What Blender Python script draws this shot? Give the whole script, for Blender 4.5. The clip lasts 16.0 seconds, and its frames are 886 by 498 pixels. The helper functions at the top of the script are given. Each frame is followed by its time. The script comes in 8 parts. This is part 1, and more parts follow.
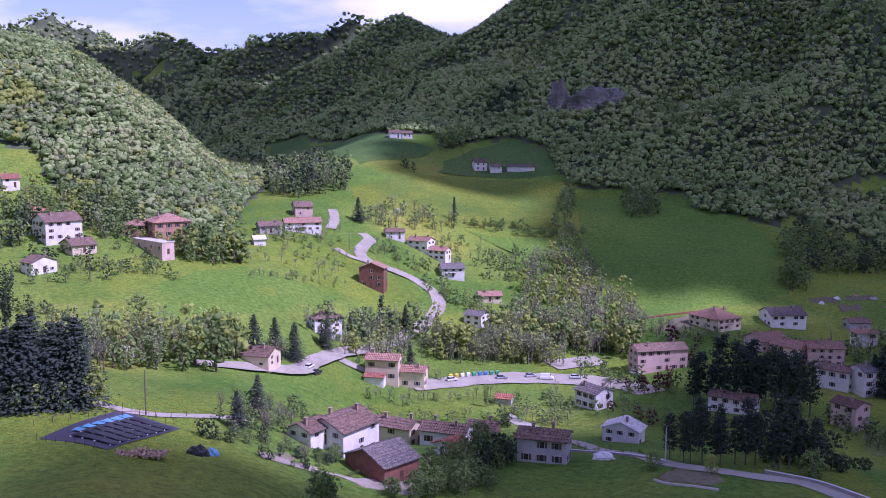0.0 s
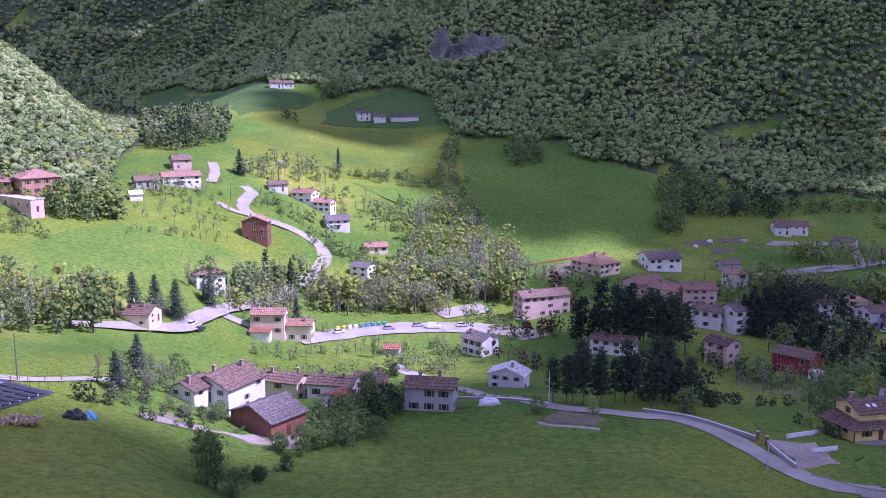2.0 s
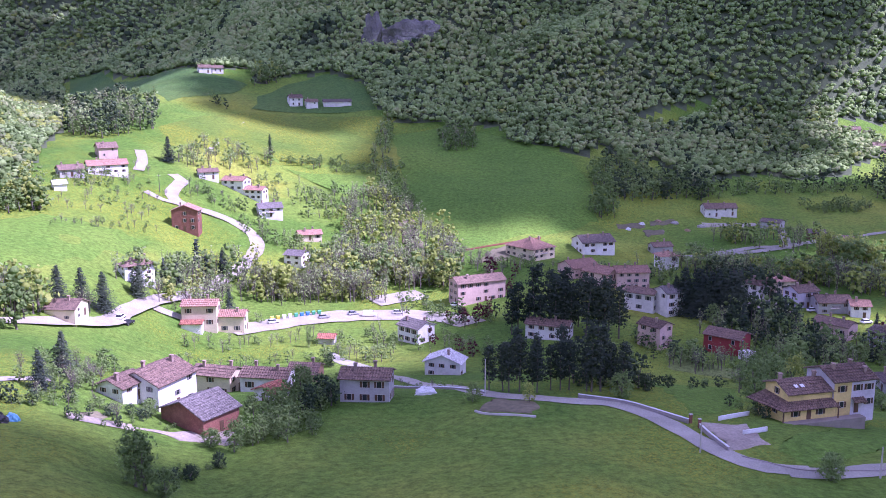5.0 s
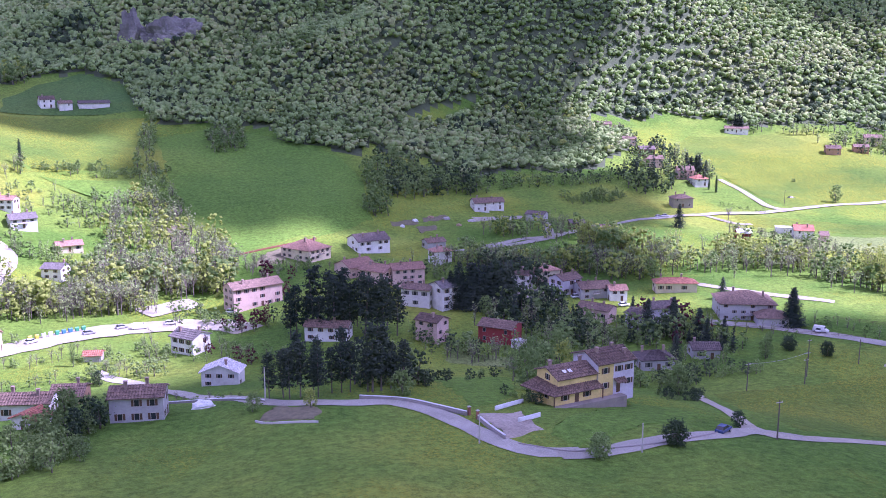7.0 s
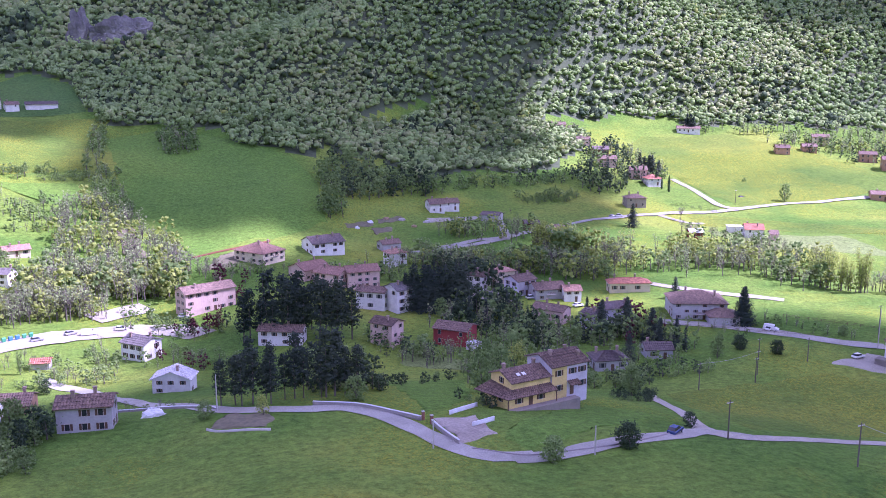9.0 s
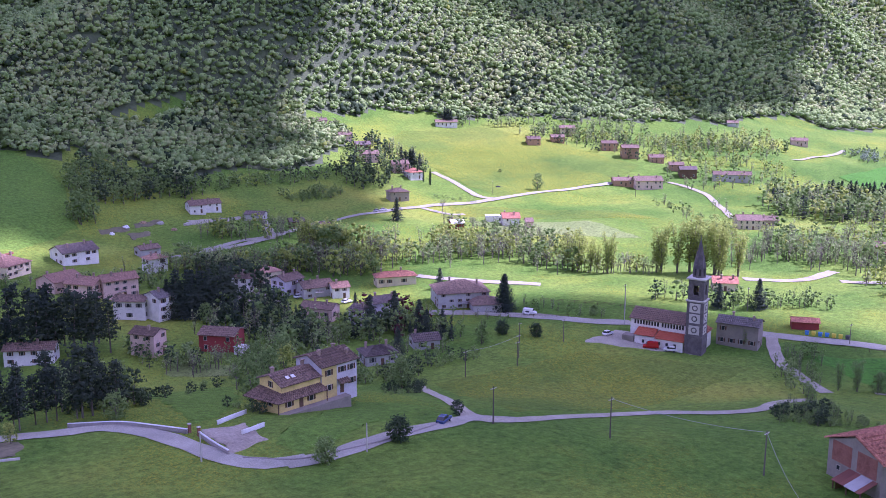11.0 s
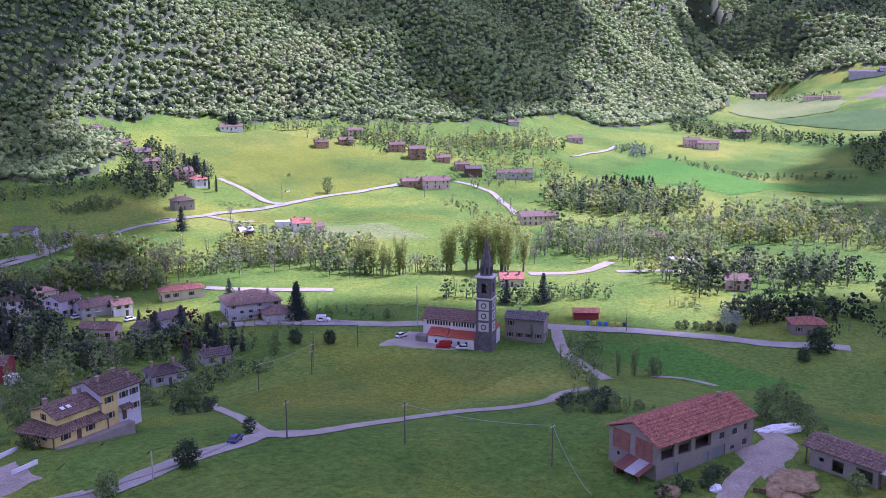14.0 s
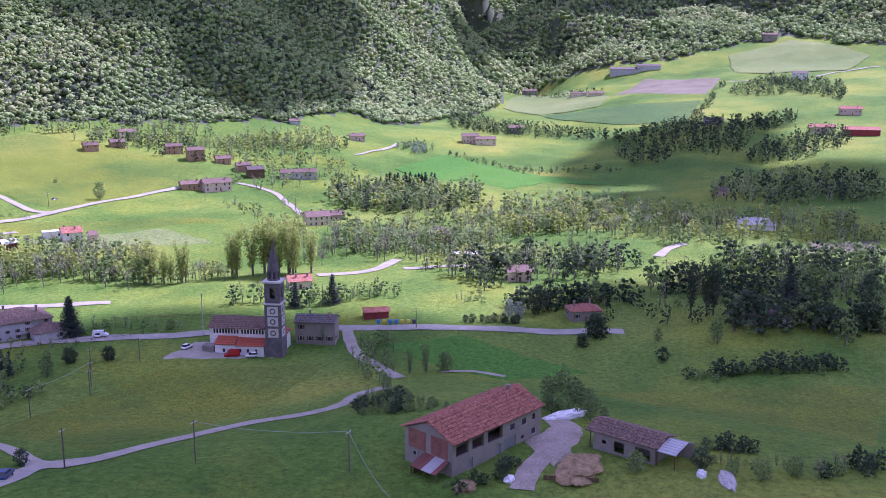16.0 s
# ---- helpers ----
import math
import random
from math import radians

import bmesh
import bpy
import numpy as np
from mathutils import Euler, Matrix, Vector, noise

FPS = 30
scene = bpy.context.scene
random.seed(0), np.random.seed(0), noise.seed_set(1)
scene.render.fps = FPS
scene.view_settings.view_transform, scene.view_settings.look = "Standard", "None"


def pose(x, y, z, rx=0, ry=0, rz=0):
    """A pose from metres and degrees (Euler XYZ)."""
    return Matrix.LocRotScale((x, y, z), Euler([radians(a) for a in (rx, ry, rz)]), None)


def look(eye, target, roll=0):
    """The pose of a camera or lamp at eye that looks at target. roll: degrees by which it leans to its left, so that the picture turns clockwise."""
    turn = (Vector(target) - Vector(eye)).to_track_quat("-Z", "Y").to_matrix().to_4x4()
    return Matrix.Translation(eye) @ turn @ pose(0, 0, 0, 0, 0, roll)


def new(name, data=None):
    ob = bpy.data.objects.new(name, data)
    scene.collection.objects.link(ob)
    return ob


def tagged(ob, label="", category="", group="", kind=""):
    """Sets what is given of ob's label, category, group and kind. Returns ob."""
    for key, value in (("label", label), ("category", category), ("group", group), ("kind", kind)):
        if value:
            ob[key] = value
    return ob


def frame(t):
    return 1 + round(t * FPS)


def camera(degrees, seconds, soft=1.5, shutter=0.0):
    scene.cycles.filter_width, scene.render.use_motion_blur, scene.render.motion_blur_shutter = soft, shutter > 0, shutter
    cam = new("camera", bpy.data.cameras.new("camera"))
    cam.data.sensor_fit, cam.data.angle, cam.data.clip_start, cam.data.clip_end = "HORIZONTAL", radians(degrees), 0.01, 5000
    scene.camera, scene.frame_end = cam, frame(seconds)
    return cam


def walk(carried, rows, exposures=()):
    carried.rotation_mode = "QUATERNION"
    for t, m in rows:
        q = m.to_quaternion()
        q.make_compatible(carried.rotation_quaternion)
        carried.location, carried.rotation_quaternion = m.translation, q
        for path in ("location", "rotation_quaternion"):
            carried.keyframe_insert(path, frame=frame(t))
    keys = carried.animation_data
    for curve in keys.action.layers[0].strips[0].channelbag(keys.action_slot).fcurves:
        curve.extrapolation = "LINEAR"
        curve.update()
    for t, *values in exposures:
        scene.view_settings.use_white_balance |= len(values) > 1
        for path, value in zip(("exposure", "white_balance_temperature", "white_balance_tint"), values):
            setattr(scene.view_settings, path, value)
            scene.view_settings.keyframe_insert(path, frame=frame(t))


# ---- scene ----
cam = camera(49.74, 16.0, soft=0.9)
PATH = [
    (0.0, look((-0.05, -0.05, 90.10), (-0.046, 99.128, 77.331), 0.19)),
    (0.5, look((0.19, 0.08, 90.03), (6.126, 99.093, 77.305), 0.18)),
    (1.0, look((0.39, 0.29, 90.00), (8.708, 99.109, 77.160), 0.15)),
    (1.5, look((0.57, 0.54, 90.00), (10.963, 98.957, 75.663), 0.06)),
    (2.0, look((0.72, 0.83, 90.04), (12.441, 98.522, 72.192), -0.00)),
    (2.5, look((0.85, 1.14, 90.10), (13.696, 98.428, 70.846), -0.07)),
    (3.0, look((0.98, 1.47, 90.20), (14.807, 98.597, 70.805), -0.10)),
    (5.3, look((1.59, 2.93, 90.87), (22.084, 98.832, 71.278), -0.14)),
    (5.5, look((1.66, 3.04, 90.94), (25.710, 98.103, 71.320), -0.07)),
    (6.0, look((1.83, 3.29, 91.12), (34.970, 95.563, 71.432), -0.05)),
    (6.5, look((2.02, 3.51, 91.32), (38.902, 94.340, 71.569), -0.05)),
    (7.0, look((2.24, 3.70, 91.52), (42.592, 93.035, 71.760), -0.05)),
    (7.5, look((2.48, 3.85, 91.72), (44.726, 92.308, 71.974), -0.06)),
    (8.0, look((2.74, 3.96, 91.92), (46.160, 91.868, 72.233), -0.04)),
    (8.2, look((2.86, 4.00, 92.01), (46.551, 91.758, 72.276), -0.01)),
    (10.3, look((4.29, 4.11, 92.87), (54.404, 88.284, 72.787), -0.07)),
    (10.5, look((4.44, 4.10, 92.95), (57.193, 86.638, 72.812), -0.02)),
    (10.7, look((4.61, 4.09, 93.04), (60.838, 84.250, 72.719), 0.05)),
    (11.0, look((4.85, 4.07, 93.16), (69.066, 77.985, 72.810), 0.03)),
    (11.2, look((5.02, 4.06, 93.24), (73.713, 73.826, 72.882), 0.01)),
    (11.5, look((5.28, 4.04, 93.36), (78.045, 69.523, 72.925), 0.09)),
    (12.0, look((5.73, 4.01, 93.56), (81.343, 66.180, 73.136), 0.07)),
    (12.5, look((6.18, 4.00, 93.77), (83.164, 64.473, 73.351), 0.06)),
    (13.0, look((6.64, 4.02, 93.97), (83.934, 64.114, 73.612), 0.01)),
    (13.5, look((7.11, 4.07, 94.18), (84.843, 63.605, 73.855), -0.05)),
    (14.0, look((7.58, 4.17, 94.38), (86.240, 62.485, 74.096), -0.08)),
    (14.5, look((8.03, 4.34, 94.60), (88.863, 59.610, 74.294), -0.12)),
    (15.0, look((8.48, 4.59, 94.81), (92.483, 54.884, 74.463), -0.06)),
    (15.5, look((8.91, 4.94, 95.04), (96.794, 48.028, 74.567), 0.05)),
    (16.0, look((9.30, 5.41, 95.28), (99.014, 44.521, 74.730), 0.13)),
]
walk(cam, PATH, [(0.0, 0.0, 5200, 67), (1.5, 0.32, 5200, 67), (3.0, 0.7, 5200, 67), (5.5, 0.95, 5200, 67), (8.0, 1.22, 5200, 67), (11.0, 0.95, 5200, 67), (13.5, 0.76, 5200, 67), (16.0, 0.7, 5200, 67)])

# ---- the lie of the land, by bearing from the hill below the camera ----
BEARING = (-35, -22, -17, -12, -4, 2, 9, 17, 27, 38, 48, 58, 70, 82, 95)
BASE = (14, 14, 12, 9, 0, 0, 0, 2, 2, 2, 2, 0, 0, 1, 2)                       # valley floor, metres
FOOT = (170, 170, 195, 220, 310, 370, 395, 400, 480, 520, 600, 640, 820, 700, 600)  # where the meadows begin to climb
CLIMB = (.14, .14, .155, .17, .22, .22, .22, .19, .18, .13, .13, .10, .06, .09, .10)
REST = (420, 430, 445, 460, 700, 900, 800, 720, 760, 850, 900, 1000, 1100, 1500, 1500)
MOUNT = (1400, 1400, 1300, 1150, 950, 740, 660, 610, 680, 790, 830, 960, 1280, 1450, 1400)  # foot of the wooded mountain
STEEP = (.29, .26, .24, .26, .30, .15, .36, .5, .5, .5, .5, .48, .38, .28, .25)
CREST = (2300, 2200, 2000, 1750, 1420, 1250, 1900, 2000, 2000, 2000, 2000, 2100, 2400, 2400, 2400)
WEST = (112, 86, 50, 4, 0, 0, 0, 0, 0, 0, 0, 0, 0, 0, 0)                     # height of the wooded hill in the west
# spurs that run down from the range: bearing, distance and height of the crest, from the foot upwards, and the fall of their sides
SPURS = (((69.4, 1265, 27), (64.0, 1330, 92), (58.0, 1420, 172), (50.0, 1620, 360), 0.62),
         ((69.4, 1470, 30), (67.2, 1560, 105), (64.0, 1660, 205), (59.0, 1850, 420), 0.95),
         ((72.5, 1980, 62), (75.0, 2030, 150), (77.5, 2120, 260), (79.0, 2350, 420), 0.45),
         ((54.0, 960, 42), (49.0, 1050, 120), (43.0, 1200, 240), (38.0, 1400, 420), 0.55),
         ((40.0, 800, 60), (34.0, 900, 140), (28.0, 1060, 270), (22.0, 1250, 420), 0.55),
         ((17.0, 690, 72), (16.0, 800, 135), (15.5, 950, 240), (15.0, 1100, 330), 0.75))


def by_bearing(az, values):
    """Smooth values between the bearings."""
    b, v = np.array(BEARING, float), np.array(values, float)
    az = np.clip(az, b[0], b[-1])
    i = np.clip(np.searchsorted(b, az) - 1, 0, len(b) - 2)
    f = (az - b[i]) / (b[i + 1] - b[i])
    lo, hi = np.clip(i - 1, 0, len(b) - 1), np.clip(i + 2, 0, len(b) - 1)
    m0, m1 = (v[i + 1] - v[lo]) / (b[i + 1] - b[lo]), (v[hi] - v[i]) / (b[hi] - b[i])
    w = b[i + 1] - b[i]
    return ((2 * f**3 - 3 * f**2 + 1) * v[i] + (f**3 - 2 * f**2 + f) * w * m0 + (3 * f**2 - 2 * f**3) * v[i + 1] + (f**3 - f**2) * w * m1)


def ramp(d, foot, soft):
    """Nought before the foot, then rising by one a metre, with a rounded bend."""
    u = (d - foot) / soft
    return soft * np.where(u > 30, u, np.log1p(np.exp(np.minimum(u, 30))))


def step(a, b, v):
    f = np.clip((v - a) / (b - a), 0, 1)
    return f * f * (3 - 2 * f)


def waves(x, y, size, seed):
    """Smooth uneven swell between about -1 and 1."""
    out = 0.0
    for k in range(6):
        a, s = seed * 1.7 + k * 2.399, size * (0.55 + 0.17 * k)
        out = out + np.sin((x * np.cos(a) + y * np.sin(a)) / s * 2 * np.pi + seed + k * k)
    return out / 3.0


def height(x, y):
    """Height of the ground at a place, for numbers or arrays."""
    x, y = np.asarray(x, float), np.asarray(y, float)
    d, az = np.hypot(x, y) + 1e-6, np.degrees(np.arctan2(x, y))
    v = lambda values: by_bearing(az, values)
    r = np.hypot(x, y - 50)
    z = v(BASE) + 19 * (1 - step(138, 240, r - 40 * step(50, 68, az))) + 0.12 * ramp(-r, -140, 12)
    z = z + v(CLIMB) * (ramp(d, v(FOOT), 25) - ramp(d, v(REST), 40))
    z = z + v(WEST) * step(360, 680, d) * (1 - step(720, 1050, d))
    up = v(STEEP) * (ramp(d, v(MOUNT), 30) - ramp(d, v(CREST), 60))
    z = z + up * (1 + 0.16 * waves(x, y, 420, 3) + 0.10 * waves(x, y, 170, 5))
    spur = 1 - np.abs(np.sin((x * 0.64 - y * 0.77) / 360 * np.pi + 1.1 * waves(x, y, 500, 9)))
    z = z + up * 0.52 * (spur - 0.45) * step(0, 60, up)
    # the side valley that splits the far range
    z = z - up * 0.93 * np.exp(-((az - 71) / 4.2) ** 2) * step(1240, 1420, d)
    for *crest, fall in SPURS:
        for (a0, d0, z0), (a1, d1, z1) in zip(crest, crest[1:]):
            p, q = (np.array((dd * np.sin(np.radians(aa)), dd * np.cos(np.radians(aa)))) for aa, dd in ((a0, d0), (a1, d1)))
            t = np.clip(((x - p[0]) * (q - p)[0] + (y - p[1]) * (q - p)[1]) / ((q - p) @ (q - p)), 0, 1)
            off = np.hypot(x - p[0] - t * (q - p)[0], y - p[1] - t * (q - p)[1])
            rise = z0 + (z1 - z0) * t - fall * (np.sqrt(off * off + 900) - 30) * (1 + 0.05 * waves(x, y, 240, 4)) - z
            z = z + np.maximum(rise, 0) * step(0, 130, d - v(MOUNT))
    far = step(180, 500, d)
    z = z + far * (1.6 * waves(x, y, 160, 1) + 0.5 * waves(x, y, 60, 2)) + 0.35 * waves(x, y, 45, 7)
    behind = step(100, 160, np.abs(az - 30))
    return z + behind * 0.25 * ramp(d, 60, 30)

# ---- light ----
SUN_AZ, SUN_EL = 116.0, 52.0
world = bpy.data.worlds.new("sky")
scene.world = world
world.use_nodes = True
wn, wl = world.node_tree.nodes, world.node_tree.links
wn.clear()
sky = wn.new("ShaderNodeTexSky")
sky.sky_type, sky.sun_disc = "NISHITA", False
sky.sun_elevation, sky.sun_rotation = radians(SUN_EL), radians(SUN_AZ)
sky.altitude, sky.dust_density = 600, 1.5
coord, cnoise, cramp = wn.new("ShaderNodeTexCoord"), wn.new("ShaderNodeTexNoise"), wn.new("ShaderNodeValToRGB")
cmap = wn.new("ShaderNodeMapping")
cmap.inputs["Scale"].default_value = (1, 1, 3.5)
cnoise.inputs["Scale"].default_value, cnoise.inputs["Detail"].default_value = 3.2, 6
cramp.color_ramp.elements[0].position, cramp.color_ramp.elements[1].position = 0.43, 0.60
cmix, bg, wout = wn.new("ShaderNodeMix"), wn.new("ShaderNodeBackground"), wn.new("ShaderNodeOutputWorld")
cmix.data_type = "RGBA"
tall = wn.new("ShaderNodeSeparateXYZ")
glow = wn.new("ShaderNodeValToRGB")     # clouds are brightest low over the hills and greyer overhead
glow.color_ramp.elements[0].position, glow.color_ramp.elements[0].color = 0.05, (9.0, 9.0, 9.4, 1)
glow.color_ramp.elements[1].position, glow.color_ramp.elements[1].color = 0.5, (5.0, 5.0, 5.2, 1)
wl.new(coord.outputs["Generated"], tall.inputs[0])
wl.new(tall.outputs["Z"], glow.inputs["Fac"])
wl.new(glow.outputs["Color"], cmix.inputs["B"])
wl.new(coord.outputs["Generated"], cmap.inputs["Vector"])
wl.new(cmap.outputs["Vector"], cnoise.inputs["Vector"])
wl.new(cnoise.outputs["Fac"], cramp.inputs["Fac"])
wl.new(cramp.outputs["Color"], cmix.inputs["Factor"])
wl.new(sky.outputs["Color"], cmix.inputs["A"])
wl.new(cmix.outputs["Result"], bg.inputs["Color"])
bg.inputs["Strength"].default_value = 0.13
wl.new(bg.outputs["Background"], wout.inputs["Surface"])
sun = new("sun", bpy.data.lights.new("sun", "SUN"))
sun.data.energy, sun.data.angle, sun.data.color = 5.0, radians(0.6), (1.0, 0.95, 0.86)
toward_sun = Vector((math.sin(radians(SUN_AZ)) * math.cos(radians(SUN_EL)), math.cos(radians(SUN_AZ)) * math.cos(radians(SUN_EL)), math.sin(radians(SUN_EL))))
sun.matrix_world = look(toward_sun * 100, (0, 0, 0))


# ---- materials ----
def ramp_node(nt, stops):
    r = nt.nodes.new("ShaderNodeValToRGB")
    e = r.color_ramp.elements
    while len(e) < len(stops):
        e.new(0.5)
    for k, (at, c) in enumerate(stops):
        e[k].position, e[k].color = at, (*c, 1)
    return r


def noise_node(nt, vec, scale, detail=4.0, rough=0.55):
    n = nt.nodes.new("ShaderNodeTexNoise")
    n.inputs["Scale"].default_value, n.inputs["Detail"].default_value, n.inputs["Roughness"].default_value = scale, detail, rough
    nt.links.new(vec, n.inputs["Vector"])
    return n.outputs["Fac"]


def mix_node(nt, kind, fac, a, b):
    m = nt.nodes.new("ShaderNodeMix")
    m.data_type, m.blend_type = "RGBA", kind
    for key, v in (("Factor", fac), ("A", a), ("B", b)):
        if isinstance(v, (int, float)):
            m.inputs[key].default_value = v
        elif isinstance(v, tuple):
            m.inputs[key].default_value = (*v, 1)
        else:
            nt.links.new(v, m.inputs[key])
    return m.outputs["Result"]


def surface(name, stops, coarse=0.3, fine=6.0, rough=0.85, metal=0.0, bump=0.3, spread=0.25, vary="object", grit=0.35):
    """A material: a coarse swing between the stops, fine grain over it, and a shade of its own for each object or island."""
    m = bpy.data.materials.new(name)
    m.use_nodes = True
    nt = m.node_tree
    b = nt.nodes["Principled BSDF"]
    vec = nt.nodes.new("ShaderNodeTexCoord").outputs["Object"]
    r = ramp_node(nt, stops)
    swing = noise_node(nt, vec, coarse)
    nt.links.new(swing, r.inputs["Fac"])
    grain = noise_node(nt, vec, fine, 5.0, 0.65)
    g = ramp_node(nt, ((0.3, (1 - grit,) * 3), (0.7, (1 + grit * 0.6,) * 3)))
    nt.links.new(grain, g.inputs["Fac"])
    col = mix_node(nt, "MULTIPLY", 1.0, r.outputs["Color"], g.outputs["Color"])
    if vary:
        src = nt.nodes.new("ShaderNodeObjectInfo").outputs["Random"] if vary == "object" else nt.nodes.new("ShaderNodeNewGeometry").outputs["Random Per Island"]
        own = ramp_node(nt, ((0.0, (1 - spread,) * 3), (1.0, (1 + spread,) * 3)))
        nt.links.new(src, own.inputs["Fac"])
        col = mix_node(nt, "MULTIPLY", 1.0, col, own.outputs["Color"])
    nt.links.new(col, b.inputs["Base Color"])
    b.inputs["Roughness"].default_value, b.inputs["Metallic"].default_value = rough, metal
    if bump:
        bn = nt.nodes.new("ShaderNodeBump")
        bn.inputs["Strength"].default_value, bn.inputs["Distance"].default_value = bump, 0.1
        nt.links.new(grain, bn.inputs["Height"])
        nt.links.new(bn.outputs["Normal"], b.inputs["Normal"])
    return m


def foliage(name, stops, through_light=0.3, coarse=0.02, vary="island", spread=0.28):
    """Leaves: each clump takes its own tone, groups of trees drift in colour, and some light passes through."""
    m = bpy.data.materials.new(name)
    m.use_nodes = True
    nt = m.node_tree
    nt.nodes.remove(nt.nodes["Principled BSDF"])
    geo = nt.nodes.new("ShaderNodeNewGeometry")
    r = ramp_node(nt, stops)
    swing = noise_node(nt, geo.outputs["Position"], coarse, 5.0, 0.7)
    push = nt.nodes.new("ShaderNodeMath")
    push.operation = "MULTIPLY_ADD"
    push.inputs[1].default_value, push.inputs[2].default_value = 0.16, -0.08
    src = geo.outputs["Random Per Island"] if vary == "island" else nt.nodes.new("ShaderNodeObjectInfo").outputs["Random"]
    nt.links.new(src, push.inputs[0])
    add = nt.nodes.new("ShaderNodeMath")
    nt.links.new(swing, add.inputs[0])
    nt.links.new(push.outputs[0], add.inputs[1])
    nt.links.new(add.outputs[0], r.inputs["Fac"])
    grain = noise_node(nt, geo.outputs["Position"], 1.4, 6.0, 0.8)
    g = ramp_node(nt, ((0.3, (1 - spread,) * 3), (0.7, (1 + spread,) * 3)))
    nt.links.new(grain, g.inputs["Fac"])
    col = mix_node(nt, "MULTIPLY", 1.0, r.outputs["Color"], g.outputs["Color"])
    d, t = nt.nodes.new("ShaderNodeBsdfDiffuse"), nt.nodes.new("ShaderNodeBsdfTranslucent")
    mx = nt.nodes.new("ShaderNodeMixShader")
    mx.inputs[0].default_value = through_light
    for s in (d, t):
        nt.links.new(col, s.inputs["Color"])
    nt.links.new(d.outputs[0], mx.inputs[1])
    nt.links.new(t.outputs[0], mx.inputs[2])
    nt.links.new(mx.outputs[0], nt.nodes["Material Output"].inputs["Surface"])
    return m


def plain(name, c, rough=0.6, metal=0.0, grit=0.2):
    return surface(name, ((0.3, c), (0.7, tuple(v * 0.88 for v in c))), 0.8, 9.0, rough, metal, 0.1, 0.12, "object", grit)


def meadow_material(name, stops, flowers, drifts=0.50):
    """Grass: broad drifts of tone, tufts, and yellow flowers in drifts."""
    m = bpy.data.materials.new(name)
    m.use_nodes = True
    nt = m.node_tree
    b = nt.nodes["Principled BSDF"]
    vec = nt.nodes.new("ShaderNodeTexCoord").outputs["Object"]
    r = ramp_node(nt, stops)
    nt.links.new(noise_node(nt, vec, 0.010, 6.0, 0.62), r.inputs["Fac"])
    tuft = ramp_node(nt, ((0.33, (0.38,) * 3), (0.67, (1.52,) * 3)))
    nt.links.new(noise_node(nt, vec, 0.6, 9.0, 0.85), tuft.inputs["Fac"])
    col = mix_node(nt, "MULTIPLY", 1.0, r.outputs["Color"], tuft.outputs["Color"])
    # drifts of yellow flowers
    drift = ramp_node(nt, ((drifts, (0.0,) * 3), (drifts + 0.12, (1.0,) * 3)))
    nt.links.new(noise_node(nt, vec, 0.016, 5.0, 0.6), drift.inputs["Fac"])
    dots = ramp_node(nt, ((0.49, (0.0,) * 3), (0.66, (flowers,) * 3)))
    nt.links.new(noise_node(nt, vec, 2.1, 6.0, 0.85), dots.inputs["Fac"])
    both = mix_node(nt, "MULTIPLY", 1.0, drift.outputs["Color"], dots.outputs["Color"])
    col = mix_node(nt, "MIX", both, col, (0.46, 0.40, 0.02))
    nt.links.new(col, b.inputs["Base Color"])
    b.inputs["Roughness"].default_value = 0.95
    b.inputs["Specular IOR Level"].default_value = 0.15
    bn = nt.nodes.new("ShaderNodeBump")
    bn.inputs["Strength"].default_value, bn.inputs["Distance"].default_value = 0.9, 0.45
    nt.links.new(noise_node(nt, vec, 1.3, 8.0, 0.8), bn.inputs["Height"])
    nt.links.new(bn.outputs["Normal"], b.inputs["Normal"])
    return m


def roof_material(name, dark, light):
    """Old clay tiles: rows across the slope, blotches of lichen, a tone for each roof."""
    m = surface(name, ((0.30, dark), (0.50, tuple((a + b) / 2 for a, b in zip(dark, light))), (0.72, light)), 1.3, 3.2, 0.9, 0.0, 0.6, 0.20, "object", 0.75)
    return m


MEADOW = meadow_material("meadow", ((0.30, (0.055, 0.133, 0.017)), (0.44, (0.088, 0.182, 0.025)), (0.56, (0.149, 0.237, 0.035)), (0.70, (0.249, 0.285, 0.046))), 0.8)
WOODLAND = surface("woodland_floor", ((0.35, (0.060, 0.085, 0.042)), (0.6, (0.085, 0.115, 0.055)), (0.75, (0.11, 0.12, 0.065))), 0.03, 0.5, 0.95, 0, 0.6, 0, "")
GRAVEL = surface("pale_gravel", ((0.3, (0.27, 0.255, 0.205)), (0.7, (0.38, 0.36, 0.295))), 0.2, 3.0, 0.9, 0, 0.2, 0.05)
ASPHALT = surface("worn_asphalt", ((0.3, (0.27, 0.265, 0.225)), (0.7, (0.38, 0.37, 0.32))), 0.15, 4.0, 0.9, 0, 0.2, 0.05)
SOIL = surface("ploughed_soil", ((0.3, (0.125, 0.115, 0.064)), (0.7, (0.20, 0.182, 0.110))), 0.05, 0.8, 0.95, 0, 0.5, 0.05)
FLOWERS = meadow_material("flower_meadow", ((0.30, (0.064, 0.129, 0.020)), (0.50, (0.105, 0.179, 0.026)), (0.70, (0.166, 0.222, 0.035))), 0.9, 0.40)
STUBBLE = meadow_material("pale_mown_meadow", ((0.30, (0.121, 0.189, 0.052)), (0.50, (0.168, 0.235, 0.071)), (0.70, (0.214, 0.267, 0.093))), 0.2)
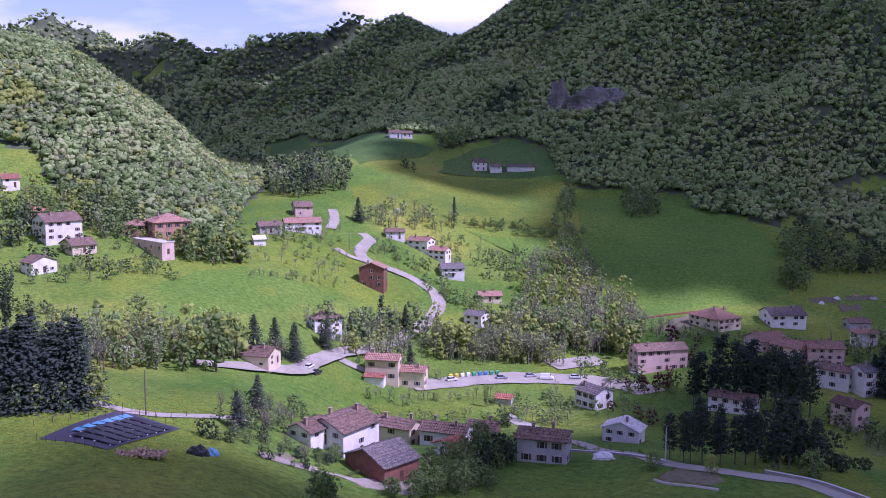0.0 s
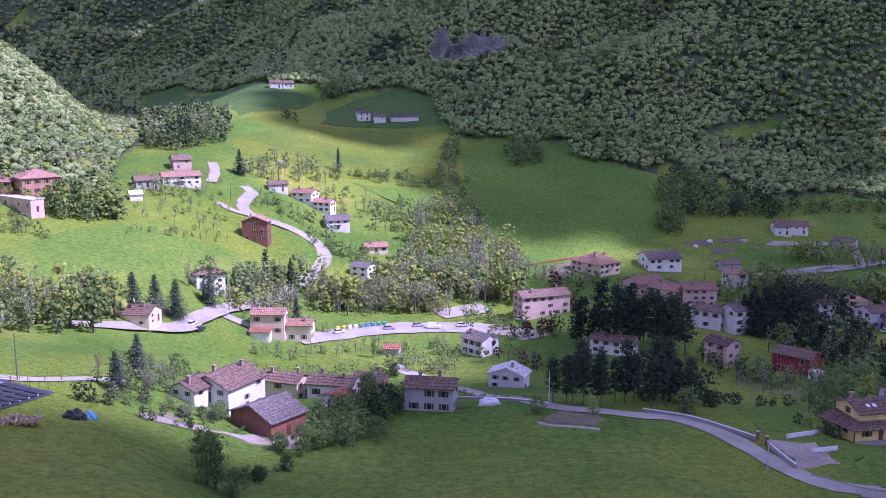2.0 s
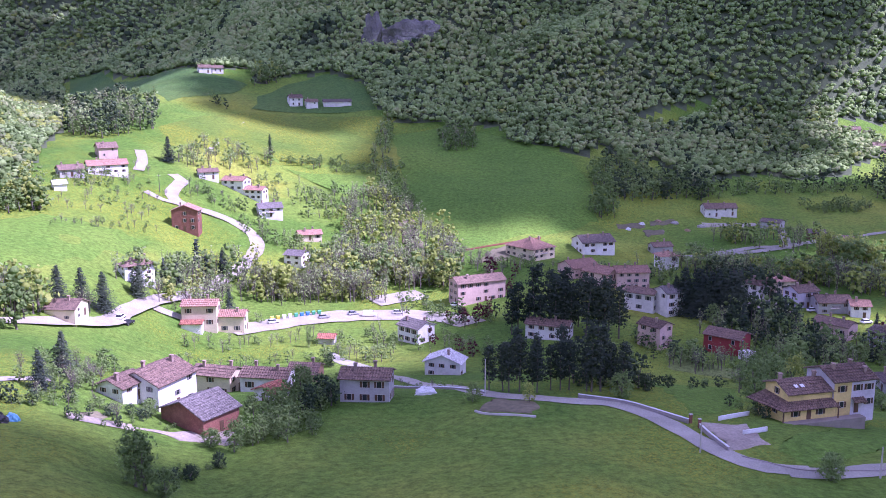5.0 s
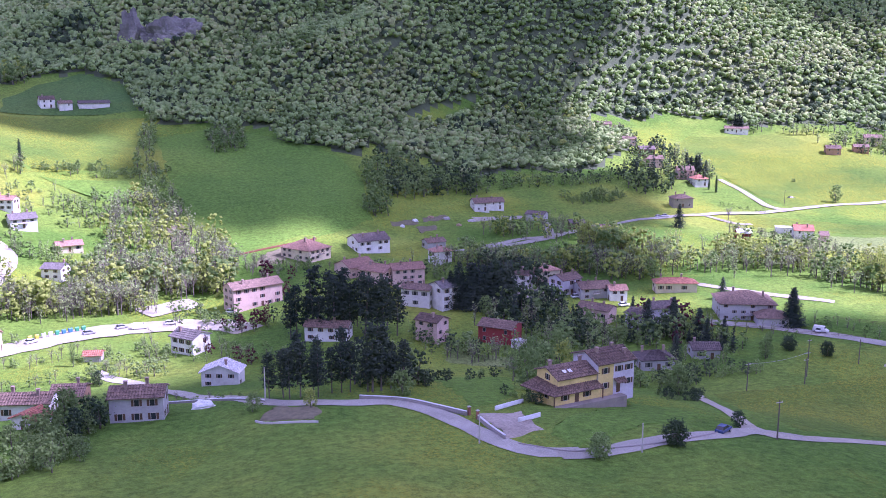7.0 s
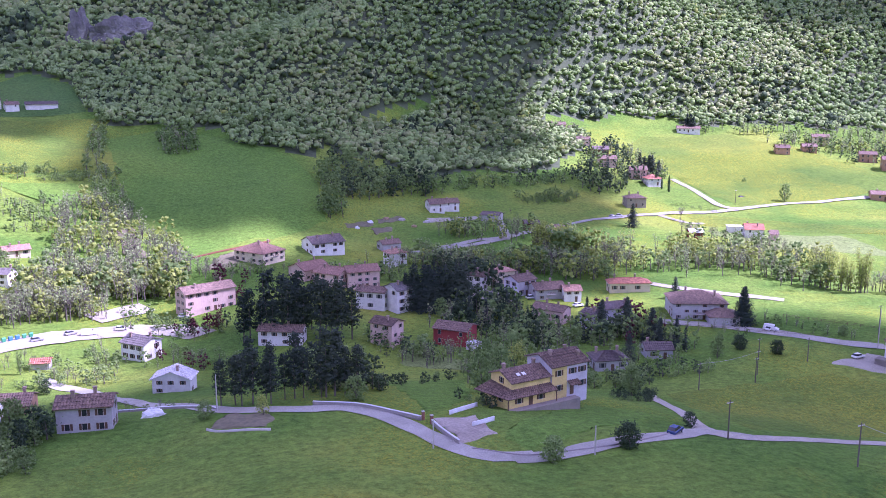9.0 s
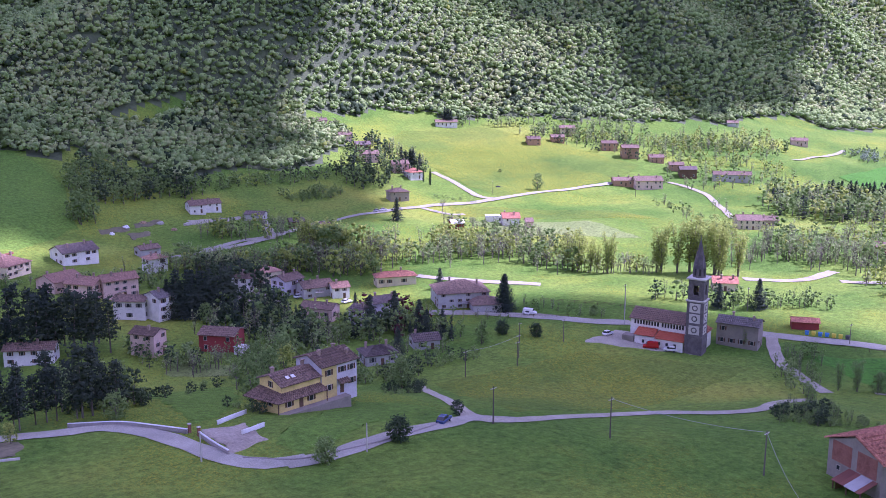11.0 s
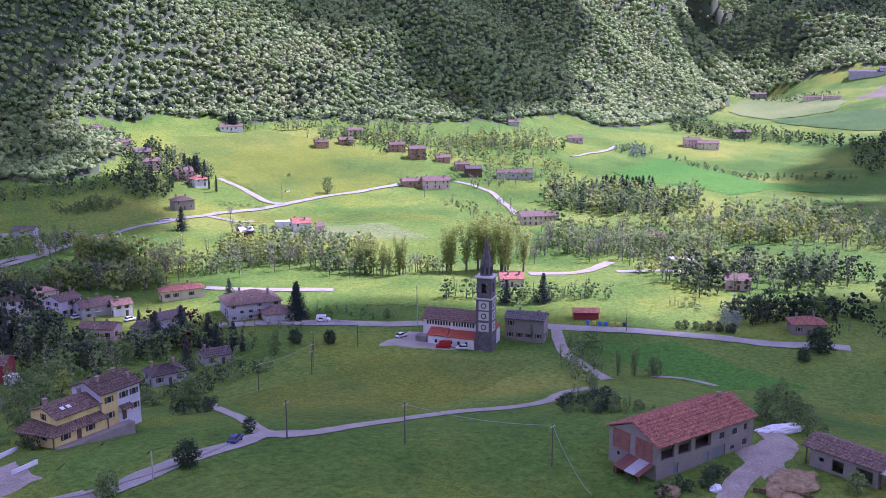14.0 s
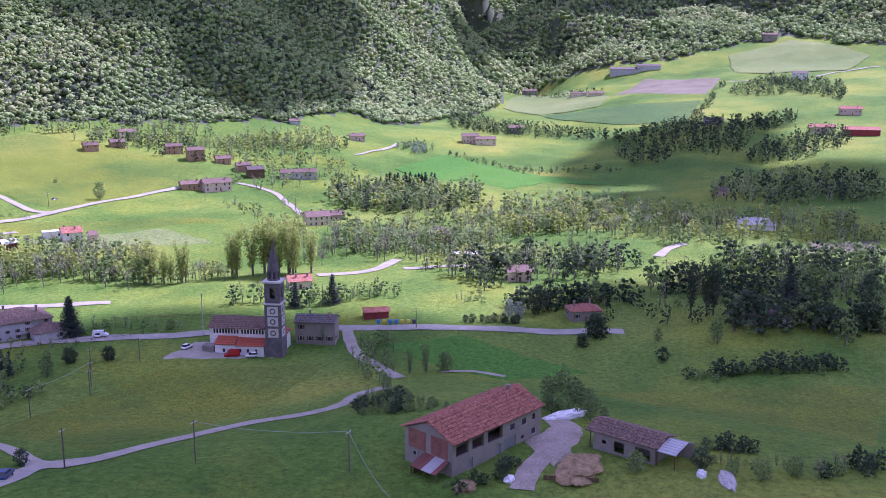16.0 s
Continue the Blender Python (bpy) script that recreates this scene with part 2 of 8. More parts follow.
LAWN = meadow_material("mown_lawn", ((0.30, (0.076, 0.166, 0.026)), (0.50, (0.106, 0.212, 0.030)), (0.70, (0.154, 0.252, 0.038))), 0.12)
# grass darkened and blued: the shade on distant meadows is put into its colour
SHADED_GRASS = meadow_material("shade_toned_meadow", ((0.30, (0.047, 0.115, 0.028)), (0.50, (0.068, 0.146, 0.035)), (0.70, (0.106, 0.183, 0.042))), 0.25)
CROP = meadow_material("young_crop", ((0.30, (0.053, 0.175, 0.020)), (0.50, (0.066, 0.209, 0.023)), (0.70, (0.090, 0.229, 0.028))), 0.0)
YARD = surface("dusty_yard", ((0.3, (0.24, 0.21, 0.165)), (0.7, (0.38, 0.34, 0.28))), 0.2, 2.0, 0.95, 0, 0.3, 0.05)
WALLS = {n: surface("plaster_" + n, ((0.28, tuple(v * 0.72 for v in c)), (0.45, tuple(v * 0.9 for v in c)), (0.6, c), (0.8, tuple(v * 0.86 for v in c))), 0.30, 2.2, 0.9, 0, 0.15, 0.10, "object", 0.13)
         for n, c in (("white", (0.76, 0.74, 0.73)), ("cream", (0.68, 0.58, 0.42)), ("yellow", (0.70, 0.55, 0.22)), ("grey", (0.46, 0.45, 0.46)),
                      ("terracotta", (0.42, 0.25, 0.16)), ("pinkwall", (0.66, 0.48, 0.42)), ("lavender", (0.60, 0.57, 0.66)), ("stone", (0.27, 0.24, 0.21)),
                      ("darkred", (0.28, 0.045, 0.045)), ("wood", (0.16, 0.09, 0.055)))}
WALLS["brick"] = surface("red_brick", ((0.3, (0.20, 0.080, 0.058)), (0.6, (0.28, 0.120, 0.088)), (0.8, (0.23, 0.10, 0.078))), 0.8, 7.0, 0.9, 0, 0.4, 0.1)
ROOFS = {"brown": roof_material("brown_clay_tiles", (0.095, 0.066, 0.052), (0.25, 0.168, 0.128)), "pink": roof_material("rosy_clay_tiles", (0.23, 0.125, 0.09), (0.42, 0.25, 0.185)),
         "red": roof_material("red_clay_tiles", (0.21, 0.075, 0.05), (0.47, 0.20, 0.13)), "dark": roof_material("dark_brown_tiles", (0.09, 0.07, 0.065), (0.19, 0.15, 0.14)),
         "slate": roof_material("grey_tiles", (0.10, 0.092, 0.09), (0.22, 0.20, 0.19)), "pale": roof_material("pale_sheet_roof", (0.52, 0.51, 0.50), (0.68, 0.67, 0.66))}
GLASS = plain("window_glass", (0.035, 0.040, 0.048), 0.12)
FRAME = plain("window_frame_paint", (0.48, 0.44, 0.40), 0.6)
SHUTTER = plain("brown_shutter", (0.13, 0.06, 0.035), 0.7)
DOORWOOD = plain("door_wood", (0.12, 0.065, 0.04), 0.6)
CONCRETE = plain("concrete", (0.45, 0.43, 0.41), 0.9)
BARK = surface("bark", ((0.3, (0.11, 0.095, 0.08)), (0.7, (0.22, 0.19, 0.16))), 1.0, 8.0, 0.95, 0, 0.4, 0.2)
LEAF = {"green": foliage("spring_leaves", ((0.25, (0.120, 0.190, 0.069)), (0.5, (0.215, 0.315, 0.113)), (0.75, (0.320, 0.420, 0.167))), 0.5),
        "dark": foliage("dark_leaves", ((0.25, (0.035, 0.059, 0.034)), (0.5, (0.068, 0.105, 0.059)), (0.75, (0.123, 0.168, 0.088))), 0.3),
        "needle": foliage("conifer_needles", ((0.25, (0.028, 0.045, 0.041)), (0.5, (0.057, 0.078, 0.061)), (0.75, (0.103, 0.132, 0.081))), 0.2),
        "fresh": foliage("fresh_yellow_leaves", ((0.25, (0.230, 0.300, 0.070)), (0.5, (0.370, 0.440, 0.120)), (0.75, (0.480, 0.520, 0.180))), 0.5),
        "bud": foliage("budding_twigs", ((0.25, (0.218, 0.242, 0.140)), (0.5, (0.294, 0.362, 0.170)), (0.75, (0.342, 0.452, 0.190))), 0.45),
        "silver": foliage("silver_leaves", ((0.25, (0.200, 0.264, 0.200)), (0.5, (0.292, 0.366, 0.278)), (0.75, (0.384, 0.458, 0.342))), 0.35),
        "plum": foliage("plum_red_leaves", ((0.25, (0.065, 0.023, 0.034)), (0.5, (0.111, 0.039, 0.052)), (0.75, (0.156, 0.065, 0.073))), 0.25),
        "wood": foliage("mixed_woodland_leaves", ((0.18, (0.193, 0.280, 0.124)), (0.36, (0.295, 0.408, 0.174)), (0.50, (0.398, 0.530, 0.218)), (0.60, (0.452, 0.494, 0.248)), (0.70, (0.377, 0.530, 0.206)), (0.84, (0.520, 0.659, 0.273))), 0.45, 0.010)}


from mathutils import geometry


# ---- building blocks ----
def mesh_of(name, bm, material):
    me = bpy.data.meshes.new(name)
    bm.to_mesh(me)
    bm.free()
    for mm in (material if isinstance(material, (list, tuple)) else (material,)):
        me.materials.append(mm)
    return me


def part(name, bm, material, parent, label="", m=None):
    """One mesh under a thing or a part; bm is a bmesh, or a mesh to share."""
    me = bm if isinstance(bm, bpy.types.Mesh) else mesh_of(name, bm, material)
    ob = new(name, me)
    ob.parent = parent
    if m is not None:
        ob.matrix_basis = m
    return tagged(ob, label)


def thing(name, m, label, category, group="", kind=""):
    ob = new(name)
    ob.matrix_basis = m
    return tagged(ob, label, category, group, kind)


def add_box(bm, x0, x1, y0, y1, z0, z1):
    v = [bm.verts.new(p) for p in ((x0, y0, z0), (x1, y0, z0), (x1, y1, z0), (x0, y1, z0), (x0, y0, z1), (x1, y0, z1), (x1, y1, z1), (x0, y1, z1))]
    for f in ((3, 2, 1, 0), (4, 5, 6, 7), (0, 1, 5, 4), (1, 2, 6, 5), (2, 3, 7, 6), (3, 0, 4, 7)):
        bm.faces.new([v[i] for i in f])


def box(x0, x1, y0, y1, z0, z1, bevel=0.0):
    bm = bmesh.new()
    add_box(bm, x0, x1, y0, y1, z0, z1)
    if bevel:
        bmesh.ops.bevel(bm, geom=bm.edges[:], offset=bevel, segments=1, affect="EDGES")
    return bm


def cable(pts, r, sides=4):
    """One unbroken round line through the points."""
    bm = bmesh.new()
    rings = []
    for k, p in enumerate(pts):
        way = (pts[min(k + 1, len(pts) - 1)] - pts[max(k - 1, 0)]).to_track_quat("Z", "Y")
        rings.append([bm.verts.new(p + way @ Vector((r * math.cos(2 * math.pi * s / sides), r * math.sin(2 * math.pi * s / sides), 0))) for s in range(sides)])
    for p, q in zip(rings, rings[1:]):
        for s in range(sides):
            bm.faces.new((p[s], p[(s + 1) % sides], q[(s + 1) % sides], q[s]))
    return bm


def add_tube(bm, a, b, ra, rb, sides=6):
    a, b = Vector(a), Vector(b)
    q = (b - a).to_track_quat("Z", "Y")
    ring = [[bm.verts.new(c + q @ Vector((r * math.cos(2 * math.pi * k / sides), r * math.sin(2 * math.pi * k / sides), 0))) for k in range(sides)] for c, r in ((a, ra), (b, rb))]
    for k in range(sides):
        bm.faces.new((ring[0][k], ring[0][(k + 1) % sides], ring[1][(k + 1) % sides], ring[1][k]))
    bm.faces.new(ring[0][::-1])
    bm.faces.new(ring[1])


def tube(a, b, ra, rb, sides=8):
    bm = bmesh.new()
    add_tube(bm, a, b, ra, rb, sides)
    return bm


def ground(x, y):
    return float(height(x, y))


def arrays_to_mesh(name, verts, faces, materials, slot=None):
    """A mesh from numpy arrays: verts (n, 3), faces (m, 3 or 4)."""
    me = bpy.data.meshes.new(name)
    k = faces.shape[1]
    me.vertices.add(len(verts))
    me.vertices.foreach_set("co", np.ascontiguousarray(verts, np.float32).ravel())
    me.loops.add(faces.size)
    me.loops.foreach_set("vertex_index", np.ascontiguousarray(faces, np.int32).ravel())
    me.polygons.add(len(faces))
    me.polygons.foreach_set("loop_start", np.arange(0, faces.size, k, dtype=np.int32))
    for mm in materials:
        me.materials.append(mm)
    if slot is not None:
        me.polygons.foreach_set("material_index", np.ascontiguousarray(slot, np.int32))
    me.update(calc_edges=True)
    return me


# ---- the ground: one sheet out to the horizon, finer where the land is seen ----
WOODS_EDGE = ((-36, 520), (-24.1, 489), (-23.1, 484), (-21.8, 439), (-18.2, 414), (-15.2, 394), (-12.5, 440), (-10.8, 560), (-10.5, 1150), (-8.5, 1104), (-6.8, 1000), (-3.2, 718),
              (-0.4, 721), (0.0, 688), (1.7, 706), (4.0, 716), (6.2, 688), (6.8, 634), (9.5, 621), (13.5, 597), (16.2, 576), (19.4, 570), (20.2, 587), (24.2, 586), (25.2, 570),
              (27.4, 588), (30.6, 608), (33.6, 630), (35.3, 690), (36.5, 770), (39.7, 788), (43.4, 796), (46.7, 811), (51.1, 831), (54.5, 862), (57.4, 898), (59.1, 955),
              (61.3, 1004), (63.0, 981), (65.2, 1040), (68.9, 1192), (69.7, 1266), (69.9, 1346), (71.2, 1590), (73.2, 1475), (78.6, 1483), (82.6, 1549), (86.4, 1588), (88.7, 1509), (100, 1440))
CLEARINGS = ([(238.1, 595.4), (264.5, 610.8), (309.7, 626.4), (314.5, 622.7), (288.5, 608.3), (262.0, 594.8), (239.7, 589.2)],   # open ground inside the woods
             [(388.1, 604.2), (405.9, 620.5), (422.2, 621.7), (465.1, 607.4), (446.0, 578.2), (421.3, 569.1), (415.9, 589.8)],
             [(-623.3, 1911.3), (-609.4, 1921.4), (-503.5, 1821.5), (-417.4, 1575.3), (-453.4, 1572.0)])


def inside(x, y, ring):
    """Which places lie inside a ring of points."""
    x, y = np.asarray(x, float), np.asarray(y, float)
    odd = np.zeros(x.shape, bool)
    for (x0, y0), (x1, y1) in zip(ring, ring[1:] + ring[:1]):
        if y0 != y1:
            odd ^= ((y0 > y) != (y1 > y)) & (x < (x1 - x0) * (y - y0) / (y1 - y0) + x0)
    return odd


def is_wood(x, y):
    """Where the slopes are closed woodland."""
    d, az = np.hypot(x, y), np.degrees(np.arctan2(x, y))
    edge = np.interp(az, *zip(*WOODS_EDGE)) + 7 * waves(x, y, 60, 11)
    out = (d > edge) & (az > -36) & (az < 100)
    for ring in CLEARINGS:
        out &= ~inside(x, y, list(ring))
    return out


def build_ground():
    az = np.radians(np.concatenate([np.arange(-34, 101, 0.45), np.arange(103, 326, 3.0)]))
    rad = np.concatenate([[0.02, 15, 30, 45], 58 * 1.0115 ** np.arange(0, 400)])
    rad = rad[rad < 4600]
    n, k = len(rad), len(az)
    x, y = np.outer(rad, np.sin(az)), np.outer(rad, np.cos(az))
    z = height(x, y)
    i, j = np.meshgrid(np.arange(n - 1), np.arange(k), indexing="ij")
    j2 = (j + 1) % k
    faces = np.stack([i * k + j, i * k + j2, (i + 1) * k + j2, (i + 1) * k + j], -1).reshape(-1, 4)[:, ::-1]
    verts = np.stack([x, y, z], -1).reshape(-1, 3)
    centre = verts[faces].mean(1)
    me = arrays_to_mesh("ground", verts, faces, [MEADOW, WOODLAND], is_wood(centre[:, 0], centre[:, 1]).astype(int))
    me.polygons.foreach_set("use_smooth", np.ones(len(faces), bool))
    tagged(new("ground", me), "green valley meadows with yellow flowers and wooded slopes", "ground", kind="structure")


build_ground()


def smooth_line(pts, gap=3.0):
    """Points along a soft curve through the given ones."""
    p = np.array(pts, float)
    out = []
    for a in range(len(p) - 1):
        p0, p1, p2, p3 = p[max(a - 1, 0)], p[a], p[a + 1], p[min(a + 2, len(p) - 1)]
        n = max(2, int(np.hypot(*(p2 - p1)) / gap))
        for f in np.arange(n) / n:
            out.append(0.5 * (2 * p1 + (p2 - p0) * f + (2 * p0 - 5 * p1 + 4 * p2 - p3) * f**2 + (3 * p1 - p0 - 3 * p2 + p3) * f**3))
    out.append(p[-1])
    return np.array(out)


def road(name, pts, width, material, label, lift=0.10):
    """A way laid over the ground, with ragged shoulders."""
    p = smooth_line(pts)
    along = np.gradient(p, axis=0)
    side = np.stack([along[:, 1], -along[:, 0]], -1)
    side /= np.linalg.norm(side, axis=1)[:, None]
    across = np.array([-0.5, -0.25, 0.0, 0.25, 0.5])
    rag = 1 + 0.10 * np.sin(np.arange(len(p)) * 1.7) * np.abs(np.sin(np.arange(len(p)) * 0.37))
    q = p[:, None] + side[:, None] * (across * width)[None, :, None] * rag[:, None, None]
    far = np.hypot(q[..., 0], q[..., 1])
    top = height(q[..., 0], q[..., 1])
    z = np.maximum(top, top[:, 2:3]) * 0.6 + top * 0.4 + lift + far * 0.0004 - np.abs(across)[None] * 0.06
    v = np.concatenate([q, z[..., None]], -1).reshape(-1, 3)
    n, k = len(p), len(across)
    i, j = np.meshgrid(np.arange(n - 1), np.arange(k - 1), indexing="ij")
    f = np.stack([i * k + j, i * k + j + 1, (i + 1) * k + j + 1, (i + 1) * k + j], -1).reshape(-1, 4)
    return tagged(new(name, arrays_to_mesh(name, v, f, [material])), label, "road", kind="structure")


def patch(name, a, b, c, d, material, label, lift=0.06, category="field"):
    """A four-cornered piece of land laid over the ground."""
    n = 24
    s, t = np.meshgrid(np.linspace(0, 1, n), np.linspace(0, 1, n), indexing="ij")
    a, b, c, d = (np.array(p, float) for p in (a, b, c, d))
    q = (a * ((1 - s) * (1 - t))[..., None] + b * (s * (1 - t))[..., None] + c * (s * t)[..., None] + d * ((1 - s) * t)[..., None])
    edge = np.minimum.reduce([s, 1 - s, t, 1 - t]) < 1e-6
    q = q + 0.9 * np.where(np.minimum.reduce([s, 1 - s, t, 1 - t]) < 0.06, 1, 0)[..., None] * np.stack([waves(q[..., 0], q[..., 1], 9, 3), waves(q[..., 0], q[..., 1], 11, 4)], -1)
    far = np.hypot(q[..., 0], q[..., 1])
    v = np.concatenate([q, (height(q[..., 0], q[..., 1]) + np.where(edge, -0.25, lift + far * 0.0003))[..., None]], -1).reshape(-1, 3)
    i, j = np.meshgrid(np.arange(n - 1), np.arange(n - 1), indexing="ij")
    f = np.stack([i * n + j, (i + 1) * n + j, (i + 1) * n + j + 1, i * n + j + 1], -1).reshape(-1, 4)
    return tagged(new(name, arrays_to_mesh(name, v, f, [material])), label, category, kind="structure")


def field(name, ring, material, label, lift=0.10, gap=14.0):
    """A piece of land with a free outline, laid over the ground."""
    line = []
    for p, q in zip(ring, ring[1:] + ring[:1]):
        n = max(1, int(math.dist(p, q) / gap))
        line += [(p[0] + (q[0] - p[0]) * k / n, p[1] + (q[1] - p[1]) * k / n) for k in range(n)]
    line = [(x + 1.2 * float(waves(x, y, 37, 3)), y + 1.2 * float(waves(x, y, 41, 4))) for x, y in line]
    xs, ys = zip(*line)
    gx, gy = (v.ravel() for v in np.meshgrid(np.arange(min(xs), max(xs), gap), np.arange(min(ys), max(ys), gap)))
    keep = inside(gx, gy, line)
    pts = [Vector(p) for p in line] + [Vector((float(u), float(w))) for u, w in zip(gx[keep], gy[keep])]
    n = len(line)
    out, _, faces = geometry.delaunay_2d_cdt(pts, [(k, (k + 1) % n) for k in range(n)], [], 1, 0.01)[:3]
    q = np.array([(p.x, p.y) for p in out])
    rim = np.arange(len(q)) < n
    z = height(q[:, 0], q[:, 1]) + lift + np.hypot(q[:, 0], q[:, 1]) * 0.0009 - np.where(rim, 0.5, 0)
    tri = np.array([f for f in faces if len(f) == 3])
    return tagged(new(name, arrays_to_mesh(name, np.concatenate([q, z[:, None]], 1), tri, [material])), label, "field", kind="structure")

# ---- houses ----
def frame_mesh(w, h, t=0.10):
    """A window's frame as one ring, a little proud of the wall."""
    bm = bmesh.new()
    rings = [[bm.verts.new((sx * x, y, sz * z)) for sx, sz in ((-1, -1), (1, -1), (1, 1), (-1, 1))] for x, z, y in
             ((w / 2 + t, h / 2 + t, 0.04), (w / 2 + t, h / 2 + t, -0.08), (w / 2, h / 2, -0.08), (w / 2, h / 2, 0.04))]
    for a, b in zip(rings, rings[1:] + rings[:1]):
        for k in range(4):
            bm.faces.new((a[k], a[(k + 1) % 4], b[(k + 1) % 4], b[k]))
    bmesh.ops.recalc_face_normals(bm, faces=bm.faces[:])
    return mesh_of("window", bm, FRAME)


WINDOW = frame_mesh(0.95, 1.35)
PANE = mesh_of("pane", box(-0.475, 0.475, -0.035, 0.02, -0.675, 0.675), GLASS)
SHUTTERS = {}
for tone, c in (("brown", (0.10, 0.05, 0.03)), ("grey", (0.13, 0.13, 0.12))):
    sbm = box(-0.26, 0.26, -0.06, 0.0, -0.68, 0.68, 0.015)
    SHUTTERS[tone] = mesh_of("shutter", sbm, plain(tone + "_shutter_paint", c, 0.7))
DOOR = mesh_of("door", box(-0.5, 0.5, -0.08, 0.02, 0, 2.1, 0.02), DOORWOOD)
BALCONY = mesh_of("balcony", box(-1.6, 1.6, -1.1, 0, -0.12, 0.0, 0.01), CONCRETE)
HANDRAIL = mesh_of("handrail", box(-1.6, 1.6, -1.1, -1.04, 0.9, 0.95), SHUTTER)
BALUSTER = mesh_of("baluster", box(-0.02, 0.02, -1.09, -1.05, 0, 0.9), SHUTTER)
CHIMNEY_BM = bmesh.new()
add_box(CHIMNEY_BM, -0.3, 0.3, -0.3, 0.3, -0.6, 1.1)
add_box(CHIMNEY_BM, -0.4, 0.4, -0.4, 0.4, 1.1, 1.2)
add_box(CHIMNEY_BM, -0.22, 0.22, -0.22, 0.22, 1.2, 1.4)
add_box(CHIMNEY_BM, -0.42, 0.42, -0.42, 0.42, 1.4, 1.5)
CHIMNEY = mesh_of("chimney", CHIMNEY_BM, plain("chimney_plaster", (0.34, 0.25, 0.21), 0.9))


def slope(bm, e0, e1, r0, r1, thick, columns):
    """One slope of a tiled roof between an eaves line and a ridge line; the tiles run in rolled columns down it."""
    e0, e1, r0, r1 = (Vector(p) for p in (e0, e1, r0, r1))
    up = (e1 - e0).cross(r0 - e0).normalized()
    if up.z < 0:
        up = -up
    n = max(1, columns)
    rows = 1 if n < 2 else max(2, int((r0 - e0).length / 0.85))
    top = []
    for k in range(n * 2 + 1 if n > 1 else 2):
        f = k / (n * 2) if n > 1 else k
        lift = up * (0.15 if k % 2 else 0.0) if n > 1 else up * 0.0
        a, b = e0.lerp(e1, f), r0.lerp(r1, f)
        # each course ends in a small step over the one below
        line = [(0.0, 0.0)] + [(g / rows, h) for g in range(1, rows) for h in (-0.035, 0.065)] + [(1.0, 0.0)]
        top.append([bm.verts.new(a.lerp(b, g) + lift + up * (thick + h)) for g, h in line])
    for p, q in zip(top, top[1:]):
        for g in range(len(p) - 1):
            bm.faces.new((p[g], q[g], q[g + 1], p[g + 1]))
    low = [bm.verts.new(p) for p in (e0, e1, r1, r0)]
    bm.faces.new((low[3], low[2], low[1], low[0]))
    bm.faces.new([low[0], low[1]] + [t[0] for t in reversed(top)])
    bm.faces.new([low[1], low[2]] + top[-1][::-1])
    bm.faces.new([low[3], low[0]] + top[0])
    if (r1 - r0).length > 0.05:
        bm.faces.new([low[2], low[3]] + [t[-1] for t in top])


def roof_mesh(L, W, H, hip, near, pitch=0.40, over=0.6):
    """Roof over a block of length L (x) and width W (y) with its eaves at H."""
    bm = bmesh.new()
    hx, hy = L / 2 + (over if hip else 0.45), W / 2 + over
    z0, rise = H - over * pitch, hy * pitch
    cols = int(2 * hx / 0.6) if near else 1
    in_ = min(hy, hx - 0.3) if hip else 0.0
    rid = ((-hx + in_, 0, z0 + rise), (hx - in_, 0, z0 + rise))
    c = [(-hx, -hy, z0), (hx, -hy, z0), (hx, hy, z0), (-hx, hy, z0)]
    slope(bm, c[0], c[1], rid[0], rid[1], 0.16, cols)
    slope(bm, c[2], c[3], rid[1], rid[0], 0.16, cols)
    if hip:
        slope(bm, c[1], c[2], rid[1], rid[1], 0.16, 1)
        slope(bm, c[3], c[0], rid[0], rid[0], 0.16, 1)
    # ridge tiles
    add_tube(bm, (rid[0][0], 0, rid[0][2] + 0.14), (rid[1][0], 0, rid[1][2] + 0.14), 0.13, 0.13, 5)
    bmesh.ops.recalc_face_normals(bm, faces=bm.faces[:])
    return bm


WORDS = {"white": "white plastered", "cream": "cream plastered", "yellow": "yellow plastered", "grey": "grey rendered", "terracotta": "terracotta-orange", "pinkwall": "pink plastered",
         "lavender": "pale lavender", "stone": "bare stone", "darkred": "dark red", "wood": "dark wooden", "brick": "red brick"}
ROOF_WORDS = {"brown": "brown tiled", "pink": "rosy clay tiled", "red": "red tiled", "dark": "dark brown", "slate": "grey tiled", "pale": "pale sheet"}
house_count = 0


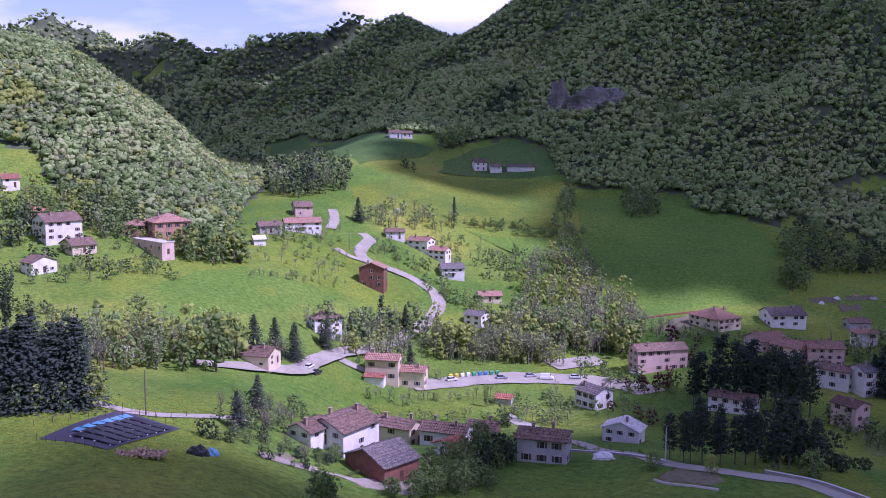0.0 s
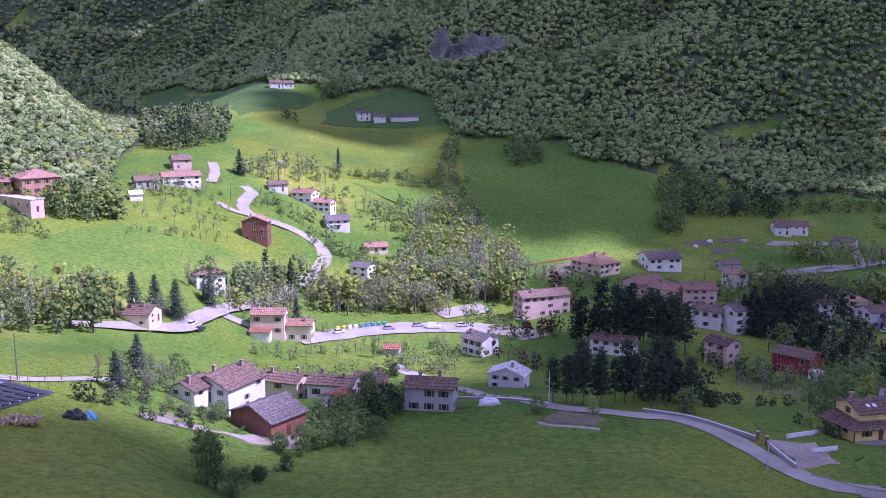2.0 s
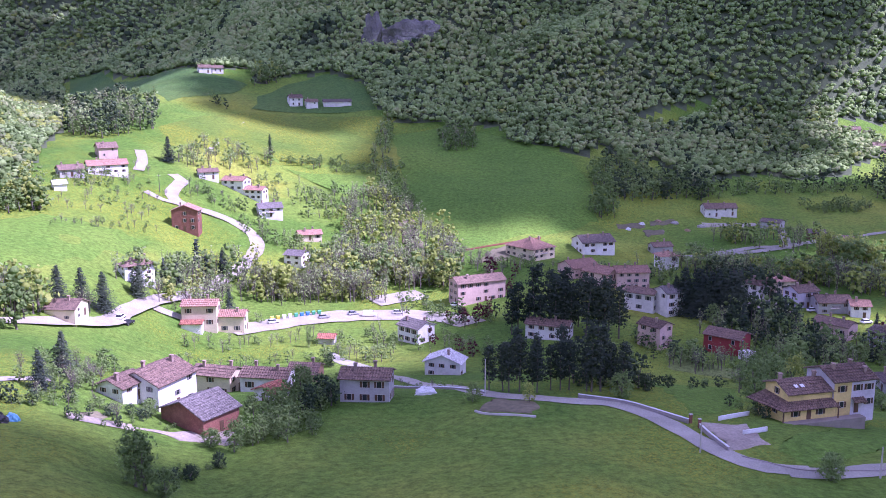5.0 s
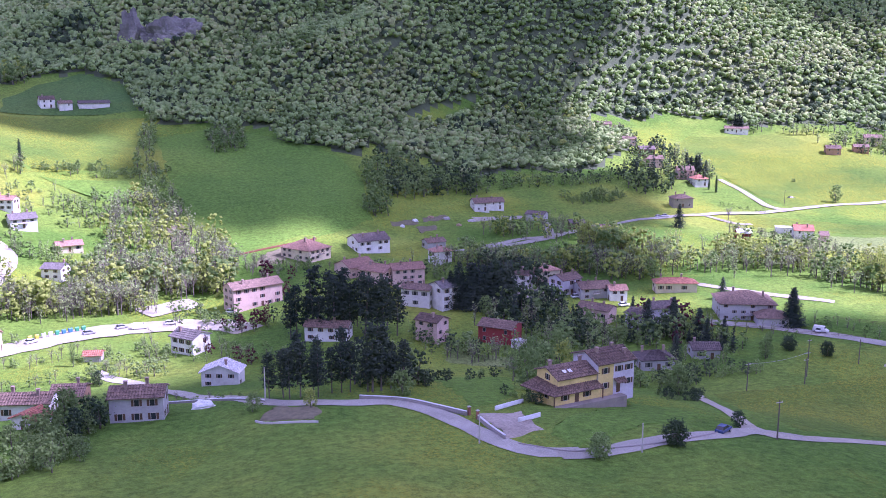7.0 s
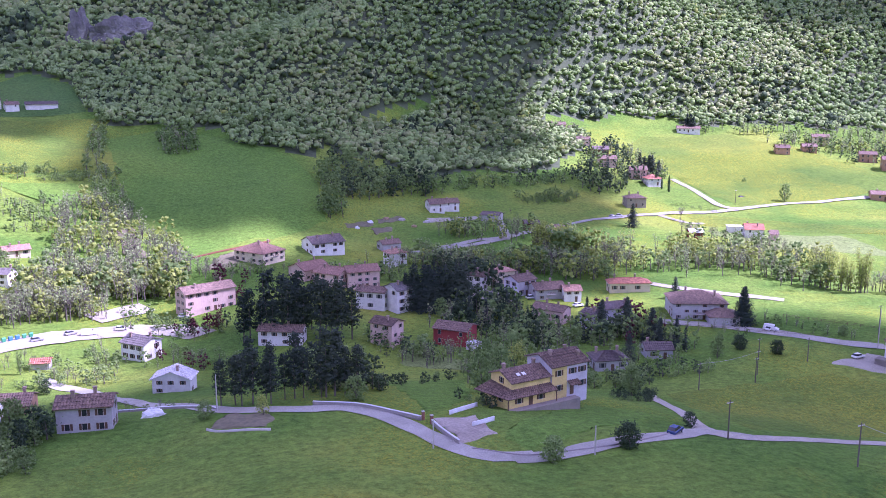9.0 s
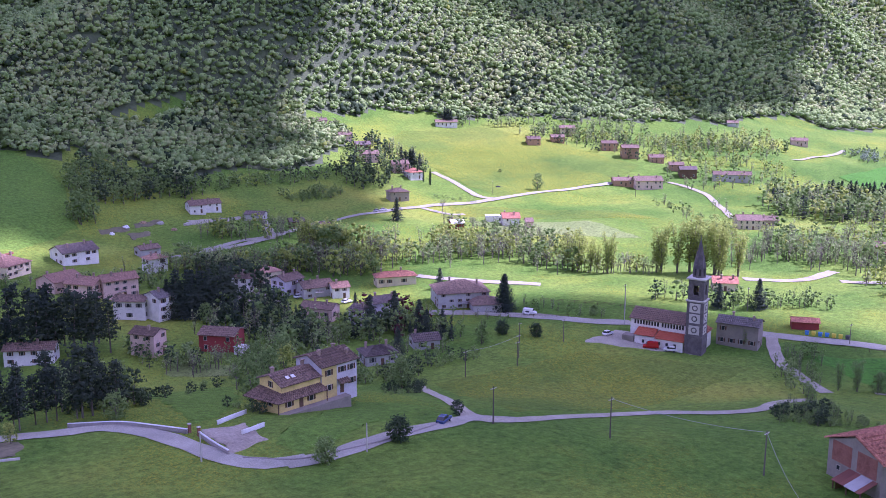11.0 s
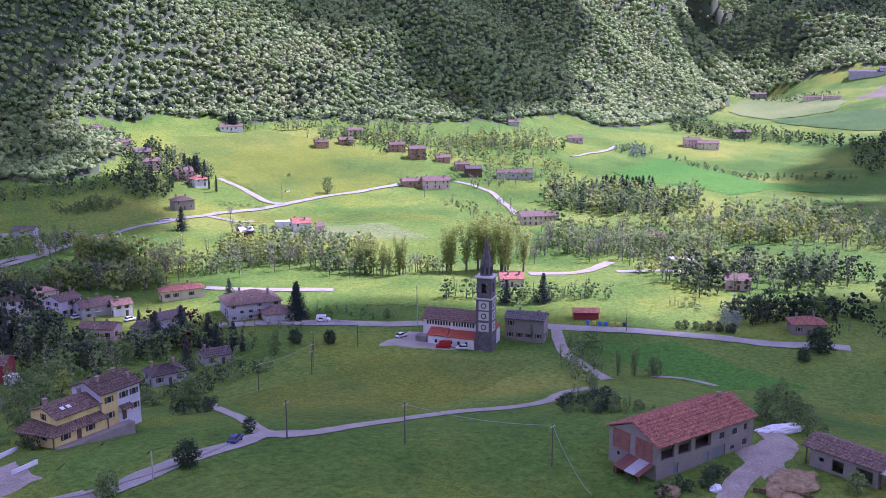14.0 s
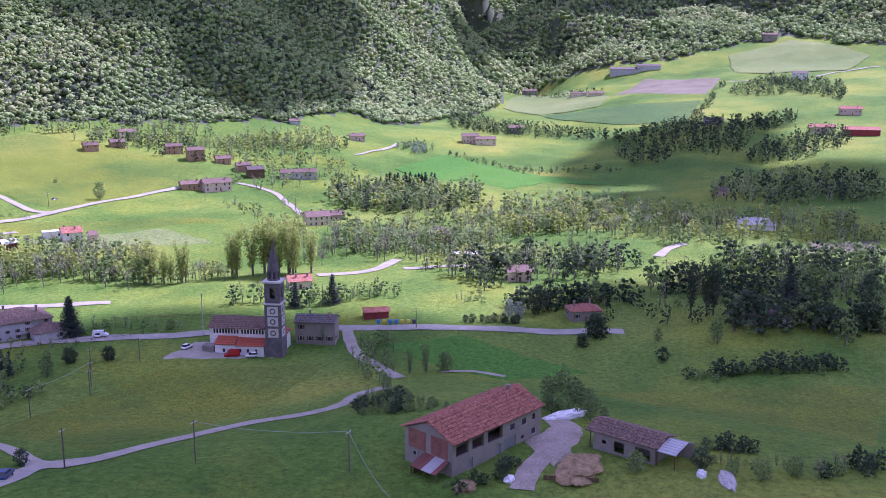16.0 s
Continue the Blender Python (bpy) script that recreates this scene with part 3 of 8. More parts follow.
def house(kind, xy, turn, L, W, H, style, wall, roof, floors, far):
    """A block with plastered walls, a tiled roof, windows on its sides, a door and chimneys. style: R, L ridge along the first or second side, H hipped, F flat."""
    global house_count
    house_count += 1
    rng = random.Random(house_count * 7 + 1)
    if style == "L":
        turn, L, W = turn + 90, W, L
    base = pose(xy[0], xy[1], 0, 0, 0, turn)
    corners = [base @ Vector((sx * L / 2, sy * W / 2, 0)) for sx in (-1, 1) for sy in (-1, 1)]
    zs = [ground(c.x, c.y) for c in corners]
    z = sum(zs) / 4 - 0.1
    depth = z - min(zs) + 0.4
    storeys = "" if floors < 2 else ("two-storey " if floors == 2 else "three-storey ")
    label = "%s %s%s with a %s %s roof" % (WORDS[wall], storeys, {"house": "house"}.get(kind, kind), ROOF_WORDS[roof], {"H": "hipped", "F": "flat"}.get(style, "gabled"))
    ob = thing(kind, pose(xy[0], xy[1], z, 0, 0, turn), label, "house" if kind == "house" else kind)
    near, mid = far < 330, far < 470
    pitch = 0.40 if kind != "barn" else 0.34
    bm = bmesh.new()
    x, y = L / 2, W / 2
    if style in ("H", "F"):
        add_box(bm, -x, x, -y, y, -depth, H - 0.04)
    else:
        prof = ((-y, -depth), (y, -depth), (y, H - 0.04), (0, H - 0.04 + y * pitch), (-y, H - 0.04))
        a, b = [[bm.verts.new((s * x, p, q)) for p, q in prof] for s in (-1, 1)]
        bm.faces.new(a[::-1])
        bm.faces.new(b)
        for k in range(5):
            bm.faces.new((a[k], a[(k + 1) % 5], b[(k + 1) % 5], b[k]))
        bmesh.ops.recalc_face_normals(bm, faces=bm.faces[:])
    w = part("wall", bm, WALLS[wall], ob)
    if style == "F":
        rb = box(-x - 0.2, x + 0.2, -y - 0.2, y + 0.2, H, H + 0.22, 0.03)
        add_box(rb, -x - 0.2, x + 0.2, -y - 0.2, -y - 0.05, H + 0.22, H + 0.5)
        part("roof", rb, ROOFS[roof], ob)
    else:
        part("roof", roof_mesh(L, W, H, style == "H", near, pitch), ROOFS[roof], ob)
    if floors and kind == "house":
        for k in range(2 if L > 9 else 1):
            cx = (rng.uniform(0.15, 0.35) * L) * (1 if k else -1)
            cy = rng.choice((-1, 1)) * W * rng.uniform(0.1, 0.22)
            part("chimney", CHIMNEY, None, ob, m=pose(cx, cy, H + (W / 2 - abs(cy)) * pitch + 0.25))
    if floors:
        tone = rng.choice(("brown", "brown", "grey"))
        sides = ((L, 0, (0, -y)), (W, 90, (x, 0)), (L, 180, (0, y)), (W, 270, (-x, 0)))
        for s, (span, ang, at) in enumerate(sides):
            side = pose(at[0], at[1], 0, 0, 0, ang)
            n = max(1, int((span - 0.6) / 2.9))
            for f in range(floors):
                zc = H * (f + 0.52) / floors + 0.1
                for k in range(n):
                    if kind != "house" and rng.random() < 0.4 or rng.random() < 0.28:
                        continue
                    u = (k + 0.5) / n * (span - 0.8) - (span - 0.8) / 2 + rng.uniform(-0.15, 0.15)
                    if f == 0 and s in (0, 3) and k == n // 2:
                        part("door", DOOR, None, ob, m=side @ pose(u, 0, 0.02))
                        continue
                    scale = min(1.0, H / floors / 2.9)
                    m = side @ pose(u, 0, zc) @ Matrix.Diagonal((scale, 1, scale, 1))
                    win = part("window", WINDOW, None, ob, m=m)
                    part("pane", PANE, None, win)
                    if mid and kind == "house":
                        for e in (-1, 1):
                            part("shutter", SHUTTERS[tone], None, win, m=pose(e * 0.82, -0.01, 0))
        if kind == "house" and floors >= 2 and mid and house_count % 3 == 0:
            deck = part("balcony", BALCONY, None, ob, m=pose(0, -y, H / floors + 0.1))
            part("handrail", HANDRAIL, None, deck)
            for k in range(11):
                part("baluster", BALUSTER, None, deck, m=pose(-1.5 + k * 0.3, 0, 0))
    return ob


house("house", (-21.5, 198.0), 55, 11.7, 10.8, 6.3, "R", "white", "brown", 3, 201)
house("house", (-27.8, 193.4), 57, 7.0, 6.5, 3.7, "R", "white", "brown", 2, 199)
house("house", (-11.3, 232.3), 64, 6.6, 10.3, 5.1, "L", "cream", "brown", 2, 238)
house("house", (0.9, 226.0), 71, 6.5, 11.5, 4.3, "L", "white", "brown", 1, 231)
house("house", (10.6, 243.6), 72, 8.0, 7.6, 3.4, "L", "terracotta", "brown", 1, 250)
house("garage", (-12.2, 185.3), 46, 9.3, 11.7, 3.7, "R", "brick", "slate", 1, 189)
house("shed", (1.7, 206.0), 45, 5.0, 5.8, 2.4, "R", "white", "red", 1, 212)
house("house", (21.9, 198.1), 73, 6.5, 10.6, 5.7, "L", "grey", "brown", 2, 205)
house("shed", (19.4, 199.2), 74, 3.5, 4.7, 3.1, "L", "grey", "red", 0, 208)
house("house", (49.7, 253.7), 63, 6.5, 10.1, 4.3, "R", "white", "pale", 2, 265)
house("house", (48.8, 299.7), 36, 7.7, 9.3, 5.5, "L", "white", "slate", 2, 308)
house("house", (-20.1, 317.4), 81, 6.5, 11.3, 7.5, "L", "cream", "pink", 2, 323)
house("house", (-10.1, 317.8), 79, 6.5, 9.0, 5.6, "L", "cream", "pink", 2, 323)
house("shed", (-22.7, 312.3), 82, 3.5, 6.6, 2.6, "L", "white", "red", 0, 320)
house("shed", (20.0, 301.0), 74, 4.0, 5.2, 2.3, "L", "grey", "red", 0, 309)
house("house", (91.1, 290.3), 57, 6.5, 14.2, 4.8, "L", "white", "brown", 2, 309)
house("house", (79.1, 343.4), 13, 19.5, 8.4, 7.8, "R", "pinkwall", "brown", 3, 352)
house("house", (114.0, 394.0), 29, 12.9, 16.9, 4.6, "H", "cream", "pink", 2, 404)
house("house", (145.6, 402.5), 6, 15.5, 11.9, 5.1, "R", "white", "dark", 2, 424)
house("house", (169.8, 377.8), 1, 8.1, 7.0, 6.0, "H", "white", "pink", 2, 415)
house("house", (178.8, 405.1), 2, 9.2, 6.5, 3.7, "R", "grey", "brown", 1, 442)
house("house", (126.6, 366.8), 16, 12.5, 11.1, 4.0, "R", "pinkwall", "pink", 2, 386)
house("house", (131.9, 353.0), 34, 9.7, 12.5, 5.5, "L", "pinkwall", "pink", 2, 376)
house("house", (141.6, 348.1), -6, 12.9, 8.6, 6.9, "R", "pinkwall", "pink", 3, 376)
house("house", (133.3, 315.7), 47, 6.5, 10.9, 6.8, "L", "white", "brown", 2, 345)
house("house", (140.7, 309.4), 11, 7.4, 8.5, 8.4, "R", "white", "slate", 3, 342)
house("house", (120.9, 275.0), 31, 6.5, 8.4, 7.2, "L", "pinkwall", "brown", 3, 305)
house("barn", (141.4, 267.1), 39, 8.2, 11.7, 5.5, "L", "darkred", "brown", 2, 305)
house("shed", (142.9, 257.2), 16, 3.5, 3.5, 2.3, "F", "white", "pale", 0, 301)
house("house", (182.9, 326.6), 31, 6.5, 7.7, 6.2, "H", "white", "brown", 2, 376)
house("house", (195.9, 330.7), -0, 8.7, 6.5, 5.6, "H", "cream", "pink", 2, 386)
house("house", (192.6, 310.8), 9, 9.3, 8.0, 6.0, "R", "lavender", "brown", 2, 365)
house("house", (198.6, 301.2), -12, 11.8, 8.7, 4.2, "R", "grey", "brown", 2, 360)
house("house", (204.7, 294.1), -19, 6.5, 6.5, 4.4, "R", "white", "pink", 2, 359)
house("house", (233.5, 296.5), -25, 15.9, 6.5, 4.1, "H", "cream", "red", 1, 377)
house("house", (183.4, 274.8), 31, 6.5, 11.9, 4.7, "L", "pinkwall", "brown", 1, 331)
house("house", (191.6, 261.4), 14, 6.5, 6.5, 5.2, "L", "lavender", "dark", 2, 326)
house("house", (203.8, 266.2), -11, 9.9, 7.5, 5.0, "R", "lavender", "dark", 2, 336)
house("house", (233.9, 258.4), -29, 18.8, 14.7, 5.9, "H", "grey", "brown", 3, 345)
house("shed", (235.6, 246.7), -31, 10.3, 9.7, 3.1, "H", "grey", "brown", 1, 341)
house("house", (169.4, 223.1), -18, 9.7, 7.6, 3.4, "H", "grey", "dark", 1, 283)
house("house", (189.2, 225.1), -24, 8.2, 6.5, 3.1, "R", "grey", "dark", 1, 297)
house("house", (273.2, 166.1), 20, 7.6, 13.1, 7.7, "L", "stone", "slate", 2, 320)
house("barn", (304.8, 160.7), -54, 8.7, 5.0, 2.8, "R", "darkred", "red", 0, 345)
house("house", (329.3, 208.2), -49, 9.3, 8.0, 3.5, "R", "cream", "red", 1, 387)
house("house", (-110.5, 382.1), 32, 14.4, 13.4, 9.8, "H", "terracotta", "pink", 3, 392)
house("house", (-124.2, 383.5), 92, 6.5, 9.3, 4.8, "H", "terracotta", "pink", 2, 401)
house("terrace", (-112.5, 367.9), 46, 5.2, 22.3, 4.5, "F", "pinkwall", "pale", 1, 377)
house("house", (-148.0, 364.5), 43, 13.9, 13.4, 7.1, "R", "white", "brown", 3, 387)
house("house", (-136.1, 353.5), 46, 9.3, 10.5, 2.9, "R", "cream", "brown", 1, 375)
house("house", (-140.0, 327.6), 54, 9.7, 6.5, 3.8, "L", "white", "brown", 2, 355)
house("house", (-163.0, 380.9), 43, 7.7, 9.2, 3.7, "H", "yellow", "red", 2, 410)
house("house", (-183.8, 405.0), 35, 6.6, 8.0, 3.7, "R", "white", "red", 2, 441)
house("house", (-90.3, 258.2), 49, 6.5, 9.1, 2.5, "L", "white", "pink", 1, 275)
house("house", (-30.1, 408.0), 79, 6.5, 10.8, 8.6, "R", "brick", "pink", 3, 411)
house("house", (-42.0, 334.8), 28, 10.3, 6.5, 6.0, "H", "white", "brown", 3, 340)
house("house", (-24.2, 471.5), 13, 9.1, 6.5, 3.6, "R", "white", "brown", 2, 471)
house("house", (-10.9, 469.1), 61, 7.7, 11.5, 4.7, "L", "white", "pink", 2, 467)
house("house", (-1.9, 463.8), 65, 6.5, 9.7, 4.7, "L", "white", "pink", 2, 464)
house("house", (4.0, 447.7), 10, 10.8, 9.0, 4.0, "R", "white", "slate", 2, 448)
house("house", (21.1, 428.3), 6, 10.3, 7.0, 2.6, "R", "cream", "pink", 1, 432)
house("house", (14.5, 399.4), 58, 7.6, 8.3, 4.4, "L", "white", "slate", 2, 403)
house("house", (-66.1, 445.0), 17, 16.8, 9.0, 4.0, "R", "white", "pink", 2, 447)
house("house", (-70.2, 474.4), 19, 8.6, 10.0, 4.5, "R", "pinkwall", "brown", 2, 476)
house("house", (-79.3, 432.9), 23, 10.1, 8.0, 3.1, "R", "grey", "brown", 1, 438)
house("shed", (-80.0, 411.6), 21, 5.0, 6.0, 2.3, "R", "white", "pale", 0, 419)
house("house", (-55.1, 283.3), 76, 9.0, 8.8, 3.4, "L", "cream", "brown", 2, 292)
house("house", (24.6, 648.6), 8, 8.5, 9.0, 5.3, "R", "white", "brown", 2, 645)
house("house", (34.9, 643.3), 7, 7.7, 7.0, 4.2, "R", "white", "brown", 2, 641)
house("barn", (52.1, 647.2), 1, 18.4, 8.0, 2.7, "R", "white", "dark", 0, 645)
house("house", (-35.7, 704.5), 11, 8.4, 9.0, 3.7, "R", "white", "brown", 2, 701)
house("house", (-27.1, 708.0), 10, 7.6, 8.0, 2.9, "R", "white", "brown", 1, 704)
house("house", (232.5, 464.9), -11, 8.2, 10.0, 4.3, "R", "white", "brown", 2, 516)
house("house", (242.4, 466.4), -12, 8.3, 9.0, 4.1, "R", "white", "brown", 2, 522)
house("barn", (255.1, 441.8), 40, 7.0, 10.2, 3.4, "L", "grey", "dark", 1, 508)
house("house", (263.2, 387.6), 16, 6.8, 7.9, 4.8, "L", "white", "brown", 2, 465)
house("house", (349.2, 441.0), -20, 11.4, 8.5, 5.3, "H", "stone", "brown", 2, 557)
house("house", (390.2, 476.6), -14, 8.7, 10.2, 4.4, "H", "white", "red", 2, 608)
house("house", (390.2, 490.6), -28, 10.4, 10.0, 5.5, "R", "pinkwall", "brown", 2, 619)
house("house", (389.1, 522.3), -26, 11.6, 9.0, 5.4, "R", "pinkwall", "brown", 2, 643)
house("house", (401.2, 546.7), -26, 10.5, 9.0, 4.0, "R", "wood", "dark", 1, 669)
house("house", (398.0, 594.5), -23, 9.7, 8.0, 4.2, "R", "pinkwall", "brown", 2, 706)
house("house", (401.1, 567.4), -25, 9.1, 8.0, 3.7, "R", "pinkwall", "brown", 1, 686)
house("house", (508.6, 580.4), -35, 17.2, 8.0, 3.2, "R", "white", "brown", 1, 762)
house("house", (528.7, 503.8), -34, 9.6, 9.0, 4.7, "R", "terracotta", "brown", 2, 721)
house("house", (551.9, 500.7), -35, 9.8, 8.0, 4.4, "R", "terracotta", "brown", 2, 736)
house("house", (581.4, 517.3), -40, 11.9, 9.0, 5.5, "R", "cream", "brown", 2, 768)
house("house", (329.5, 367.1), -26, 6.5, 6.5, 3.5, "R", "darkred", "pale", 1, 491)
house("shed", (364.2, 374.9), -39, 9.3, 7.0, 3.1, "F", "white", "pale", 1, 520)
house("house", (362.6, 361.0), -37, 9.1, 10.0, 4.9, "R", "white", "red", 2, 507)
house("shed", (366.5, 351.0), -36, 3.6, 7.0, 3.6, "R", "pinkwall", "brown", 1, 505)
house("barn", (260.0, 410.5), -22, 7.5, 7.0, 3.5, "R", "wood", "dark", 1, 483)
house("house", (509.2, 402.7), -39, 13.2, 8.0, 3.8, "R", "terracotta", "brown", 1, 643)
house("house", (519.1, 390.0), -37, 18.0, 11.7, 5.4, "R", "pinkwall", "brown", 2, 640)
house("house", (574.8, 468.8), -40, 11.4, 8.0, 5.7, "R", "terracotta", "brown", 2, 733)
house("house", (567.3, 443.2), -42, 12.0, 9.0, 7.6, "R", "terracotta", "brown", 3, 711)
house("house", (579.1, 428.2), -43, 10.3, 8.0, 3.8, "R", "terracotta", "brown", 2, 712)
house("house", (575.3, 407.8), -44, 10.1, 8.0, 4.2, "R", "terracotta", "brown", 2, 698)
house("house", (569.3, 393.7), -45, 11.5, 9.0, 5.7, "R", "wood", "dark", 2, 685)
house("house", (588.7, 370.6), -51, 25.4, 9.0, 4.9, "R", "grey", "brown", 1, 688)
house("house", (450.6, 272.8), -43, 12.8, 10.0, 5.3, "R", "cream", "brown", 2, 521)
house("house", (469.2, 272.1), -48, 9.8, 8.0, 3.6, "R", "stone", "brown", 1, 538)
house("house", (764.4, 418.7), -53, 13.4, 9.0, 4.6, "R", "pinkwall", "brown", 1, 862)
house("house", (755.2, 477.8), -49, 9.5, 8.0, 3.1, "R", "grey", "brown", 1, 884)
house("house", (850.8, 344.5), -60, 15.2, 9.0, 7.0, "R", "pinkwall", "brown", 2, 909)
house("house", (850.5, 329.0), -60, 18.9, 9.0, 5.9, "R", "cream", "brown", 2, 903)
house("house", (447.8, 198.6), -58, 8.7, 8.0, 5.3, "R", "darkred", "brown", 2, 487)
house("shed", (414.3, 169.0), -62, 15.1, 7.0, 2.4, "F", "grey", "pale", 1, 446)
house("house", (381.7, 133.2), -60, 10.2, 9.0, 4.2, "R", "pinkwall", "brown", 2, 403)
house("house", (331.0, 90.9), -59, 10.9, 7.9, 4.2, "H", "stone", "red", 1, 344)
house("house", (348.9, 29.7), -75, 14.6, 9.0, 3.6, "H", "grey", "dark", 1, 347)
house("barn", (534.9, 53.1), -79, 19.4, 15.0, 2.9, "R", "white", "pale", 0, 528)
house("house", (1265.1, 355.8), -69, 21.6, 8.0, 5.4, "R", "cream", "brown", 1, 1300)
house("house", (1257.9, 330.1), -70, 19.9, 8.0, 5.3, "R", "cream", "brown", 1, 1287)
house("barn", (1408.8, 328.1), -72, 42.3, 14.0, 5.9, "R", "grey", "dark", 0, 1428)
house("barn", (1419.5, 296.0), -74, 34.0, 12.0, 5.9, "R", "grey", "dark", 0, 1433)
house("house", (1292.0, 433.8), -66, 20.0, 8.0, 7.2, "R", "stone", "brown", 2, 1348)
house("house", (1262.5, 79.7), -81, 17.8, 9.0, 8.1, "R", "white", "dark", 2, 1251)
house("house", (1564.1, 144.7), -80, 20.3, 9.0, 8.3, "R", "stone", "brown", 2, 1556)
house("house", (897.0, 36.9), -82, 21.0, 10.0, 5.3, "R", "pinkwall", "red", 1, 885)
house("barn", (890.2, 5.6), -86, 28.6, 12.0, 4.7, "R", "darkred", "red", 0, 877)
house("house", (989.8, 16.7), -85, 19.7, 10.0, 5.8, "R", "pinkwall", "red", 1, 977)
house("house", (950.2, 135.6), -78, 18.0, 8.0, 5.1, "R", "grey", "dark", 1, 948)
house("house", (939.6, 329.6), -65, 16.3, 9.0, 5.8, "R", "stone", "brown", 2, 984)
house("house", (645.0, 86.4), -77, 9.2, 8.0, 3.5, "R", "pinkwall", "brown", 1, 643)

# ---- roads, tracks, yards and fields ----
road("valley_road", [(-70.0, 263.7), (-62.6, 269.3), (-53.2, 280.2), (-44.7, 291.0), (-41.4, 305.5), (-34.2, 325.5), (-19.9, 352.6), (-7.8, 384.6), (-1.9, 408.3), (-4.0, 422.0), (-12.6, 429.5), (-21.7, 431.2), (-33.2, 430.5), (-38.3, 436.6), (-37.1, 446.7), (-35.1, 456.3), (-39.7, 462.2)], 6, GRAVEL, "sunlit pale valley road winding past the houses")
road("lane", [(-54.0, 455.9), (-54.2, 474.8), (-57.1, 490.5)], 5, GRAVEL, "pale lane climbing past the hill houses")
road("lane", [(-33.2, 430.5), (-40.8, 429.4), (-48.9, 433.9)], 3.5, GRAVEL, "narrow pale path across the hillside")
road("car_park_road", [(-11.3, 317.2), (1.4, 323.2), (14.8, 329.7), (30.7, 333.9), (46.6, 332.0), (62.0, 326.9), (71.0, 313.8)], 13, GRAVEL, "wide pale road with parking beside the river trees")
road("gravel_yard", [(40.7, 350.6), (49.8, 354.5), (60.9, 358.6)], 12, GRAVEL, "bright gravel yard by the river")
road("village_lane", [(19.5, 289.6), (30.4, 263.6), (36.9, 223.7), (43.6, 202.0), (50.6, 188.9), (60.8, 181.7), (69.5, 178.5), (74.8, 167.5), (77.3, 157.6), (79.1, 145.6), (82.3, 139.5), (89.7, 137.6)], 4.5, ASPHALT, "grey lane along the wall below the meadow")
road("village_lane", [(84.9, 137.5), (92.3, 136.4), (101.4, 137.3), (110.7, 137.9), (121.9, 138.5), (130.7, 140.4), (137.1, 133.5)], 4.5, ASPHALT, "grey lane curving round the lawn of the yellow house")
road("field_lane", [(132.9, 145.1), (133.2, 136.2), (142.7, 132.7), (165.4, 136.3), (186.8, 134.1), (194.3, 120.9), (203.5, 117.6), (220.6, 121.6), (234.0, 119.3)], 4, GRAVEL, "pale lane between the flower meadow and the green field")
road("house_lane", [(157.7, 189.6), (144.7, 164.8), (133.7, 144.3)], 3, GRAVEL, "pale lane from the yellow house")
road("church_path", [(290.4, 164.5), (280.2, 158.0), (265.0, 146.4), (257.0, 135.0), (248.3, 123.0)], 4, GRAVEL, "pale path from the church to the fields")
road("church_road", [(216.6, 255.3), (231.1, 242.3), (242.0, 225.4), (252.2, 208.2), (261.8, 200.8)], 6, ASPHALT, "grey road past the church")
road("church_road", [(286.2, 169.5), (294.1, 151.7), (304.2, 125.3), (311.0, 99.2), (320.0, 73.8)], 6, ASPHALT, "grey road beyond the church with a low kerb")
road("far_road", [(203.3, 400.5), (223.3, 404.0), (240.2, 399.5), (294.8, 416.2), (349.8, 420.1), (366.8, 415.9), (402.5, 411.2), (447.7, 411.8), (505.0, 407.5)], 5, ASPHALT, "pale road crossing the far meadows")
road("far_lane", [(413.1, 484.0), (408.8, 457.8), (395.4, 423.1), (401.6, 410.4)], 4, GRAVEL, "pale lane between the far houses")
road("far_lane", [(348.5, 420.9), (350.1, 411.0), (354.7, 400.1), (362.4, 397.2)], 3.5, GRAVEL, "pale farm lane")
road("field_track", [(248.8, 301.5), (254.8, 289.7), (263.2, 275.8), (278.0, 258.9)], 5, GRAVEL, "pale track along the field edge")
road("river_track", [(351.3, 213.0), (364.2, 202.3), (376.4, 196.5), (397.8, 197.7)], 5, GRAVEL, "pale track by the river")
road("hamlet_lane", [(544.1, 391.0), (539.8, 366.6), (515.4, 334.7), (479.4, 299.3)], 4, GRAVEL, "pale lane from the hamlet")
road("hamlet_lane", [(692.2, 382.4), (738.7, 381.2), (786.6, 389.4)], 4, GRAVEL, "pale lane along the far meadow")
road("meadow_path", [(-24.8, 514.0), (-21.2, 537.7), (-17.4, 559.0), (-8.6, 590.3), (-0.9, 618.5)], 2.5, GRAVEL, "thin pale path across the yellow meadow")
road("track", [(-73.3, 181.7), (-67.1, 178.0), (-60.0, 177.8), (-53.4, 181.2), (-46.9, 186.0), (-40.1, 191.4)], 3, GRAVEL, "pale track beside the lower meadow")
road("farm_lane", [(253.3, 450.9), (255.7, 435.6), (247.0, 415.0), (236.0, 394.2)], 4, GRAVEL, "pale farm lane to the terrace")
road("river_road", [(185.3, 395.7), (205.8, 398.5), (223.3, 397.0), (241.3, 398.3), (282.5, 415.8)], 5, ASPHALT, "grey road behind the village")
road("lane", [(381.5, 186.7), (394.9, 169.1), (393.2, 150.6)], 5, GRAVEL, "pale lane in the sun")
road("lane", [(1282.9, 165.2), (1267.8, 90.0), (1336.6, 34.6), (1372.7, -10.8)], 4, GRAVEL, "pale lane between the far farms")
road("lane", [(447.9, 87.3), (461.9, 84.7), (470.7, 79.1)], 5, GRAVEL, "pale lane to the river houses")
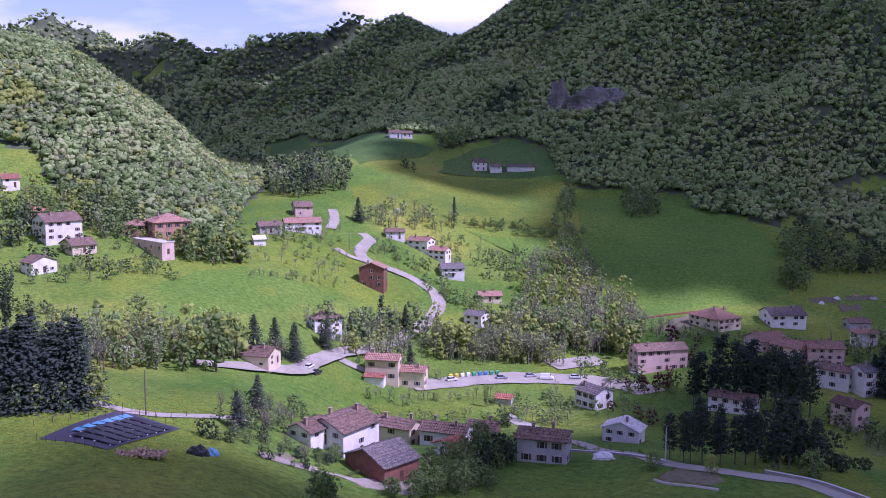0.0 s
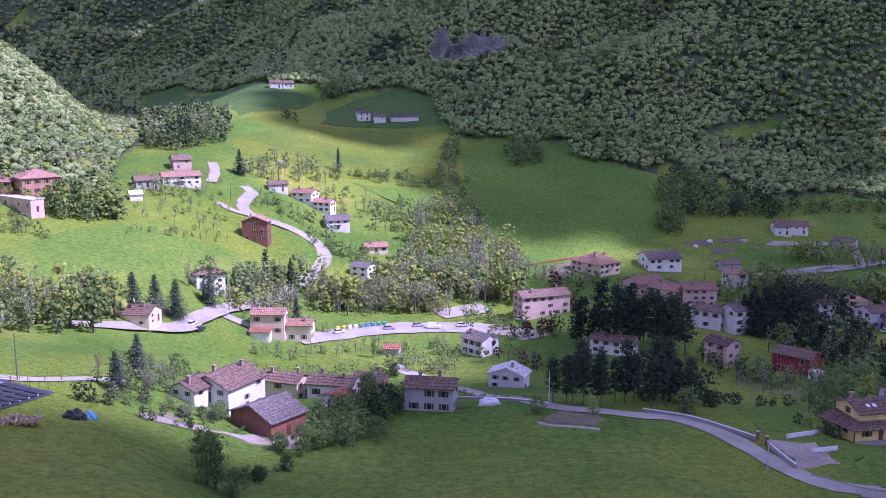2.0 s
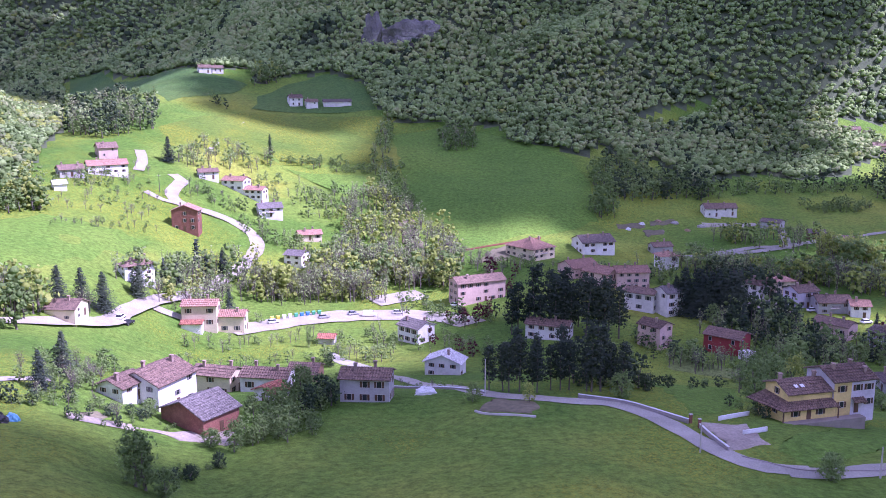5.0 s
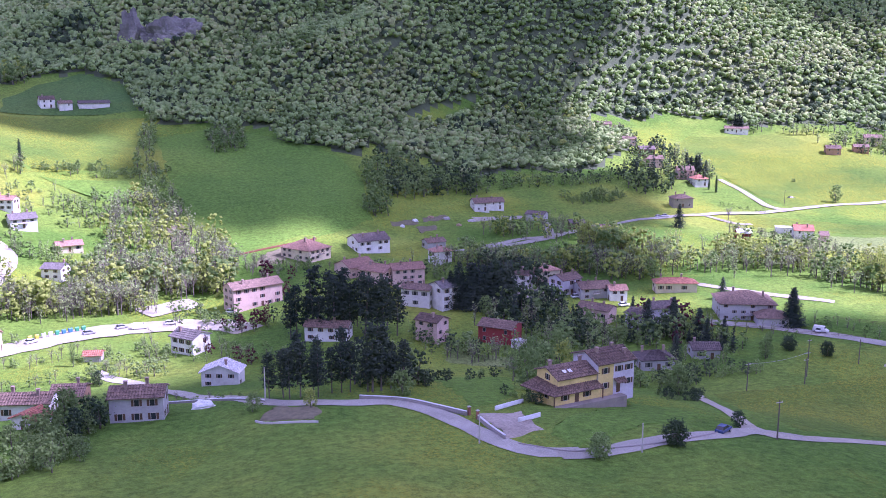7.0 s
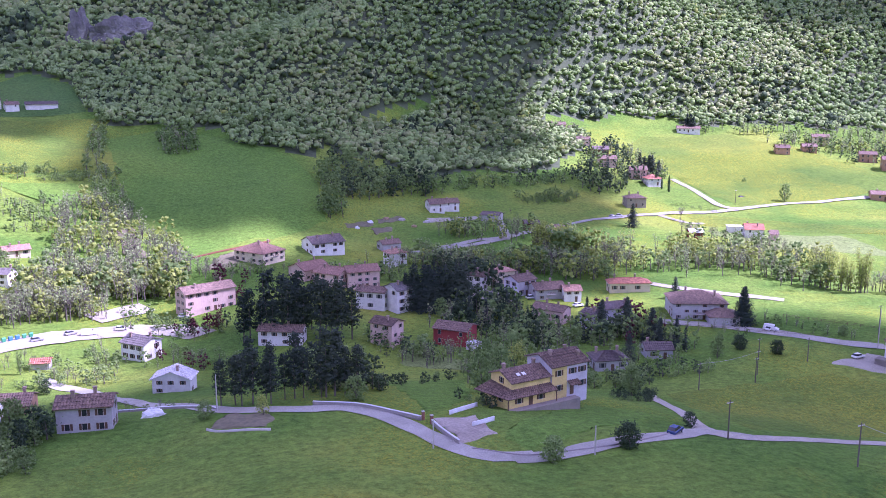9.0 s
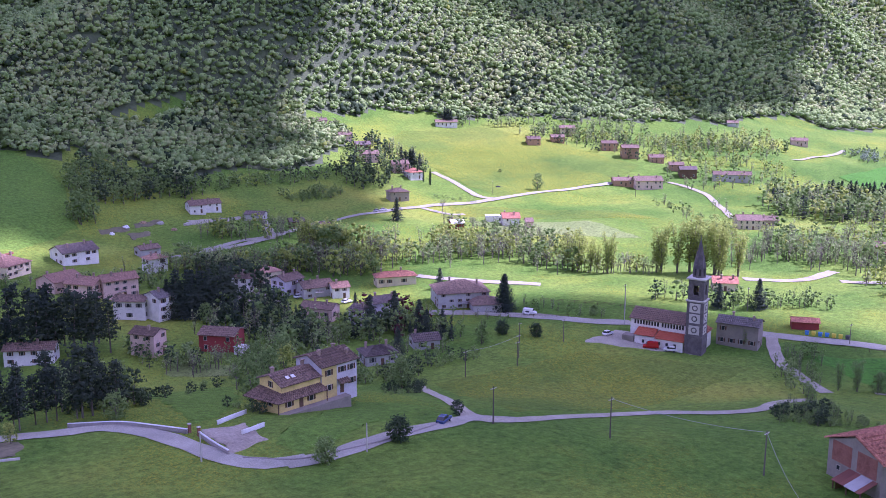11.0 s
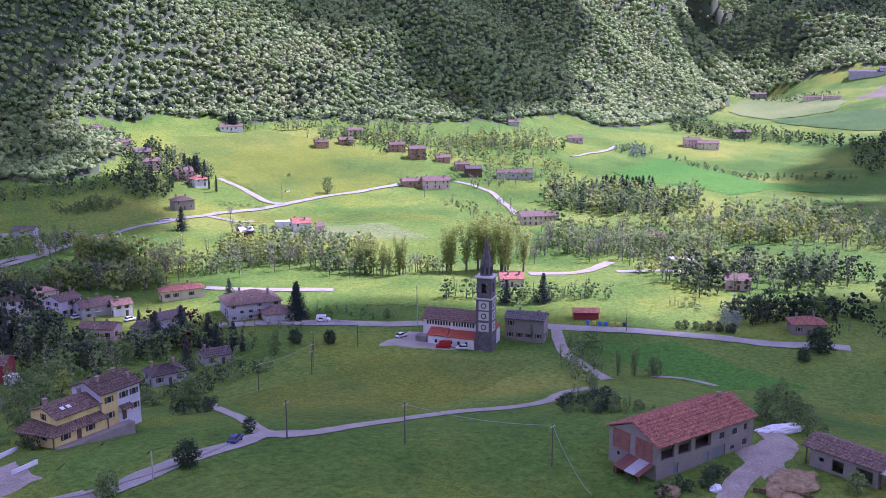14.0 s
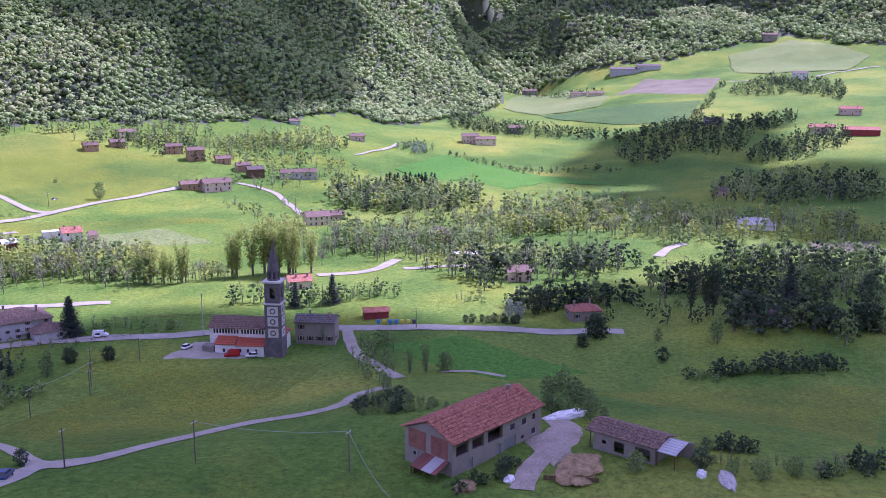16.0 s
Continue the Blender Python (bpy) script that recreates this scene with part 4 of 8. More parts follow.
road("farm_yard", [(195.7, 60.8), (186.3, 55.6), (174.8, 55.2), (164.7, 55.9), (157.5, 54.8)], 4.5, YARD, "dusty farm track beside the farmhouse")
road("field_path", [(258.9, 114.7), (263.5, 106.2), (260.8, 95.1)], 2, GRAVEL, "thin pale track at the edge of the crop")
patch("ploughed_field", (1367.9, 290.9), (1308.1, 177.2), (1156.5, 173.7), (1242.9, 303.9), SOIL, "bare brown ploughed field")
patch("vegetable_plot", (-42.9, 646.8), (-25.0, 676.8), (-27.7, 648.0), (-39.4, 626.8), SOIL, "dark bare vegetable plot")
patch("sand_court", (46.7, 189.1), (55.4, 180.6), (51.4, 172.3), (42.0, 180.8), SOIL, "bare earth court with a low rim")
patch("lawn", (89.0, 150.4), (124.0, 170.5), (135.1, 152.8), (88.4, 139.5), LAWN, "mown lawn in front of the yellow house")
patch("lawn", (97.7, 231.4), (121.7, 221.3), (98.0, 176.7), (82.9, 166.8), LAWN, "mown lawn above the village lane")
patch("paved_forecourt", (83.2, 165.0), (91.9, 163.3), (89.0, 150.4), (80.7, 148.4), YARD, "paved forecourt of the yellow house")
patch("church_square", (230.6, 196.9), (249.9, 200.1), (269.8, 176.4), (253.5, 167.8), GRAVEL, "pale paved square beside the church")
patch("farmyard", (176.1, 61.1), (199.7, 57.3), (183.6, 51.0), (167.2, 51.7), YARD, "trodden yard between farmhouse and stable")
patch("crop_field", (277.0, 146.8), (296.5, 124.0), (277.0, 72.0), (254.5, 92.8), CROP, "bright green young crop field")
patch("river_gravel", (498.1, 27.3), (524.3, -8.2), (498.4, -8.0), (476.9, 23.6), SOIL, "pale bare ground by the far river")
patch("slope_scar", (64.5, 458.9), (72.5, 457.2), (71.9, 419.1), (62.6, 416.7), SOIL, "bare brown bank between the trees")
patch("village_square", (174.1, 320.0), (190.8, 324.9), (184.4, 307.6), (168.4, 300.8), YARD, "pale grey village square")
patch("yard", (182.4, 324.0), (192.6, 312.7), (179.8, 294.2), (169.9, 305.7), YARD, "paved yard between the village houses")
patch("yard", (-23.8, 175.2), (-17.3, 175.1), (-3.5, 171.7), (-6.8, 182.9), YARD, "dusty yard before the brick garage")
patch("flower_meadow", (163.1, 193.5), (225.2, 192.1), (258.9, 148.6), (141.1, 140.2), FLOWERS, "meadow full of yellow flowers before the church")
patch("flower_meadow", (251.0, 72.5), (277.9, 32.3), (300.8, -7.2), (219.2, -5.0), FLOWERS, "yellow-flowered field behind the stable")
patch("mown_meadow", (347.6, 383.9), (402.8, 340.0), (390.0, 291.5), (337.8, 336.4), STUBBLE, "pale mown meadow in the sun")
patch("flower_meadow", (362.8, 419.3), (440.4, 354.4), (438.8, 316.2), (355.8, 397.6), FLOWERS, "sunlit yellow strip of meadow")
road("lane", [(-35.2, 318.1), (-26.1, 318.7), (-11.3, 319.4)], 5, GRAVEL, "pale lane behind the roadside house")
road("drive", [(-34.0, 171.5), (-29.8, 172.6), (-23.3, 174.9)], 4, YARD, "pale drive beside the white hamlet house")
patch("vegetable_bed", (170.6, 440.5), (187.9, 449.1), (187.4, 442.8), (169.6, 434.8), SOIL, "bare vegetable bed on the terrace")
patch("vegetable_bed", (192.0, 451.3), (208.6, 456.3), (208.2, 451.0), (190.8, 444.8), SOIL, "bare vegetable bed on the terrace")
patch("vegetable_bed", (182.3, 435.6), (195.5, 441.2), (194.0, 433.7), (180.8, 428.7), SOIL, "bare vegetable bed on the terrace")
patch("farm_yard", (220.9, 450.8), (252.9, 453.3), (251.6, 447.9), (219.4, 444.4), GRAVEL, "pale yard beside the terrace house")
patch("mown_lawn", (122.4, 265.1), (135.5, 248.5), (131.7, 234.4), (115.2, 251.5), STUBBLE, "pale mown grass below the red barn")
patch("bare_bank", (100.2, 406.9), (109.0, 410.8), (102.6, 386.3), (89.1, 389.9), SOIL, "bare brown earth beside the villa")
patch("garden_bed", (-32.9, 175.3), (-30.0, 179.7), (-28.3, 177.7), (-31.5, 172.4), SOIL, "dark garden beds by the hamlet")

field("yellow_meadow", [(-52.8, 539.1), (-36.6, 578.8), (-2.5, 621.1), (35.6, 626.1), (89.0, 620.8), (73.6, 592.8), (62.2, 533.5), (26.1, 525.4), (-16.9, 508.0), (-43.5, 507.1)], FLOWERS, "shaded meadow yellow with flowers below the farmhouses")
field("big_meadow", [(81.7, 590.8), (114.5, 599.9), (138.6, 578.2), (176.6, 537.3), (179.2, 504.3), (161.6, 441.2), (128.0, 421.0), (89.0, 414.6), (86.7, 442.0), (77.5, 467.2), (76.6, 532.7)], LAWN, "large smooth green meadow rising to the woods")
# this meadow and the farm meadow carry their shade in the grass colour
field("upper_meadow", [(-206.1, 1146.2), (-162.7, 1089.6), (-90.3, 871.0), (-39.4, 705.8), (-5.7, 688.8), (-16.3, 658.4), (-53.7, 606.0), (-168.8, 929.8)], SHADED_GRASS, "shaded blue-green upper meadow")
field("farm_meadow", [(-0.4, 659.6), (20.9, 693.5), (49.4, 711.3), (74.6, 683.9), (76.2, 634.8), (36.0, 632.2), (-2.4, 627.2)], SHADED_GRASS, "shaded meadow round the white farm")
field("small_meadow", [(13.9, 516.6), (25.5, 516.0), (55.1, 515.5), (62.1, 488.5), (57.2, 483.8), (40.7, 488.8), (25.0, 507.6)], LAWN, "small green meadow beside the brook")
field("lower_meadow", [(-101.7, 335.8), (-80.5, 373.7), (-52.8, 380.5), (-42.1, 377.8), (-49.2, 351.5), (-65.5, 315.0), (-91.7, 299.6)], LAWN, "bright green meadow below the villa")
field("plateau_meadow", [(430.3, 557.9), (465.1, 582.2), (529.1, 564.2), (551.0, 511.5), (553.0, 467.3), (556.7, 424.7), (513.5, 413.5), (404.0, 412.2), (421.5, 493.6)], FLOWERS, "sunlit yellow-green meadow on the plateau")
field("far_meadow", [(1169.4, 428.1), (1240.5, 442.1), (1377.1, 407.7), (1237.6, 306.1), (1142.6, 296.1), (1086.3, 348.6)], STUBBLE, "pale far meadow at the mouth of the side valley")
field("far_meadow", [(1074.9, 344.9), (1130.6, 286.2), (1113.2, 173.0), (974.7, 164.4), (983.6, 231.1), (1022.8, 302.5)], SHADED_GRASS, "shaded green meadow below the ploughed field")
field("far_meadow", [(1483.4, 192.6), (1556.5, 113.4), (1500.9, 41.1), (1445.3, 3.4), (1348.8, 28.3), (1328.9, 108.3), (1349.2, 166.9)], STUBBLE, "pale bumpy pasture on the far hill")
field("river_meadow", [(779.5, 338.1), (738.4, 265.4), (706.9, 226.6), (679.0, 146.7), (671.3, 215.1), (630.2, 226.6), (644.0, 275.1), (680.3, 338.8)], CROP, "bright green slope above the river wood")

# ---- clouds: scattered cumulus between the sun and the valley, whose shade drifts over meadows and slopes ----
CLOUD = bpy.data.materials.new("cloud")
CLOUD.use_nodes = True
cloud_bsdf = CLOUD.node_tree.nodes["Principled BSDF"]
cloud_bsdf.inputs["Base Color"].default_value, cloud_bsdf.inputs["Roughness"].default_value = (0.9, 0.9, 0.92, 1), 1.0


def cloud(over, rx, ry, seed):
    """One cumulus of many billows, above the place that it shades."""
    rng = random.Random(seed)
    at = Vector((over[0], over[1], 60)) + toward_sun * (1750 / toward_sun.z)
    bm = bmesh.new()
    puffs = [(0, 0, 1.0, 0.16)] + [(math.cos(a) * f, math.sin(a) * f, rng.uniform(0.26, 0.42), rng.uniform(0.14, 0.2)) for a, f in
                                 ((k * 2.399, rng.uniform(0.45, 0.85)) for k in range(11))]
    for u, v, s, tall in puffs:
        grown = bmesh.ops.create_icosphere(bm, subdivisions=2, radius=1.0)["verts"]
        for p in grown:
            k = 1 + 0.22 * noise.noise(p.co * 2.1 + Vector((seed, u * 3, v * 3))) + 0.1 * noise.noise(p.co * 5.5 + Vector((u, seed, v)))
            w = s * 0.78 if s == 1.0 else s
            p.co = Vector((rx * (u + p.co.x * w * k), ry * (v + p.co.y * w * k), (rx + ry) * 0.5 * tall * (p.co.z * k + 0.3)))
    ob = tagged(new("cloud", mesh_of("cloud", bm, CLOUD)), "white cumulus cloud drifting above the valley", "cloud", "clouds over the valley")
    ob.matrix_basis = pose(at.x, at.y, at.z)


for over, rx, ry, seed in (((188, 130), 192, 172, 1), ((70, 72), 80, 66, 2), ((125, 850), 250, 270, 3), ((-120, 1300), 330, 380, 4), ((330, 1280), 330, 330, 5),
                           ((870, 745), 220, 255, 6), ((690, 10), 150, 140, 7), ((345, -5), 142, 118, 8), ((1990, 530), 330, 300, 9), ((60, -160), 160, 90, 10), ((215, 462), 92, 80, 11), ((205, 328), 92, 80, 12),
                           ((300, 452), 96, 84, 13), ((-560, 1750), 330, 300, 14), ((-330, 2150), 300, 260, 15), ((180, 1750), 300, 220, 16), ((860, 130), 140, 100, 17), ((1180, 1000), 170, 190, 18), ((320, 700), 95, 130, 19),
                           ((30, 655), 105, 62, 20), ((135, 530), 72, 105, 21), ((-250, 900), 170, 120, 22), ((1440, 650), 120, 100, 23), ((-12, 124), 44, 32, 24), ((215, 562), 80, 46, 26), ((312, 556), 78, 50, 27), ((245, 10), 90, 60, 25)):
    cloud(over, rx, ry, seed)


# ---- trees ----
def quads_at(c, n, size, rng, aspect=1.0):
    """Leaf sprays: a small quad at each place c, facing about along n."""
    a = np.cross(n, rng.normal(size=n.shape))
    a /= np.linalg.norm(a, axis=1)[:, None] + 1e-9
    b = np.cross(n, a)
    b /= np.linalg.norm(b, axis=1)[:, None] + 1e-9
    s = (size * rng.uniform(0.6, 1.3, len(c)))[:, None]
    v = np.stack([c - a * s - b * s * aspect, c + a * s * 0.9 - b * s * aspect * 0.8, c + a * s + b * s * aspect, c - a * s * 0.8 + b * s * aspect * 0.9], 1)
    return v.reshape(-1, 3), np.arange(len(c) * 4).reshape(-1, 4)


def stick(a, b, ra, rb, sides=5):
    a, b = np.array(a, float), np.array(b, float)
    w = (b - a) / np.linalg.norm(b - a)
    u = np.cross(w, (0.3, 0.9, 0.1))
    u /= np.linalg.norm(u)
    v = np.cross(w, u)
    t = np.arange(sides) * 2 * np.pi / sides
    ring = np.cos(t)[:, None] * u + np.sin(t)[:, None] * v
    k = np.arange(sides)
    return np.concatenate([a + ring * ra, b + ring * rb]), np.stack([k, (k + 1) % sides, sides + (k + 1) % sides, sides + k], 1)


def joined(pieces):
    vs, fs, n = [], [], 0
    for v, f in pieces:
        vs.append(v)
        fs.append(f + n)
        n += len(v)
    return np.concatenate(vs), np.concatenate(fs)


def round_box(cuts):
    """A cube blown up into a ball, as quads."""
    bm = bmesh.new()
    bmesh.ops.create_cube(bm, size=2.0)
    if cuts:
        bmesh.ops.subdivide_edges(bm, edges=bm.edges[:], cuts=cuts, use_grid_fill=True)
    bm.verts.index_update()
    out = np.array([v.co.normalized() for v in bm.verts]), np.array([[v.index for v in f.verts] for f in bm.faces])
    bm.free()
    return out


ROUGH_BALL = round_box(0)


def grow(kind, seed, leaves, leaf, fine):
    """A tree one unit high: its wood and its leaves, as vertices and quads."""
    rng = np.random.default_rng(seed)
    wood, out_c, out_n, clumps = [], [], [], []
    limbs = fine in ("near", "mid")
    ball_v, ball_f = ROUGH_BALL

    def clump(c, r):
        """A closed knot of leaves inside a tuft."""
        q = np.linalg.qr(rng.normal(size=(3, 3)))[0]
        clumps.append((np.array(c) + (ball_v * rng.uniform(0.72, 1.22, len(ball_v))[:, None]) @ q.T * np.array(r), ball_f))

    def tuft(c, r, n):
        """A loose cluster of leaves, thinning outwards."""
        d = rng.normal(size=(max(1, n), 3))
        out_c.append(np.array(c) + d * np.array(r) * 0.58)
        out_n.append(d * 0.5 + rng.normal(size=d.shape) * 0.6 + (0, 0, 0.35))

    def limb(a, b, ra, rb):
        if limbs:
            wood.append(stick(a, b, ra, rb, 3))

    if kind in ("broad", "bush"):
        low = 0.07 if kind == "broad" else 0.0
        wide = rng.uniform(0.25, 0.33) if kind == "broad" else 0.42
        lean = rng.normal(size=2) * 0.03
        wood.append(stick((0, 0, -0.04), (lean[0], lean[1], low + 0.35), 0.028, 0.014))
        n = {"near": 26, "mid": 14, "far": 8, "small": 5}[fine]
        for k in range(n):
            u = (k + 0.5) / n
            a = k * 2.399 + rng.uniform(0, 0.7)
            rise = low + (0.97 - low) * (0.10 + 0.86 * u)
            env = np.sin(np.pi * (0.16 + 0.80 * u) ** 1.05) ** 0.75
            f = np.sqrt(rng.uniform(0.12, 1.0))
            r = wide * env * f
            c = np.array((np.cos(a) * r + lean[0], np.sin(a) * r + lean[1], rise - 0.03))
            s = rng.uniform(0.055, 0.105) * (1.25 if kind == "bush" else 1.0) * {"near": 1.0, "mid": 1.2, "far": 1.45, "small": 1.8}[fine]
            knot = 0.6 if fine == "near" else 0.68
            clump(c, (s * knot, s * knot, s * knot * 0.9))
            tuft(c, (s * 1.35, s * 1.35, s * 1.1), int(leaves / n * rng.uniform(0.6, 1.4)))
            if k % 3 == 0:
                limb((lean[0], lean[1], low + 0.3 * u), c, 0.010, 0.003)
    elif kind == "thin":
        stems = 3 + int(rng.integers(3))
        wood.append(stick((0, 0, -0.04), (0, 0, 0.3), 0.020, 0.013))
        for s in range(stems):
            a = s * 2.399 + rng.uniform(0, 1)
            top = np.array((np.cos(a) * 0.10, np.sin(a) * 0.10, rng.uniform(0.72, 1.0)))
            foot = np.array((0, 0, rng.uniform(0.02, 0.14)))
            wood.append(stick(foot, top, 0.010, 0.003, 3))
            for u in np.linspace(0.12, 1.0, 8):
                c = foot + (top - foot) * u + rng.normal(size=3) * (0.035, 0.035, 0.01)
                tuft(c, (0.065, 0.065, 0.075), int(leaves / stems / 8))
    elif kind == "bare":
        wood.append(stick((0, 0, -0.04), (0, 0, 0.5), 0.022, 0.012))
        for k in range(16 if fine != "small" else 8):
            a, t = k * 2.399, rng.uniform(0.2, 0.95)
            z0 = 0.18 + 0.42 * t
            tip = np.array((np.cos(a) * (0.28 - 0.15 * t), np.sin(a) * (0.28 - 0.15 * t), min(1.0, z0 + rng.uniform(0.22, 0.45))))
            wood.append(stick((0, 0, z0), tip, 0.008, 0.002, 3))
            for _ in range(3 if limbs else 1):
                mid = tip * 0.6 + np.array((0, 0, z0)) * 0.4
                wood.append(stick(mid, mid + rng.normal(size=3) * (0.09, 0.09, 0.07) + (0, 0, 0.09), 0.004, 0.001, 3))
            tuft(tip * 0.85 + np.array((0, 0, z0)) * 0.15, (0.10, 0.10, 0.12), max(2, int(leaves / 22)))
    elif kind == "poplar":
        wood.append(stick((0, 0, -0.03), (0, 0, 0.6), 0.018, 0.008))
        for s in range(5):
            a = s * 1.257 + rng.uniform(0, 0.6)
            top = np.array((np.cos(a) * 0.105, np.sin(a) * 0.105, rng.uniform(0.74, 1.0)))
            foot = np.array((0, 0, rng.uniform(0.06, 0.22)))
            wood.append(stick(foot, top, 0.008, 0.002, 3))
            for u in np.linspace(0.12, 1.0, 9):
                tuft(foot + (top - foot) * u + rng.normal(size=3) * (0.016, 0.016, 0.008), (0.046, 0.046, 0.070), int(leaves / 45))
    elif kind == "cypress":
        wood.append(stick((0, 0, -0.03), (0, 0, 0.3), 0.02, 0.015))
        for k in range(16):
            z = 0.05 + 0.92 * k / 16
            r = 0.10 * np.sin(np.pi * min(1.0, 0.3 + 0.68 * k / 16)) ** 0.8
            clump((0, 0, z), (r * 0.75, r * 0.75, 0.06))
            tuft((0, 0, z), (r, r, 0.06), leaves // 16)
    elif kind == "spruce":
        wood.append(stick((0, 0, -0.03), (0, 0, 0.97), 0.022, 0.003))
        tiers = 15 if fine != "small" else 8
        for k in range(tiers):
            f = k / tiers
            z, r = 0.08 + 0.90 * f, (0.26 * (1 - f) ** 0.9 + 0.012) * rng.uniform(0.85, 1.12)
            clump((rng.normal() * 0.012, rng.normal() * 0.012, z - 0.02), (r * 0.55, r * 0.55, 0.032))
            n = max(4, int(leaves / tiers * (1.5 - f)))
            a = rng.uniform(0, 6.28, n)
            t = np.sqrt(rng.uniform(0.08, 1, n)) * rng.uniform(0.75, 1.18, n)
            out_c.append(np.stack([np.cos(a) * r * t, np.sin(a) * r * t, z - 0.05 * t * (1 - f) + rng.normal(size=n) * 0.014], 1))
            out_n.append(np.stack([np.cos(a) * 0.6, np.sin(a) * 0.6, np.ones(n)], 1) + rng.normal(size=(n, 3)) * 0.3)
    elif kind == "pine":
        lean = rng.normal(size=2) * 0.02
        wood.append(stick((0, 0, -0.03), (lean[0], lean[1], 0.92), 0.014, 0.005))
        n = {"near": 38, "mid": 20, "far": 12, "small": 7}[fine]
        for k in range(n):
            u = (k + 0.5) / n
            a = k * 2.399 + rng.uniform(0, 0.9)
            r = 0.155 * min(1.0, 0.5 + 3 * u) * (1 - 0.86 * u) ** 0.7 * np.sqrt(rng.uniform(0.08, 1.0))
            c = np.array((np.cos(a) * r, np.sin(a) * r, 0.26 + 0.72 * u + rng.uniform(-0.03, 0.03)))
            clump(c, (0.040, 0.040, 0.024))
            tuft(c, (0.070, 0.070, 0.040), int(leaves / n * rng.uniform(0.6, 1.4)))
            if k % 3 == 0:
                limb((0, 0, c[2] - 0.03), c, 0.005, 0.002)
    c, n = np.concatenate(out_c), np.concatenate(out_n)
    n /= np.linalg.norm(n, axis=1)[:, None]
    return joined(wood), joined([quads_at(c, n, np.full(len(c), leaf), rng, 0.7)] + clumps)


RECIPE = {"broad": ("broad", "green"), "fresh": ("broad", "fresh"), "dark": ("broad", "dark"), "thin": ("thin", "bud"), "thingreen": ("thin", "green"), "bare": ("bare", "bud"),
          "poplar": ("poplar", "fresh"), "darkpoplar": ("poplar", "dark"), "cypress": ("cypress", "dark"), "spruce": ("spruce", "needle"), "pine": ("pine", "needle"),
          "bush": ("bush", "green"), "darkbush": ("bush", "dark"), "silver": ("broad", "silver"), "plum": ("broad", "plum")}
GROWN = {}


def grown(kind, seed, fine):
    key = (RECIPE[kind][0], seed, fine)
    if key not in GROWN:
        shape = key[0]
        n, leaf = {"near": (900, 0.0195), "mid": (125, 0.037), "far": (46, 0.053), "small": (18, 0.075)}[fine]
        n, leaf = n * {"bare": 0.45, "thin": 1.5, "poplar": 1.4, "spruce": 2.0, "pine": 1.2}.get(shape, 1.0), leaf * {"bare": 0.6, "thin": 0.66, "poplar": 0.6, "cypress": 0.6, "pine": 0.72, "spruce": 0.72, "bush": 1.5}.get(shape, 1.0)
        GROWN[key] = grow(shape, seed, int(n), leaf, fine)
    return GROWN[key]


TREE_MESH = {}
TREE_WORDS = {"broad": "leafy green spring tree", "fresh": "fresh yellow-green spring tree", "dark": "dense dark green tree", "thin": "slender budding tree", "thingreen": "slender green tree",
              "bare": "nearly bare budding tree", "poplar": "tall columnar yellow-green poplar", "darkpoplar": "tall dark columnar tree", "cypress": "narrow dark green cypress",
              "spruce": "dark pointed spruce", "pine": "tall dark pine with bare trunk", "bush": "round green garden shrub", "darkbush": "dense dark green shrub",
              "silver": "silvery pale green willow", "plum": "dark plum-red leaved tree"}


def tree(kind, x, y, h, where="standing in the meadow", seed=None, width=1.0):
    """One tree as a thing of its own, with a trunk and a crown."""
    seed = (int(abs(x) * 7 + abs(y) * 3) % 4) if seed is None else seed
    key = (kind, seed)
    if key not in TREE_MESH:
        (wv, wf), (lv, lf) = grown(kind, seed, "near")
        TREE_MESH[key] = (arrays_to_mesh("trunk", wv, wf, [BARK]), arrays_to_mesh("crown", lv, lf, [LEAF[RECIPE[kind][1]]]))
    shrub = kind in ("bush", "darkbush")
    ob = thing("shrub" if shrub else "tree", pose(x, y, ground(x, y), 0, 0, (x * 37 + y * 17) % 360), TREE_WORDS[kind] + " " + where, "shrub" if shrub else "tree", "shrubs" if shrub else "trees of the valley")
    width *= {"spruce": 1.3, "pine": 1.15}.get(kind, 1.0)
    m = Matrix.Diagonal((h * width, h * width, h, 1))
    part("trunk", TREE_MESH[key][0], None, ob, m=m)
    part("crown", TREE_MESH[key][1], None, ob, m=m)
    return ob


def scatter(name, label, places, kinds, hmin, hmax, rng):
    """Many trees as one stuff: places (n, 2), each with a kind, height and turn of its own."""
    verts, faces, slots, mats, n = [], [], [], [BARK], 0
    for x, y in places:
        kind = kinds[int(rng.integers(len(kinds)))]
        leafy = LEAF[RECIPE[kind][1]]
        if leafy not in mats:
            mats.append(leafy)
        fine = "mid" if np.hypot(x, y) < 270 else "far" if np.hypot(x, y) < 560 else "small"
        h = rng.uniform(hmin, hmax) * (1.0 if kind != "bush" else 0.6)
        a, c = rng.uniform(0, 6.28), rng.uniform(0.85, 1.25)
        turn = np.array([[np.cos(a), -np.sin(a), 0], [np.sin(a), np.cos(a), 0], [0, 0, 1]])
        z = ground(x, y)
        for slot, (v, f) in enumerate(grown(kind, int(rng.integers(4)), fine)):
            verts.append((v * (h * c, h * c, h)) @ turn.T + (x, y, z))
            faces.append(f + n)
            slots.append(np.full(len(f), mats.index(leafy) if slot else 0))
            n += len(v)
    return tagged(new(name, arrays_to_mesh(name, np.concatenate(verts), np.concatenate(faces), mats, np.concatenate(slots))), label, "trees", kind="stuff")


grove_count = 0


